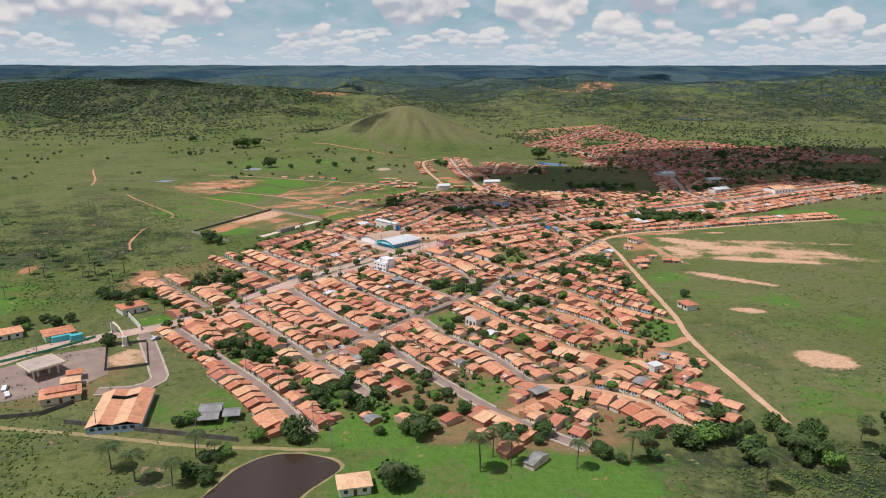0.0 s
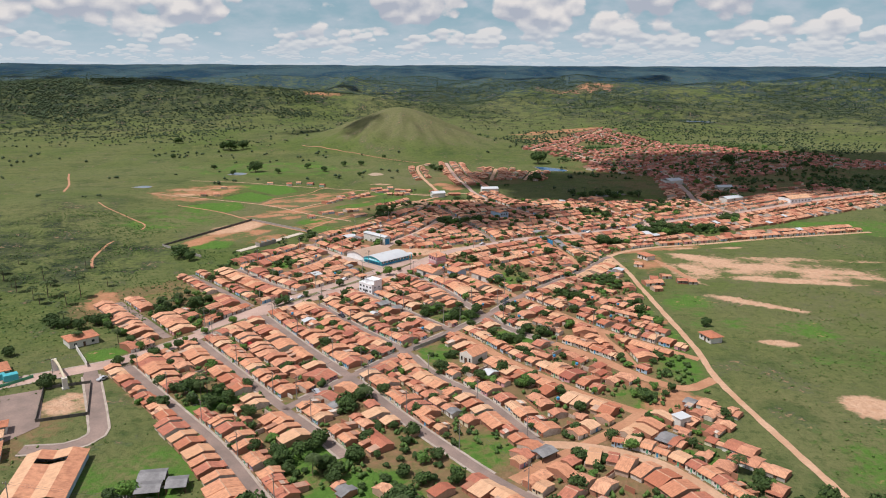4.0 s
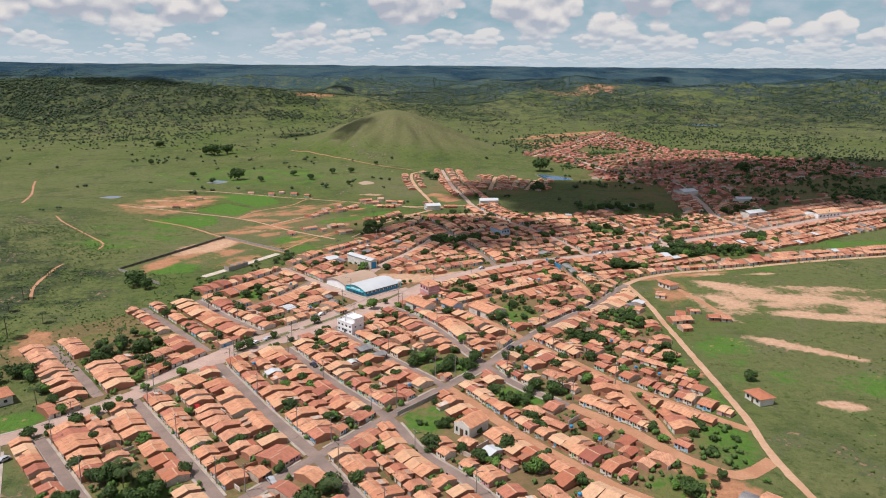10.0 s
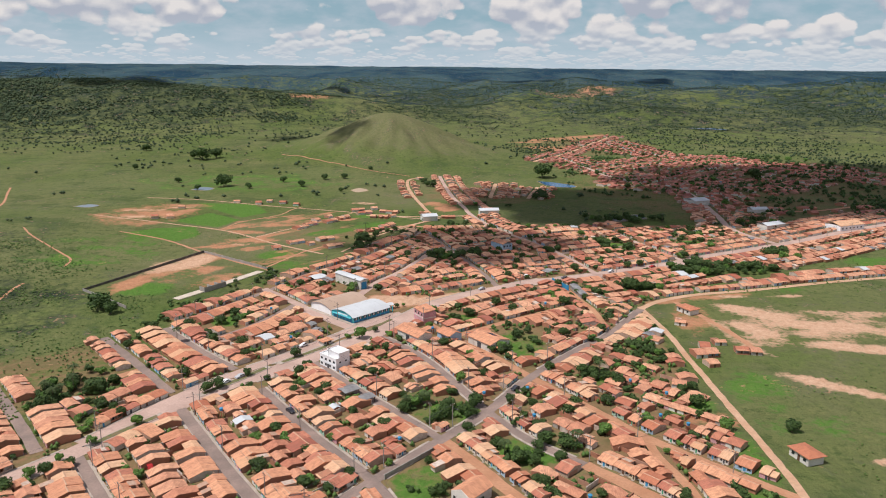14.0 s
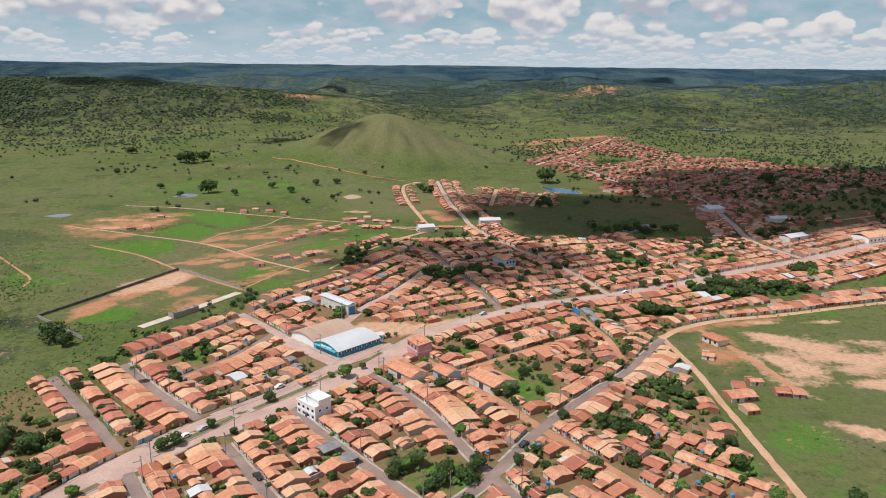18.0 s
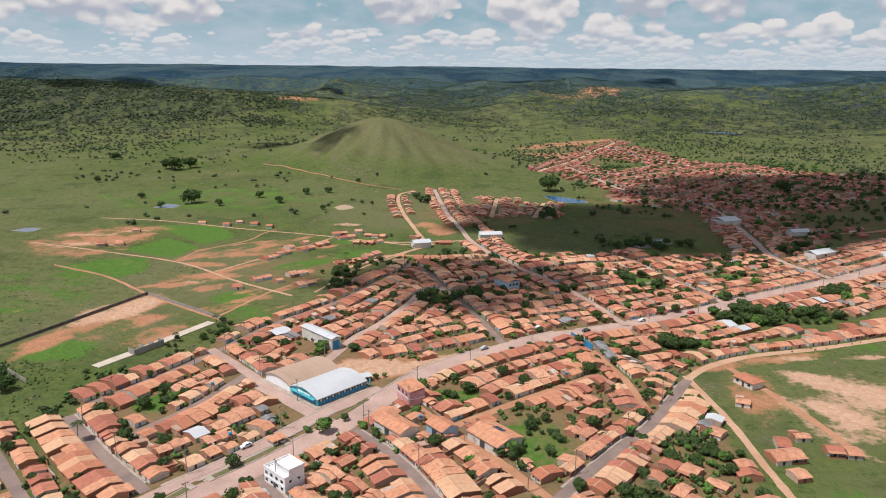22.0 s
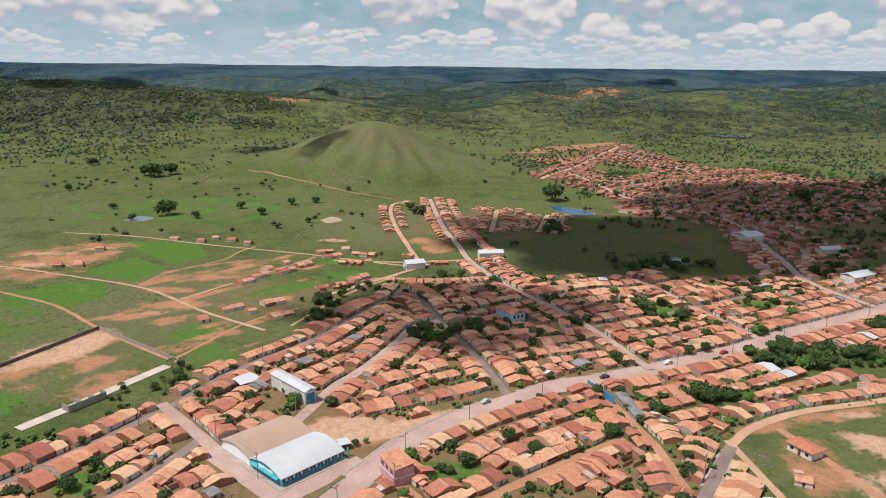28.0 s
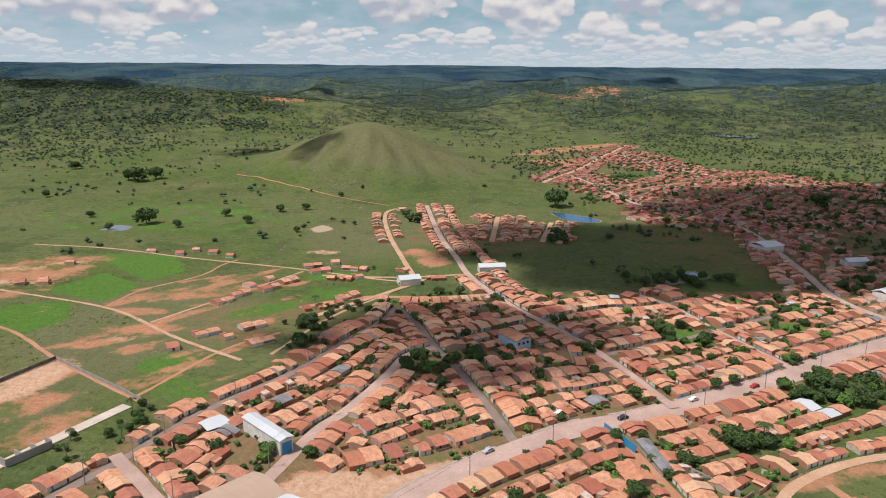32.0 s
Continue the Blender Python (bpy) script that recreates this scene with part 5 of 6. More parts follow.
# scattered growth, far woods
def scatter(name, n, area, keep, size, mat, label, seed, tall=1.0, lumps=2):
    """Countless small plants as one mesh of ragged lumps."""
    r = np.random.RandomState(seed)
    x, y = r.uniform(area[0], area[1], n), r.uniform(area[2], area[3], n)
    ok = keep(x, y, r)
    x, y = x[ok], y[ok]
    z = height(x, y)
    dirs = np.array([(1, 0, 0), (0, 1, 0), (-1, 0, 0), (0, -1, 0), (0, 0, 1), (0, 0, -0.4)], float)
    tri = np.array([(0, 1, 4), (1, 2, 4), (2, 3, 4), (3, 0, 4), (1, 0, 5), (2, 1, 5), (3, 2, 5), (0, 3, 5)])
    V, F, k = [], [], 0
    for j in range(lumps):
        s = r.uniform(size[0], size[1], len(x))
        c = np.stack([x + r.normal(0, 0.45, len(x)) * s, y + r.normal(0, 0.45, len(x)) * s, z + s * tall * r.uniform(0.4, 0.9, len(x))], -1)
        a = r.uniform(0, 6.28, len(x))
        d = dirs[None] * r.uniform(0.6, 1.25, (len(x), 6, 1)) * s[:, None, None]
        ca, sa = np.cos(a)[:, None], np.sin(a)[:, None]
        d = np.stack([d[..., 0] * ca - d[..., 1] * sa, d[..., 0] * sa + d[..., 1] * ca, d[..., 2] * tall], -1)
        V.append((c[:, None] + d).reshape(-1, 3))
        F.append((np.arange(len(x))[:, None, None] * 6 + tri[None] + k).reshape(-1, 3))
        k += len(x) * 6
    V, F = np.concatenate(V), np.concatenate(F)
    me = bpy.data.meshes.new(name)
    me.vertices.add(len(V))
    me.vertices.foreach_set("co", V.ravel())
    me.loops.add(F.size)
    me.loops.foreach_set("vertex_index", F.ravel())
    me.polygons.add(len(F))
    me.polygons.foreach_set("loop_start", np.arange(0, F.size, 3))
    me.polygons.foreach_set("loop_total", np.full(len(F), 3))
    me.update()
    me.materials.append(mat)
    return tagged(new(name, me), label, name.replace("_", " "), kind="stuff")


def sample(name, x, y):
    """The painted share of a ground cover at places."""
    return PAINT[name][np.clip(np.searchsorted(gy, y), 0, ny - 1), np.clip(np.searchsorted(gx, x), 0, nx - 1)]


def wild(x, y):
    return (sample("sand", x, y) < 0.35) & (sample("soil", x, y) < 0.35) & (sample("lush", x, y) < 0.6) & (((x + 58) / 26) ** 2 + ((y - 186) / 26) ** 2 > 1)


def clumpy(x, y, r, f1, f2, level):
    q = np.sin(x / f1 + 2 * np.sin(y / f2)) * np.sin(y / f1 * 1.3 + 1.7 * np.sin(x / f2)) + r.normal(0, 0.35, len(x))
    return q > level


def off_town(x, y):
    town = (x > -155 + np.maximum(0, 312 - y)) & (x < np.where(y < 500, 112, 112 + (y - 500) * 0.75)) & (y > 200) & (y < 715)
    far_town = ((x - 300) / 210) ** 2 + ((y - 1000) / 300) ** 2 < 1
    return ~(town | far_town)


def free_yard(x, y, r):
    """Spots in the yards of the town, clear of roofs and roads."""
    inside = ((x > -148 + np.maximum(0, 312 - y)) & (x < 90) & (y < 500)) | ((y >= 480) & (x > -128 + (y - 480) * 0.45) & (x < 90 + (y - 500) * 0.75))
    open_ = np.hypot(x + 48, y - 492) > 32
    return np.array([bool(a) and bool(o) and road_gap(p, q) > 1.0 and clear(p, q, 0.1) for a, o, p, q in zip(inside, open_, x, y)])


scatter("yard_shrubs", 15000, (-150, 215, 218, 700), lambda x, y, r: clumpy(x, y, r, 9, 13, 0.15) & free_yard(x, y, r), (0.4, 1.2), M["scrub"], "green shrubs and low trees in the yards", 17, 1.1, 3)
scatter("meadow_scrub", 34000, (-330, 330, 150, 720), lambda x, y, r: off_town(x, y) & clumpy(x, y, r, 23, 31, 0.2) & wild(x, y), (0.15, 0.5), M["rough_grass"], "low green scrub scattered over the pasture", 3)
scatter("thicket", 16000, (-240, 160, 150, 215), lambda x, y, r: off_town(x, y) & clumpy(x, y, r, 17, 26, 0.15) & ((x < -100) | (x > 60)) & wild(x, y), (0.15, 0.5), M["rough_grass"], "dense green thicket beside the town", 13)
scatter("left_scrub", 8000, (-330, -150, 330, 600), lambda x, y, r: (x < -150 - np.maximum(0, y - 470) * 0.6 ) & clumpy(x, y, r, 19, 33, 0.3) & wild(x, y), (0.2, 0.6), M["scrub"], "dark bushes in the rough pasture", 14)
scatter("field_trees", 1500, (-900, 900, 640, 1300), lambda x, y, r: off_town(x, y) & clumpy(x, y, r, 60, 90, 0.35) & (np.hypot(x + 100, y - 1150) > 130) & (np.hypot(x - 20, y - 850) > 75), (1.2, 2.9), M["far_leaf"], "scattered dark trees on the pasture", 4)
scatter("far_woodland", 110000, (-2300, 2300, 1100, 3100), lambda x, y, r: off_town(x, y) & (grove_field(x, y) + r.normal(0, 0.35, len(x)) > 0.10 - 0.0002 * (y - 1100)) & (np.hypot(x + 100, y - 1150) > 170), (0.8, 2.3), M["far_leaf"], "dark woodland scattered over far hills", 5)
scatter("ridge_forest", 26000, (-1500, -250, 1350, 2000), lambda x, y, r: (((x + 760) / 480) ** 2 + ((y - 1660) / 230) ** 2 < 1 + 0.25 * np.sin(x / 37 + y / 51)) & clumpy(x, y, r, 43, 71, np.clip((x + 720) / 300, -1.1, 0.45)), (1.2, 3.0), M["far_leaf"], "dark forest covering the ridge", 6)
scatter("far_district_trees", 8000, (90, 560, 760, 1420), lambda x, y, r: (((x - 300) / 200) ** 2 + ((y - 1010) / 290) ** 2 < 1) & clumpy(x, y, r, 21, 33, 0.35), (1.0, 2.6), M["leaf"], "dark trees among the far houses", 15)
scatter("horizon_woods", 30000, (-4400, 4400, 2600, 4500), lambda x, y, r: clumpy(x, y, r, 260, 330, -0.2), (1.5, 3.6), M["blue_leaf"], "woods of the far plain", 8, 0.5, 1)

rng = random.Random(31)
for i in range(52):
    x, y = rng.uniform(-340, -165), rng.uniform(330, 520)
    if clumpy(np.array([x]), np.array([y]), np.random.RandomState(i), 40, 60, -0.2)[0] and x < -130 - (520 - y) * 0.2 and not (x > -215 and y > 480):
        tree(x, y, rng.uniform(0.6, 0.95), rng, 0, rng.choice(PALMS), "palm", "tall wild palm in the pasture", "pasture palms")
for x, y in ((-98, 186), (-86, 184), (-108, 192), (3.6, 195), (7.6, 204), (13, 199), (50, 202), (85, 187), (-85, 200), (-22, 184), (33, 198)):
    tree(x, y, rng.uniform(0.85, 1.05), rng, 0, PALMS[2 if x > 0 else 0], "palm", "tall coconut palm with drooping fronds", "palms")
for x, y, s in ((-243, 873, 1.6), (-262, 850, 0.7), (-335, 1075, 2.0), (-350, 1085, 1.8), (-322, 1090, 1.6), (-214, 862, 0.8), (-190, 905, 0.8), (-150, 925, 0.9), (-165, 880, 0.8), (88, 965, 2.0),
                (-130, 935, 0.8), (-300, 900, 0.8), (-380, 980, 0.9), (-180, 484, 1.2), (-172, 478, 1.0), (113, 372, 0.6), (-120, 850, 0.7), (-108, 990, 0.7), (-440, 1150, 1.4), (330, 980, 1.8)):
    tree(x, y, s, rng, 0, None, "tree", "lone dark tree in the pasture", "pasture trees")

for grove, (v, f, mats, _) in JOINED.items():
    me = mesh_from(grove, np.concatenate(v), f)
    for k in ("bark", "leaf", "leaf_bright", "frond"):
        me.materials.append(M[k])
    me.polygons.foreach_set("material_index", mats)
    tagged(new(grove, me), "dark leafy trees among the houses", "trees", kind="stuff")

# ---- clouds overhead, whose shade lies on the land ----
M["cloud"] = blotched("cloud_vapour", (0.85, 0.85, 0.86), (0.8, 0.8, 0.82), 0.004, 1.0)
veil = M["cloud"].node_tree
thin_part, mix_part = veil.nodes.new("ShaderNodeBsdfTransparent"), veil.nodes.new("ShaderNodeMixShader")
mix_part.inputs[0].default_value = 0.6
veil.links.new(veil.nodes["Principled BSDF"].outputs[0], mix_part.inputs[1])
veil.links.new(thin_part.outputs[0], mix_part.inputs[2])
veil.links.new(mix_part.outputs[0], veil.nodes["Material Output"].inputs[0])
CLOUD_Z = 1500.0


def cloud(cx, cy, rx, ry, n, seed):
    """A flat heap of cumulus lumps that shades an ellipse of ground."""
    r = random.Random(seed)
    ox, oy = cx + SUN_TO.x / SUN_TO.z * CLOUD_Z, cy + SUN_TO.y / SUN_TO.z * CLOUD_Z
    bm = bmesh.new()
    for i in range(n):
        a, q = r.uniform(0, 6.283), math.sqrt(r.random())
        s = r.uniform(0.16, 0.34) * math.sqrt(rx * ry) * (1.15 - 0.6 * q)
        m = Matrix.Translation((ox + rx * q * math.cos(a), oy + ry * q * math.sin(a), CLOUD_Z + s * r.uniform(0.0, 0.6))) @ Matrix.Diagonal((s, s, s * 0.6, 1))
        bmesh.ops.create_icosphere(bm, subdivisions=2, radius=1.0, matrix=m)
    for v in bm.verts:
        v.co += noise.noise_vector(v.co / (0.12 * min(rx, ry))) * 0.05 * min(rx, ry)
    me = bpy.data.meshes.new("cloud")
    bm.to_mesh(me)
    bm.free()
    me.materials.append(M["cloud"])
    return tagged(new("cloud", me), "white cumulus cloud drifting over the town", "cloud", "clouds", "structure")


cloud(-2, 630, 88, 50, 62, 1)
cloud(150, 790, 150, 90, 150, 2)
cloud(360, 900, 210, 130, 190, 3)
cloud(560, 980, 200, 160, 120, 13)
cloud(40, 850, 70, 42, 50, 4)
cloud(-140, 1135, 34, 40, 60, 5)
cloud(-235, 1270, 75, 60, 90, 6)
cloud(-900, 1800, 380, 120, 60, 7)
cloud(700, 2750, 260, 60, 60, 9)
cloud(320, 1010, 130, 70, 90, 10)
cloud(200, 2150, 160, 40, 50, 12)
cloud(255, 830, 190, 75, 150, 21)
cloud(430, 930, 170, 90, 120, 22)

cloud(-1300, 2700, 420, 110, 60, 31)
cloud(-500, 2450, 260, 70, 60, 32)
cloud(450, 3200, 420, 110, 60, 33)

# ---- single buildings and works ----
def oriented(name, x, y, deg, label, category, z=None, group=""):
    return tagged(thing(name, x, y, deg, z), label, category, group)


def arch_profile(w, eave, top, n=14):
    return [(w * i / n, eave + (top - eave) * math.sin(math.pi * i / n) ** 0.85) for i in range(n + 1)]


# the two arched halls of the sports gymnasium; x along the halls, y across
gym = oriented("sports_hall", -51.4, 471.6, 48, "twin arched hall with white and tan metal roofs, blue front", "sports hall")
GL = 23.0
for y0, w, roof, name in ((0.0, 16.6, "white_metal", "white arched roof"), (17.0, 16.6, "tan_metal", "tan arched roof")):
    line = [(y0 + y, z) for y, z in arch_profile(w, 3.1, 5.0)]
    r = part("roof", prisms("roof", [(slab([(y0 - 0.4, 2.95)] + line + [(y0 + w + 0.3, 2.95)], 0.22), -0.6, GL + 0.6)], M[roof]), gym, None, name)
    for k in range(1, 9):
        part("roof_seam", prisms("roof_seam", [(slab([(y, z + 0.04) for y, z in line], 0.05), 2.83 * k - 0.03, 2.83 * k + 0.03)], M[roof]), r)
    for x in (0.0, GL - 0.3):
        part("end_wall", prisms("end_wall", [([(y0 + 0.1, -0.2)] + [(y, z - 0.25) for y, z in line] + [(y0 + w - 0.1, -0.2)], x, x + 0.3)], M["cyan_paint" if y0 < 1 else "lime_white"]), gym)
part("side_wall", boxes("side_wall", [(0, GL, 0.0, 0.3, -0.2, 1.3), (0, GL, 0.02, 0.32, 2.5, 3.0)], M["blue_paint"]), gym, None, "blue painted side wall")
part("side_wall", boxes("side_wall", [(0, GL, 33.3, 33.6, -0.2, 3.0)], M["white"]), gym)
part("side_screen", boxes("side_screen", [(0.3, GL - 0.3, 0.08, 0.16, 1.2, 2.5)], M["metal_dark"]), gym, None, "dark opening behind blue grilles")
for k in range(10):
    part("column", boxes("column", [(2.79 * k, 0.35 + 2.79 * k, -0.12, 0.38, -0.2, 3.0)], M["cyan_paint"]), gym)
    if k < 9:
        part("grille", boxes("grille", [(1.3 + 2.79 * k, 2.0 + 2.79 * k, -0.02, 0.1, 1.4, 2.3)], M["white"]), gym)
for k in range(6):
    part("front_bay", boxes("front_bay", [(-0.1, 0.02, 1.2 + 2.5 * k, 2.9 + 2.5 * k, 0.2, 2.3)], M["blue_paint"]), gym, None, "blue front bay")
part("front_sign", boxes("front_sign", [(-0.16, -0.02, 4.5, 12.0, 2.62, 3.2)], M["lime_white"]), gym, None, "pale sign band")
part("awning", boxes("awning", [(-1.4, 0.0, 1.0, 15.5, 2.45, 2.58)], M["cyan_paint"]), gym)
part("plinth", boxes("plinth", [(-2.0, GL + 1.2, -1.8, 35.0, -0.1, 0.18)], M["concrete"]), gym)
apron = boxes("apron", [(-7.5, GL + 4.0, -8.5, -1.85, -0.1, 0.07), (-7.5, -2.05, -1.85, 36.0, -0.1, 0.07)], M["avenue"])
apron_ob = tagged(new("apron", apron), "dusty pink paved apron round the sports hall", "pavement", kind="structure")
apron_ob.matrix_basis = gym.matrix_basis.copy()

# white stepped block on the avenue
wb = oriented("white_building", -53.8, 417.9, -41.5, "white three-storey building with flat stepped roof terraces", "building")
part("wall", boxes("wall", [(-5.2, 5.2, 0, 7, -0.2, 5.8), (-2.2, 5.2, 1.6, 7, 5.8, 8.4)], M["lime_white"]), wb)
part("parapet", boxes("parapet", [(-5.3, 5.3, -0.1, 0.12, 5.8, 6.6), (-5.3, -5.1, 0.12, 7.1, 5.8, 6.6), (5.1, 5.3, 0.12, 1.6, 5.8, 6.6), (-2.3, 5.3, 1.5, 1.7, 8.4, 9.0), (5.1, 5.3, 1.7, 7.1, 8.4, 9.0), (-2.3, -2.1, 1.7, 7.1, 8.4, 9.0), (-2.1, 5.1, 6.9, 7.1, 8.4, 9.0)], M["lime_white"]), wb)
part("roof_slab", boxes("roof_slab", [(-2.1, 5.1, 1.7, 6.9, 8.4, 8.5), (-5.1, -2.2, 0.12, 7, 5.8, 5.9)], M["lime_white"]), wb)
part("cornice", boxes("cornice", [(-5.35, 5.35, -0.16, 0.0, 2.75, 3.0)], M["lime_white"]), wb)
for fl in range(2):
    for k in range(4):
        part("window", boxes("window", [(-4.6 + 2.6 * k, -3.5 + 2.6 * k, -0.06, 0.08, 1.0 + 2.8 * fl, 2.1 + 2.8 * fl)], M["glass"]), wb)
part("door", boxes("door", [(-0.6, 0.6, -0.07, 0.08, 0.0, 2.2)], M["metal_dark"]), wb)
wb.matrix_basis = wb.matrix_basis @ Matrix.Diagonal((1, 1, 0.82, 1))
for k in range(2):
    part("window", boxes("window", [(5.16, 5.26, 1.6 + 3 * k, 2.4 + 3 * k, 3.8, 4.6)], M["glass"]), wb)

# church-like hall on the green
hall = oriented("gabled_hall", 0.5, 322.5, -40, "tall white gabled hall with orange tile roof", "hall")
part("wall", prisms("wall", [([(-3.3, -0.2), (-3.3, 4.0), (0, 5.5), (3.3, 4.0), (3.3, -0.2)], 0, 10)], M["white"]), hall, None, "", pose(0, 0, 0, 0, 0, 90))
part("roof", prisms("roof", [(slab([(-3.8, 3.85), (0, 5.75), (3.8, 3.85)]), 0.25, 10.4)], M["tile"]), hall, None, "", pose(0, 0, 0, 0, 0, 90))
part("door", boxes("door", [(-0.7, 0.7, -0.08, 0.06, 0, 2.6)], M["wood_dark"]), hall)
for x in (-2.1, 2.1):
    part("window", boxes("window", [(x - 0.4, x + 0.4, -0.07, 0.06, 1.2, 2.8)], M["glass"]), hall)

# school with folded tile roof and inner court; x across, y along
school = oriented("school", -118, 214.5, 14, "long school with folded orange tile roof and open court", "school")
part("wall", boxes("wall", [(-8.4, 8.4, 0.3, 0.6, -0.2, 2.5), (-8.4, 8.4, 27.2, 27.5, -0.2, 2.5), (-8.5, -8.2, 0.3, 27.5, -0.2, 2.5), (8.2, 8.5, 0.3, 27.5, -0.2, 2.5)], M["pale blue"]), school)
xs, zs = (-9, -4.6, -0.2, 4.3, 9), (2.6, 3.9, 3.1, 3.9, 2.6)
for i in range(4):
    for y0, y1 in (((0, 19.5), (22.5, 28)) if i in (1, 2) else ((0, 28),)):
        part("roof_slope", prisms("roof_slope", [(slab([(xs[i], zs[i]), (xs[i + 1], zs[i + 1])], 0.15), y0, y1)], M["tile"]), school, M["tile" if i % 2 else "tile_pale"], "", pose(0, 0, 0, 0, 0, 90) @ Matrix.Diagonal((1, -1, 1, 1)))
for i in range(6):
    part("window", boxes("window", [(-7.4 + 2.5 * i, -5.9 + 2.5 * i, 0.2, 0.34, 1.2, 2.3)], M["glass"]), school)
part("court_floor", boxes("court_floor", [(-5, 4.6, 18, 23.5, -0.05, 0.12)], M["concrete"]), school)

# filling station
fore = mesh_from("forecourt", [(-200, 246, 0.13), (-176, 232, 0.13), (-150, 247, 0.13), (-143, 262, 0.13), (-158, 291, 0.13), (-176, 281, 0.13), (-190, 265, 0.13)], [tuple(range(7))], M["asphalt"])
tagged(new("forecourt", fore), "worn grey asphalt forecourt", "forecourt", kind="structure")
can = oriented("station_canopy", -164, 257, 52, "cream flat filling-station canopy on columns", "canopy")
part("roof", boxes("roof", [(-6.7, 6.7, 0, 13, 4.4, 5.1)], M["cream"]), can)
part("roof_top", boxes("roof_top", [(-6.4, 6.4, 0.3, 12.7, 5.1, 5.16)], M["concrete"]), can)
for x in (-4.6, 4.6):
    for y in (3, 10):
        part("column", boxes("column", [(x - 0.25, x + 0.25, y - 0.25, y + 0.25, -0.1, 4.4)], M["white"]), can)
    part("pump", boxes("pump", [(x * 0.45 - 0.4, x * 0.45 + 0.4, 5.0, 5.6, 0, 1.9)], M["white"]), can)


def hip_house(name, x, y, deg, w, d, wall, tile, label, category="house", e=2.9):
    ob = oriented(name, x, y, deg, label, category)
    roof, wl_ = hip_kind(w, d, e)
    part("roof", roof, ob, M[tile])
    part("wall", wl_, ob, M[wall])
    part("door", boxes("door", [(-0.5, 0.5, -0.06, 0.05, 0, 2.1)], M["wood_dark"]), ob)
    for q in (-w * 0.3, w * 0.3):
        part("window", boxes("window", [(q - 0.6, q + 0.6, -0.05, 0.05, 1.0, 2.1)], M["glass"]), ob)
    claim(corners(x, y, deg, w, d))
    return ob


off = hip_house("station_office", -147.5, 235.5, 28, 13, 9, "cream", "tile", "orange-roofed station office with raised lantern roof", "office")
part("lantern_roof", hip_kind(9, 4.5, 3.9)[0], off, M["tile_old"], "", Matrix.Translation((0, 2.2, 0.2)))
hip_house("station_shop", -150.5, 248, 28, 6, 5, "white", "tile_pale", "small orange-roofed shop beside the forecourt", "shop")
hip_house("station_shop", -153, 255.5, 28, 5, 4.5, "white", "tile", "small orange-roofed shop beside the forecourt", "shop")
teal = hip_house("teal_house", -182, 298, 40, 12, 10, "mint green", "tile", "turquoise two-level house with orange tile roof")
part("upper_wall", boxes("upper_wall", [(-4, 4, -2.5, 0, -0.2, 2.6)], M["cyan_paint"]), teal)
part("garage", boxes("garage", [(3, 8, -5.5, -2.5, -0.2, 2.6)], M["cyan_paint"]), teal)
hip_house("orange_roofed_house", -205, 297, 40, 11, 9, "white", "tile", "broad low house with orange roof in a garden")
hip_house("villa", -165, 335, 45, 12, 9, "white", "tile", "large white house with orange hipped roof by the avenue", "house", 3.4)
hip_house("pond_house", -32, 181, 15, 9, 7, "white", "tile_pale", "pale tiled cottage beside the brown pond")
hip_house("track_house", 107, 353, -70, 8, 6, "white", "tile", "lone white house beside the dirt track")
hip_house("roadside_house", 112, 497, -60, 9, 6, "white", "tile", "small brick-walled house beside the track")
hip_house("kiosk", -58.6, 443.2, 48, 4.6, 3.4, "white", "tile", "small tiled kiosk on the median of the avenue", "kiosk", 2.2)
hip_house("edge_house", 148, 206, 80, 9, 8, "cream", "tile_pale", "orange-roofed house among dense trees")
# blocks of larger roofs
for x, y, deg, w, d, label in ((-24, 451, -47, 15, 8, "long white hall with orange roof"), (8, 444, -50, 15, 11, "large low hall with solar panels on its roof"), (-8, 451, -50, 9, 7, "house with bright blue gable wall")):
    ob = oriented("street_hall", x, y, deg, label, "hall")
    blue = "blue" in label
    part("wall", prisms("wall", [([(0, -0.2), (0, 3.6), (d / 2, 4.9), (d, 3.6), (d, -0.2)], -w / 2 + 0.1, w / 2 - 0.1)], M["pale blue" if blue else "white"]), ob)
    r = part("roof", prisms("roof", [(slab([(-0.5, 3.5), (d / 2, 5.1), (d + 0.5, 3.5)]), -w / 2 - 0.2, w / 2 + 0.2)], M["tile"]), ob)
    if "solar" in label:
        for k in range(4):
            part("solar_panel", prisms("solar_panel", [(slab([(d / 2 + 0.8, 5.02), (d / 2 + 3.2, 4.35)], 0.08), -2 + 1.1 * k, -1 + 1.1 * k)], M["solar"]), r)
    part("door", boxes("door", [(-1.2, 1.2, -0.06, 0.06, 0, 2.6)], M["metal_dark"]), ob)
    claim(corners(x, y, deg, w, d))
pink = oriented("pink_corner_building", -20.5, 477, -58, "pink two-storey corner building with tile roof", "building")
part("wall", boxes("wall", [(-5, 5, 0, 6.5, -0.2, 5.6)], M["pink"]), pink)
part("band", boxes("band", [(-5.1, 5.1, -0.15, 0.1, 2.6, 3.0), (4.95, 5.12, 0.1, 6.5, 2.6, 3.0)], M["white"]), pink)
part("roof", prisms("roof", [(slab([(-0.3, 5.7), (6.8, 6.6)]), -5.2, 5.2)], M["tile"]), pink)
for k in range(3):
    part("window", boxes("window", [(-4 + 3 * k, -2.6 + 3 * k, -0.07, 0.06, 3.5, 4.8)], M["glass"]), pink)
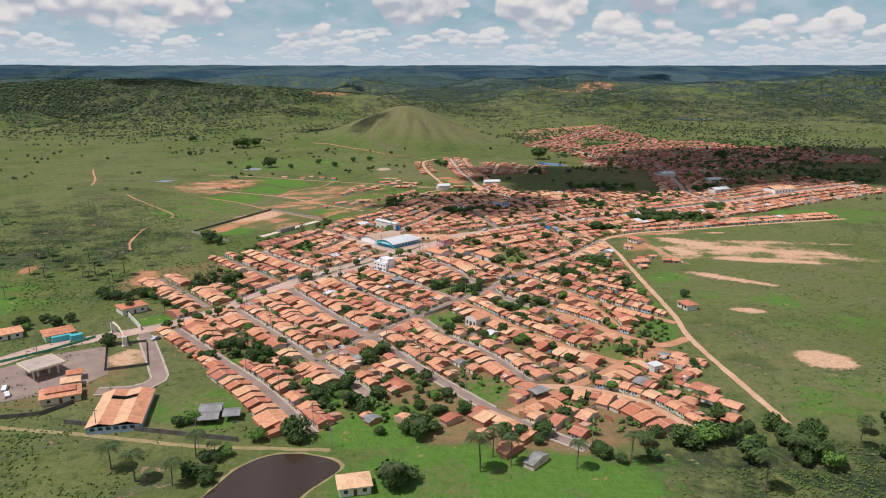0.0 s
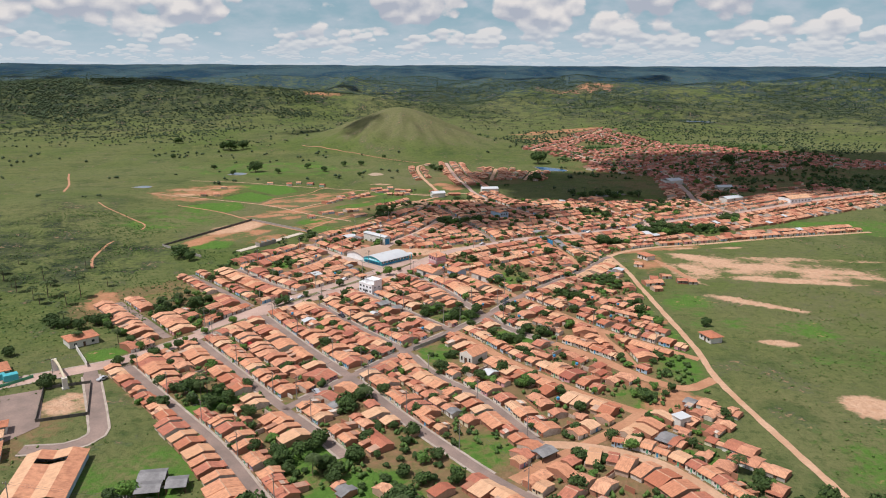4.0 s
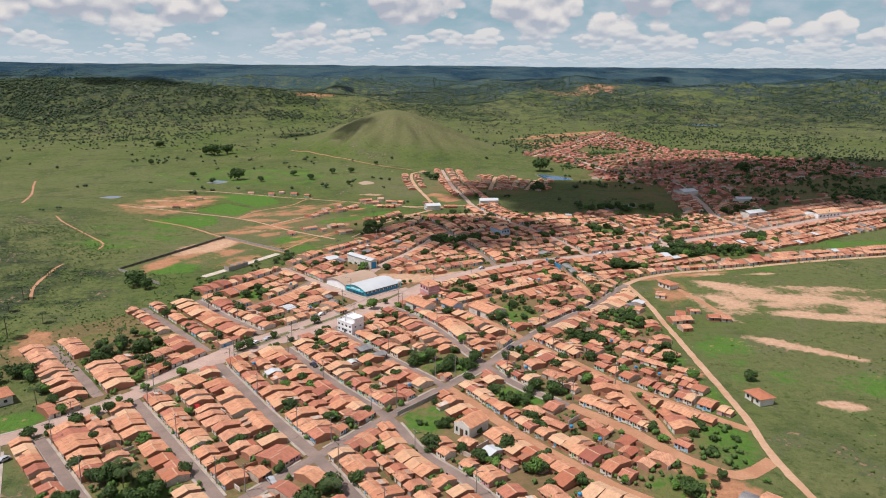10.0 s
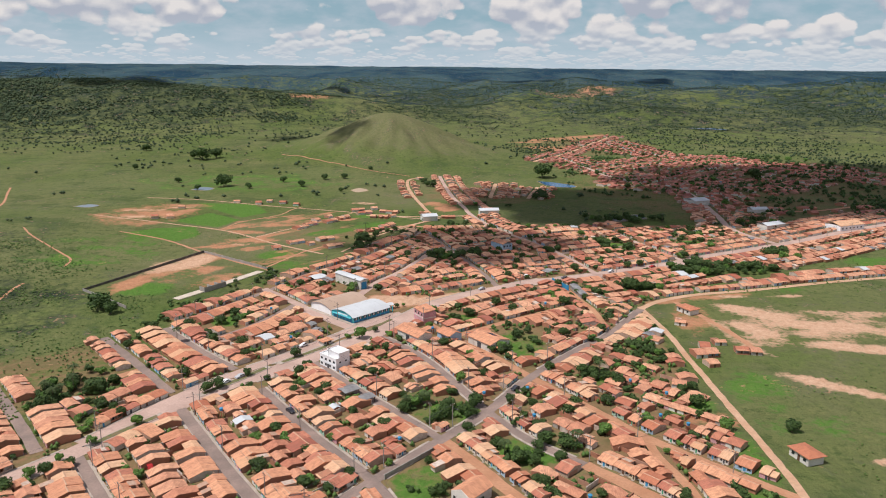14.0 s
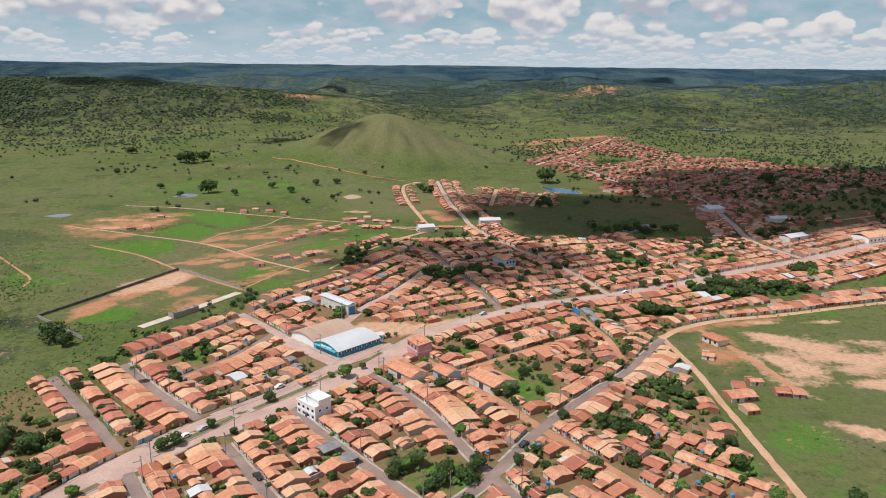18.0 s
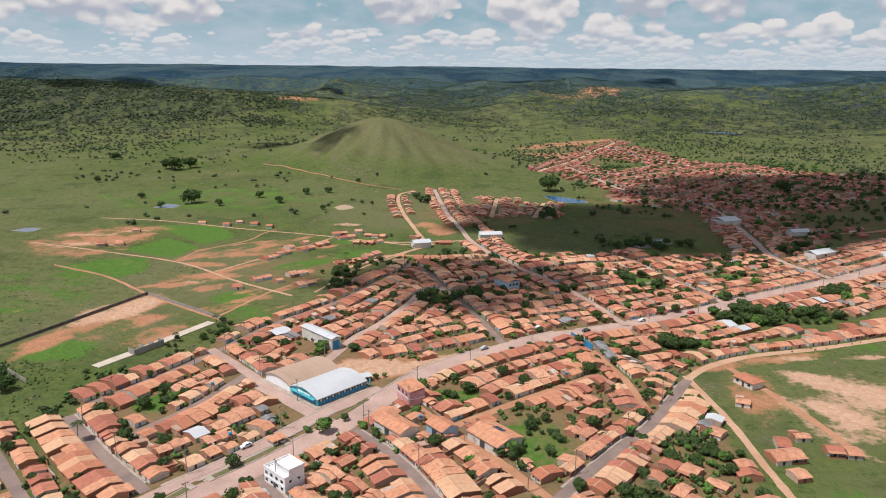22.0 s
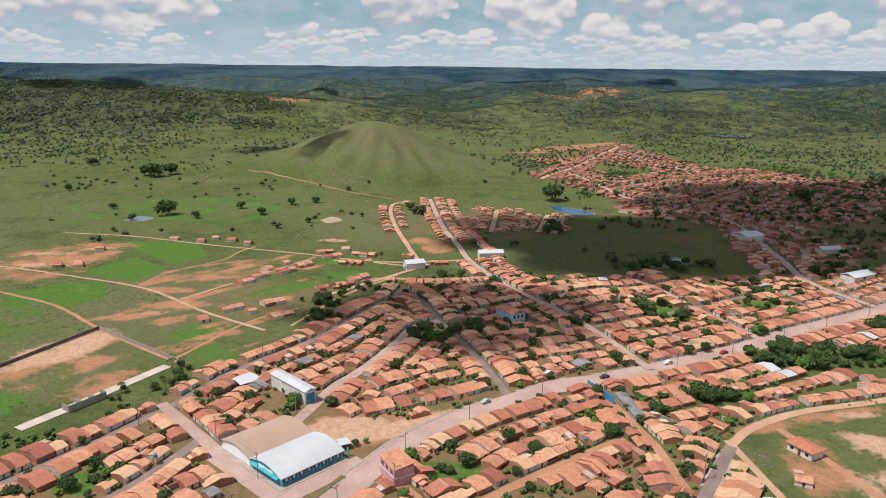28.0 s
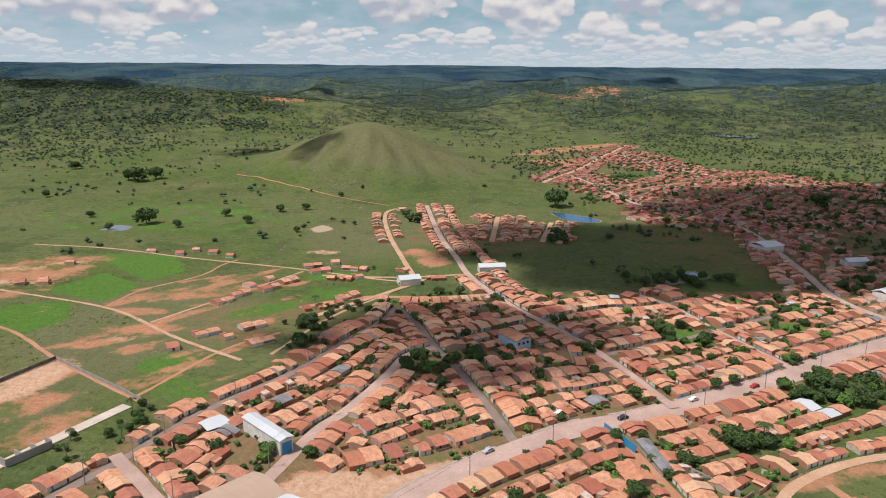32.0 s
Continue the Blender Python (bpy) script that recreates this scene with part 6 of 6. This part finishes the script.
# long white shed, grey sheet roofs
shed = oriented("white_shed", -54, 528, 136, "long narrow white metal shed with blue door", "shed")
part("wall", boxes("wall", [(0, 23, -2.4, 2.4, -0.2, 5.2)], M["white"]), shed)
part("roof", prisms("roof", [(slab([(-2.8, 5.3), (0, 6.0), (2.8, 5.3)], 0.14), -0.4, 23.4)], M["white_metal"]), shed)
part("door", boxes("door", [(-0.08, 0.06, -1.8, 1.8, 0, 4.2)], M["blue_paint"]), shed)
for x, y, deg, w, d in ((-80, 541, 44, 9, 8), (-88.5, 221, 12, 7, 6), (-90, 227.3, 12, 8, 6), (-81.5, 224, 12, 6, 6), (66, 528, 100, 20, 4), (-36, 494, 30, 4, 4), (27, 247, 40, 7, 5), (-40, 392, 45, 7, 5), (-33, 386, 45, 6, 4)):
    ob = oriented("sheet_roof_shed", x, y, deg, "open shed with grey corrugated sheet roof", "shed", None, "sheet-roofed sheds")
    part("roof", prisms("roof", [(slab([(-0.3, 2.3), (d / 2, 2.9), (d + 0.3, 2.3)], 0.1), -w / 2, w / 2)], M["white_metal" if w in (4, 9) else "grey_sheet"]), ob)
    part("wall", boxes("wall", [(-w / 2 + 0.2, w / 2 - 0.2, d - 0.4, d - 0.2, -0.2, 2.3)], M["grey cement"]), ob)
    for q in (-w / 2 + 0.3, w / 2 - 0.5):
        part("post", boxes("post", [(q, q + 0.2, 0.1, 0.3, -0.2, 2.3)], M["wood_dark"]), ob)
hutw = oriented("white_hut", 74, 272, 30, "small white block hut with flat pale roof", "hut")
part("wall", boxes("wall", [(-2.3, 2.3, -2, 2, -0.2, 3.6)], M["white"]), hutw)
part("roof", boxes("roof", [(-2.6, 2.6, -2.3, 2.3, 3.6, 3.8)], M["white_metal"]), hutw)
part("door", boxes("door", [(-0.5, 0.5, -2.07, -1.95, 0, 2.1)], M["metal_dark"]), hutw)
# far sheds
for x, y, deg, w, d, z in ((217, 806, 25, 17, 15, 4.5), (256, 772, 10, 15, 8, 3.5), (22, 745, 10, 16, 7, 4), (-26, 716, 20, 12, 8, 4), (240, 700, 30, 20, 9, 5)):
    ob = oriented("metal_warehouse", x, y, deg, "wide warehouse with pale sheet-metal roof", "warehouse", None, "warehouses")
    part("wall", boxes("wall", [(-w / 2, w / 2, 0, d, -0.2, z)], M["white"]), ob)
    part("roof", prisms("roof", [(slab([(-0.6, z), (d / 2, z + 1.6), (d + 0.6, z)], 0.2), -w / 2 - 0.4, w / 2 + 0.4)], M["white_metal" if z > 3 else "grey_sheet"]), ob)
wh2 = oriented("whitewashed_block", 30, 619, 35, "whitewashed two-storey block with tile roof", "building")
part("wall", boxes("wall", [(-4, 4, 0, 13, -0.2, 5.8)], M["pale blue"]), wh2)
part("roof", prisms("roof", [(slab([(-4.4, 5.7), (0, 7.0), (4.4, 5.7)]), -0.3, 13.3)], M["tile"]), wh2, None, "", pose(0, 0, 0, 0, 0, 90))
for k in range(3):
    part("window", boxes("window", [(-3.2 + 2.4 * k, -2.0 + 2.4 * k, -0.06, 0.06, 3.4, 4.6)], M["glass"]), wh2)

# walls and fences
def wall_line(pts, h, t, mat, label, name="boundary_wall"):
    for (x0, y0), (x1, y1) in zip(pts, pts[1:]):
        l = math.hypot(x1 - x0, y1 - y0)
        ob = oriented(name, x0, y0, math.degrees(math.atan2(y1 - y0, x1 - x0)), label, "wall")
        n = max(1, round(l / 6))
        me = boxes("panel", [(0.0, l / n, -t / 2, t / 2, -0.3, h)], mat)
        pe = boxes("pier", [(-0.18, 0.18, -t / 2 - 0.08, t / 2 + 0.08, -0.3, h + 0.12)], mat)
        for i in range(n):
            part("panel", me, ob, None, "", Matrix.Translation((l / n * i, 0, 0)))
            part("pier", pe, ob, None, "", Matrix.Translation((l / n * i, 0, 0)))


wall_line([(-203.5, 513), (-168.5, 601)], 1.2, 0.2, M["dark_wall"], "dark weathered block wall round the playing field")
wall_line([(-168.5, 601), (-123, 568.5), (-112, 560)], 1.5, 0.2, M["grey cement"], "grey block wall beside the field road")
wall_line([(-203.5, 513), (-167.5, 485.5)], 1.4, 0.2, M["grey cement"], "grey block wall of the playing field")
wall_line([(-138, 220.5), (-90, 213), (-75, 210.5)], 1.7, 0.25, M["dark_wall"], "dark weathered wall behind the school")
wall_line([(-168, 301), (-180, 284), (-196, 268)], 1.2, 0.2, M["green_paint"], "low green painted garden wall")
wall_line([(-166, 330), (-152, 312)], 2.2, 0.25, M["white"], "white rendered wall beside the yard")
wall_line([(51.8, 547), (59, 532)], 3.0, 0.2, M["blue_paint"], "tall blue painted yard wall")
wall_line([(-22, 336), (-8, 353)], 1.6, 0.2, M["grey cement"], "grey wall round the green")
wall_line([(-158, 291), (-146, 265), (-131, 271), (-143, 297), (-158, 291)], 1.2, 0.15, M["dark_wall"], "low brown wall round the sand court")
wall_line([(-165, 222), (-150, 226), (-143, 236)], 1.6, 0.2, M["dark_wall"], "dark retaining wall of the yard")
wall_line([(74, 520), (84, 508)], 1.8, 0.2, M["grey cement"], "grey wall of the corner plot")
plat = tagged(strip(np.array([(-149.5, 503.0), (-140, 520), (-130, 540), (-120, 559.5)]), -2.4, 2.4, 0.35, M["pale_concrete"], "terrace", 0.0, 0.35), "long pale concrete terrace beside the field", "terrace", kind="structure")
st = oriented("grandstand", -136.5, 523.5, 59, "low unfinished block grandstand by the field", "grandstand")
part("back_wall", boxes("back_wall", [(-7.5, 7.5, -2.0, -1.8, -0.2, 2.7)], M["grey cement"]), st)
for q in (-7.5, -2.5, 2.5, 7.3):
    part("cross_wall", boxes("cross_wall", [(q, q + 0.2, -1.8, 2.0, -0.2, 2.9)], M["grey cement"]), st)
for k in range(3):
    part("step", boxes("step", [(-7.3, 7.3, -1.6 + 1.1 * k, -0.5 + 1.1 * k, -0.1, 1.9 - 0.6 * k)], M["dark_wall"]), st)

# gateway arch over the avenue
arch = oriented("gateway_arch", -157, 300.5, 128.5, "white concrete gateway arch spanning the avenue", "arch", 0.0)
for x, h in ((-11.0, 4.4), (10.0, 5.0)):
    part("pier", boxes("pier", [(x - 0.7, x + 0.7, -0.9, 0.9, -0.1, h), (x - 1.0, x + 1.0, -1.2, 1.2, -0.1, 0.6)], M["white"]), arch)
prof = [(-11 + 21 * i / 16, 4.5 + 1.4 * math.sin(math.pi * i / 16) + 0.6 * i / 16) for i in range(17)]
part("beam", prisms("beam", [(slab(prof, 0.55), -0.35, 0.35)], M["cream"]), arch, None, "", pose(0, 0, 0, 0, 0, 90) @ Matrix.Diagonal((1, -1, 1, 1)))

# water
def pond(name, pts, mat, label, z=0.12):
    line = smooth(pts + pts[:1], 2.0)[:-1]
    zz = max(h1(x, y) for x, y in pts) + z
    tagged(new(name, mesh_from(name, [(x, y, zz) for x, y in line], [tuple(range(len(line)))], mat)), label, "pond", kind="structure")
    b = np.array(line)
    c = b.mean(0)
    d = b - c
    out = b + d / np.linalg.norm(d, axis=1)[:, None] * np.random.RandomState(3).uniform(0.5, 1.6, (len(b), 1))
    v = [(x, y, zz - 0.05) for x, y in b] + [(x, y, zz - 0.1) for x, y in out]
    n = len(b)
    tagged(new("bank", mesh_from("bank", v, [(i, (i + 1) % n, n + (i + 1) % n, n + i) for i in range(n)], M["path"])), "bare earth bank round the water", "bank", kind="structure")


pond("water_pond", [(-80, 165), (-74, 182), (-70, 194), (-62, 202), (-50, 203), (-39, 196.5), (-46, 183), (-56, 165)], M["pond"], "still dark brown pond")
pond("water_lake", [(80, 938), (90, 905), (112, 898), (116, 910), (98, 930)], M["lake"], "small blue lake in shade")
pond("water_far", [(415, 1568), (440, 1545), (490, 1528), (470, 1560)], M["lake"], "distant blue lake")
pond("water_right", [(620, 1100), (690, 1110), (700, 1130), (640, 1135)], M["lake"], "distant blue lake")
pond("water_field", [(-268, 850), (-252, 848), (-250, 862), (-264, 866)], M["tank"], "small grey pond in the pasture")
pond("water_field", [(-326, 738), (-312, 735), (-308, 744), (-318, 748)], M["tank"], "small grey pond in the pasture")
pond("water_field", [(-112, 862), (-104, 850), (-95, 862), (-105, 875)], M["mud"], "shallow drying mud pond")
for x, y, w, d, m in ((125, 735, 12, 18, "tank"), (143, 744, 12, 16, "lake")):
    tk = oriented("treatment_tank", x, y, 20, "rectangular water tank with concrete rim", "tank")
    part("rim", boxes("rim", [(-w / 2, w / 2, -d / 2, -d / 2 + 0.6, -0.2, 0.9), (-w / 2, w / 2, d / 2 - 0.6, d / 2, -0.2, 0.9), (-w / 2, -w / 2 + 0.6, -d / 2, d / 2, -0.2, 0.9), (w / 2 - 0.6, w / 2, -d / 2, d / 2, -0.2, 0.9)], M["concrete"]), tk)
    part("water", boxes("water", [(-w / 2 + 0.6, w / 2 - 0.6, -d / 2 + 0.6, d / 2 - 0.6, 0, 0.6)], M[m]), tk)

# planted median of the avenue
M["bed"] = blotched("planted_bed", (0.12, 0.15, 0.05), (0.24, 0.16, 0.10), 0.5, 1.0, 3.0, 0.1)
for pts in ([(-140, 312), (-133, 322), (-126, 333)], [(-119, 350), (-112, 362), (-104, 374)], [(-97, 389), (-86, 405), (-78, 418)], [(-75, 421), (-66, 432), (-56, 445)]):
    line = smooth(pts, 2.0)
    tagged(strip(line, -1.5, 1.5, 0.3, M["concrete"], "median", 0.0, 0.3), "kerbed concrete median of the avenue", "median", kind="structure")
    tagged(strip(line[1:-1], -1.1, 1.1, 0.34, M["bed"], "flower_bed", 0.05, 0.05), "dusty planted bed in the median", "flower bed", kind="structure")
tagged(strip(smooth([(-43.6, 461.7), (-39.5, 469), (-34.1, 478.5)], 2.0), -0.9, 0.9, 0.3, M["bed"], "grass_island", 0.2, 0.3), "grassy traffic island", "traffic island", kind="structure")
rng = random.Random(41)
for x, y, s in ((-140, 314, 0.55), (-136, 319, 0.4), (-131, 326, 0.45), (-127, 332, 0.4), (-118, 352, 0.45), (-110, 366, 0.5), (-95, 393, 0.55), (-84, 408, 0.45), (-70, 429, 0.55), (-46, 452, 0.75), (-92, 396, 0.6), (-123, 341, 0.35), (-30, 499, 0.25), (-33, 497, 0.28), (-40, 461, 0.35)):
    t, c = rng.choice(TREES)
    e = thing("median_tree", x, y, rng.uniform(0, 360), 0.2, (s, s, s))
    tagged(e, "clipped round tree in the avenue's median", "tree", "median trees")
    part("trunk", t, e)
    part("crown", c, e, M["leaf_bright"] if rng.random() < 0.4 else None)

# street poles
pole_me = {}
v, f = [], []
for j, (z, r) in enumerate(((-0.5, 0.17), (4.5, 0.14), (9.0, 0.10))):
    v += [(r * math.cos(6.283 * i / 8), r * math.sin(6.283 * i / 8), z) for i in range(8)]
for j in range(2):
    f += [(8 * j + i, 8 * j + (i + 1) % 8, 8 * j + 8 + (i + 1) % 8, 8 * j + 8 + i) for i in range(8)]
f.append(tuple(range(16, 24)))
M["pole"] = blotched("pole_concrete", (0.36, 0.33, 0.30), (0.24, 0.22, 0.20), 0.8, 0.9, 5.0)
POLE = mesh_from("shaft", v, f, M["pole"])
ARM = boxes("crossarm", [(-1.1, 1.1, -0.07, 0.07, 8.3, 8.45)], M["wood_dark"])
LAMP = boxes("lamp_arm", [(-0.05, 0.05, -1.8, 0.0, 7.3, 7.4), (-0.14, 0.14, -2.3, -1.7, 7.22, 7.36)], M["metal_dark"])
INS = boxes("insulator", [(-0.06, 0.06, -0.06, 0.06, 8.45, 8.68)], M["white"])
tops = {}
for key, side, gap in (("S1", 1, 30), ("S2", 1, 30), ("S3", 1, 30), ("S4", -1, 32), ("S5", 1, 32), ("S6", 1, 32), ("S7", -1, 32), ("C1", 1, 34), ("AV", -1, 34), ("AV2", -1, 34), ("L3", 1, 30), ("L4", -1, 34), ("L5", 1, 34), ("L2", 1, 30), ("C0", 1, 40), ("AVN", 1, 36)):
    line, width = STREETS[key]
    nn = normals(line)
    run = np.concatenate([[0], np.cumsum(np.linalg.norm(np.diff(line, axis=0), axis=1))])
    for s in np.arange(8, run[-1], gap):
        i = int(np.searchsorted(run, s))
        x, y = line[i] + nn[i] * side * (width / 2 + 0.7)
        deg = math.degrees(math.atan2(nn[i][1], nn[i][0])) + (0 if side < 0 else 180) + 90
        e = oriented("utility_pole", x, y, deg, "slim concrete utility pole with crossarm and lamp", "utility pole", None, "utility poles")
        part("shaft", POLE, e)
        part("crossarm", ARM, e)
        part("lamp_arm", LAMP, e)
        for q in (-0.9, 0.0, 0.9):
            part("insulator", INS, e, None, "", Matrix.Translation((q, 0, 0)))
        tops.setdefault(key, []).append(Vector((x, y, h1(x, y) + 8.7)))
for key, ps in tops.items():
    cu = bpy.data.curves.new("cable", "CURVE")
    cu.dimensions, cu.bevel_depth, cu.bevel_resolution = "3D", 0.02, 0
    for q in (-0.8, 0.8):
        pts = []
        for a, b in zip(ps, ps[1:]):
            pts += [a.lerp(b, t) + Vector((q * 0.6, q * 0.5, -1.6 * t * (1 - t))) for t in (0, 0.25, 0.5, 0.75)]
        pts.append(ps[-1] + Vector((q * 0.6, q * 0.5, 0)))
        sp = cu.splines.new("POLY")
        sp.points.add(len(pts) - 1)
        for p, c in zip(sp.points, pts):
            p.co = (*c, 1)
    cu.materials.append(M["metal_dark"])
    tagged(new("cable", cu), "thin dark overhead cables along the street", "cable", kind="structure")


# cars
def car_meshes():
    body = [(-2.1, 0.35), (-2.1, 0.8), (-1.9, 0.95), (-1.0, 1.0), (-0.45, 1.45), (0.95, 1.48), (1.6, 1.02), (2.05, 0.92), (2.1, 0.35)]
    v, f = [], []
    prism_into(v, f, body, -0.8, 0.8)
    glass = [(-0.92, 1.0), (-0.42, 1.42), (0.92, 1.45), (1.5, 1.02)]
    g, h = [], []
    prism_into(g, h, glass, -0.82, 0.82)
    w, u = [], []
    for i in range(10):
        w += [(0.09 * sgn, 0.32 * math.cos(6.283 * i / 10), 0.32 * math.sin(6.283 * i / 10)) for sgn in (-1, 1)]
    u += [(2 * i, 2 * ((i + 1) % 10), 2 * ((i + 1) % 10) + 1, 2 * i + 1) for i in range(10)] + [tuple(range(0, 20, 2)), tuple(range(19, 0, -2))]
    lamp = boxes("headlight", [(-0.2, 0.2, -0.04, 0.04, -0.08, 0.08)], M["white_metal"])
    return mesh_from("body", v, f, M["white_metal"]), mesh_from("glasshouse", g, h, M["glass"]), mesh_from("wheel", w, u, M["tyre"]), lamp


CAR = car_meshes()
M["car_silver"] = blotched("silver_car_paint", (0.5, 0.5, 0.52), (0.45, 0.45, 0.47), 0.5, 0.3, 3.0)
M["car_red"] = blotched("red_car_paint", (0.45, 0.04, 0.04), (0.40, 0.03, 0.03), 0.5, 0.3, 3.0)
M["car_white"] = blotched("white_car_paint", (0.8, 0.8, 0.8), (0.75, 0.75, 0.75), 0.5, 0.3, 3.0)
M["car_dark"] = blotched("dark_car_paint", (0.05, 0.05, 0.06), (0.04, 0.04, 0.05), 0.5, 0.3, 3.0)
for x, y, deg, paint_ in ((-90.5, 401, -35, "white"), (-86.5, 406.5, -35, "silver"), (-69, 441, -40, "white"), (-56, 414, 45, "silver"), (-37.5, 447.5, -60, "white"), (33.7, 556.5, 30 - 90, "silver"), (38, 559, -60, "white"),
                          (11, 531, -50, "silver"), (-175, 246, 20, "white"), (-171, 241, 40, "white"), (-93.5, 338, 40, "red"), (-60, 378, 42, "dark"), (21, 401, -40, "dark"), (-75, 495, 45, "dark"), (118, 585, -60, "red"), (-55, 292, 42, "silver"),
                          (90, 572, -60, "white"), (-140, 300, -30, "silver"), (60, 556, -60, "dark")):
    e = oriented("car", x, y, deg, f"small {paint_} hatchback parked at the roadside", "car", h1(x, y) + 0.12, "parked cars")
    part("body", CAR[0], e, M["car_" + paint_])
    part("glasshouse", CAR[1], e)
    for wx in (-0.75, 0.75):
        for wy in (-1.3, 1.3):
            part("wheel", CAR[2], e, None, "", Matrix.Translation((wx, wy, 0.32)))
        part("headlight", CAR[3], e, None, "", Matrix.Translation((wx * 0.75, -2.1, 0.7)))
# rooftop water tanks
v, f = [], []
for z, r in ((0, 0.55), (0.8, 0.65), (0.85, 0.68), (1.1, 0.3)):
    v += [(r * math.cos(6.283 * i / 10), r * math.sin(6.283 * i / 10), z) for i in range(10)]
for j in range(3):
    f += [(10 * j + i, 10 * j + (i + 1) % 10, 10 * j + 10 + (i + 1) % 10, 10 * j + 10 + i) for i in range(10)]
f.append(tuple(range(30, 40)))
TANK = mesh_from("tank", v, f, M["blue_paint"])
STAND = boxes("stand", [(sx * 0.5 - 0.08, sx * 0.5 + 0.08, sy * 0.5 - 0.08, sy * 0.5 + 0.08, -0.2, 2.6) for sx in (-1, 1) for sy in (-1, 1)] + [(-0.75, 0.75, -0.75, 0.75, 2.6, 2.7)], M["bare brick"])
rng = random.Random(51)
n = 0
while n < 16:
    x, y = rng.uniform(-120, 80), rng.uniform(240, 520)
    if x > -140 + max(0, 312 - y) and clear(x, y, 0.7) and not any(((x - a) / rx) ** 2 + ((y - c) / ry) ** 2 < 1.2 for a, c, rx, ry in FREE):
        e = oriented("water_tank", x, y, rng.uniform(0, 90), "small blue plastic water tank on brick stand", "water tank", None, "water tanks")
        part("stand", STAND, e)
        part("tank", TANK, e, None, "", Matrix.Translation((0, 0, 2.7)))
        n += 1

# long white-walled hall at the far end of the avenue
far_hall = oriented("market_hall", 292, 703, 25, "long white-walled hall with orange roof by the avenue", "hall")
part("wall", boxes("wall", [(-2, 24, 0, 14, -0.2, 4.2)], M["lime_white"]), far_hall)
part("roof", prisms("roof", [(slab([(-0.5, 4.2), (7, 6.2), (14.5, 4.2)]), -2.5, 24.5)], M["tile_pale"]), far_hall)
for k in range(6):
    part("window", boxes("window", [(0 + 4 * k, 1.4 + 4 * k, -0.06, 0.06, 1.4, 2.6)], M["glass"]), far_hall)
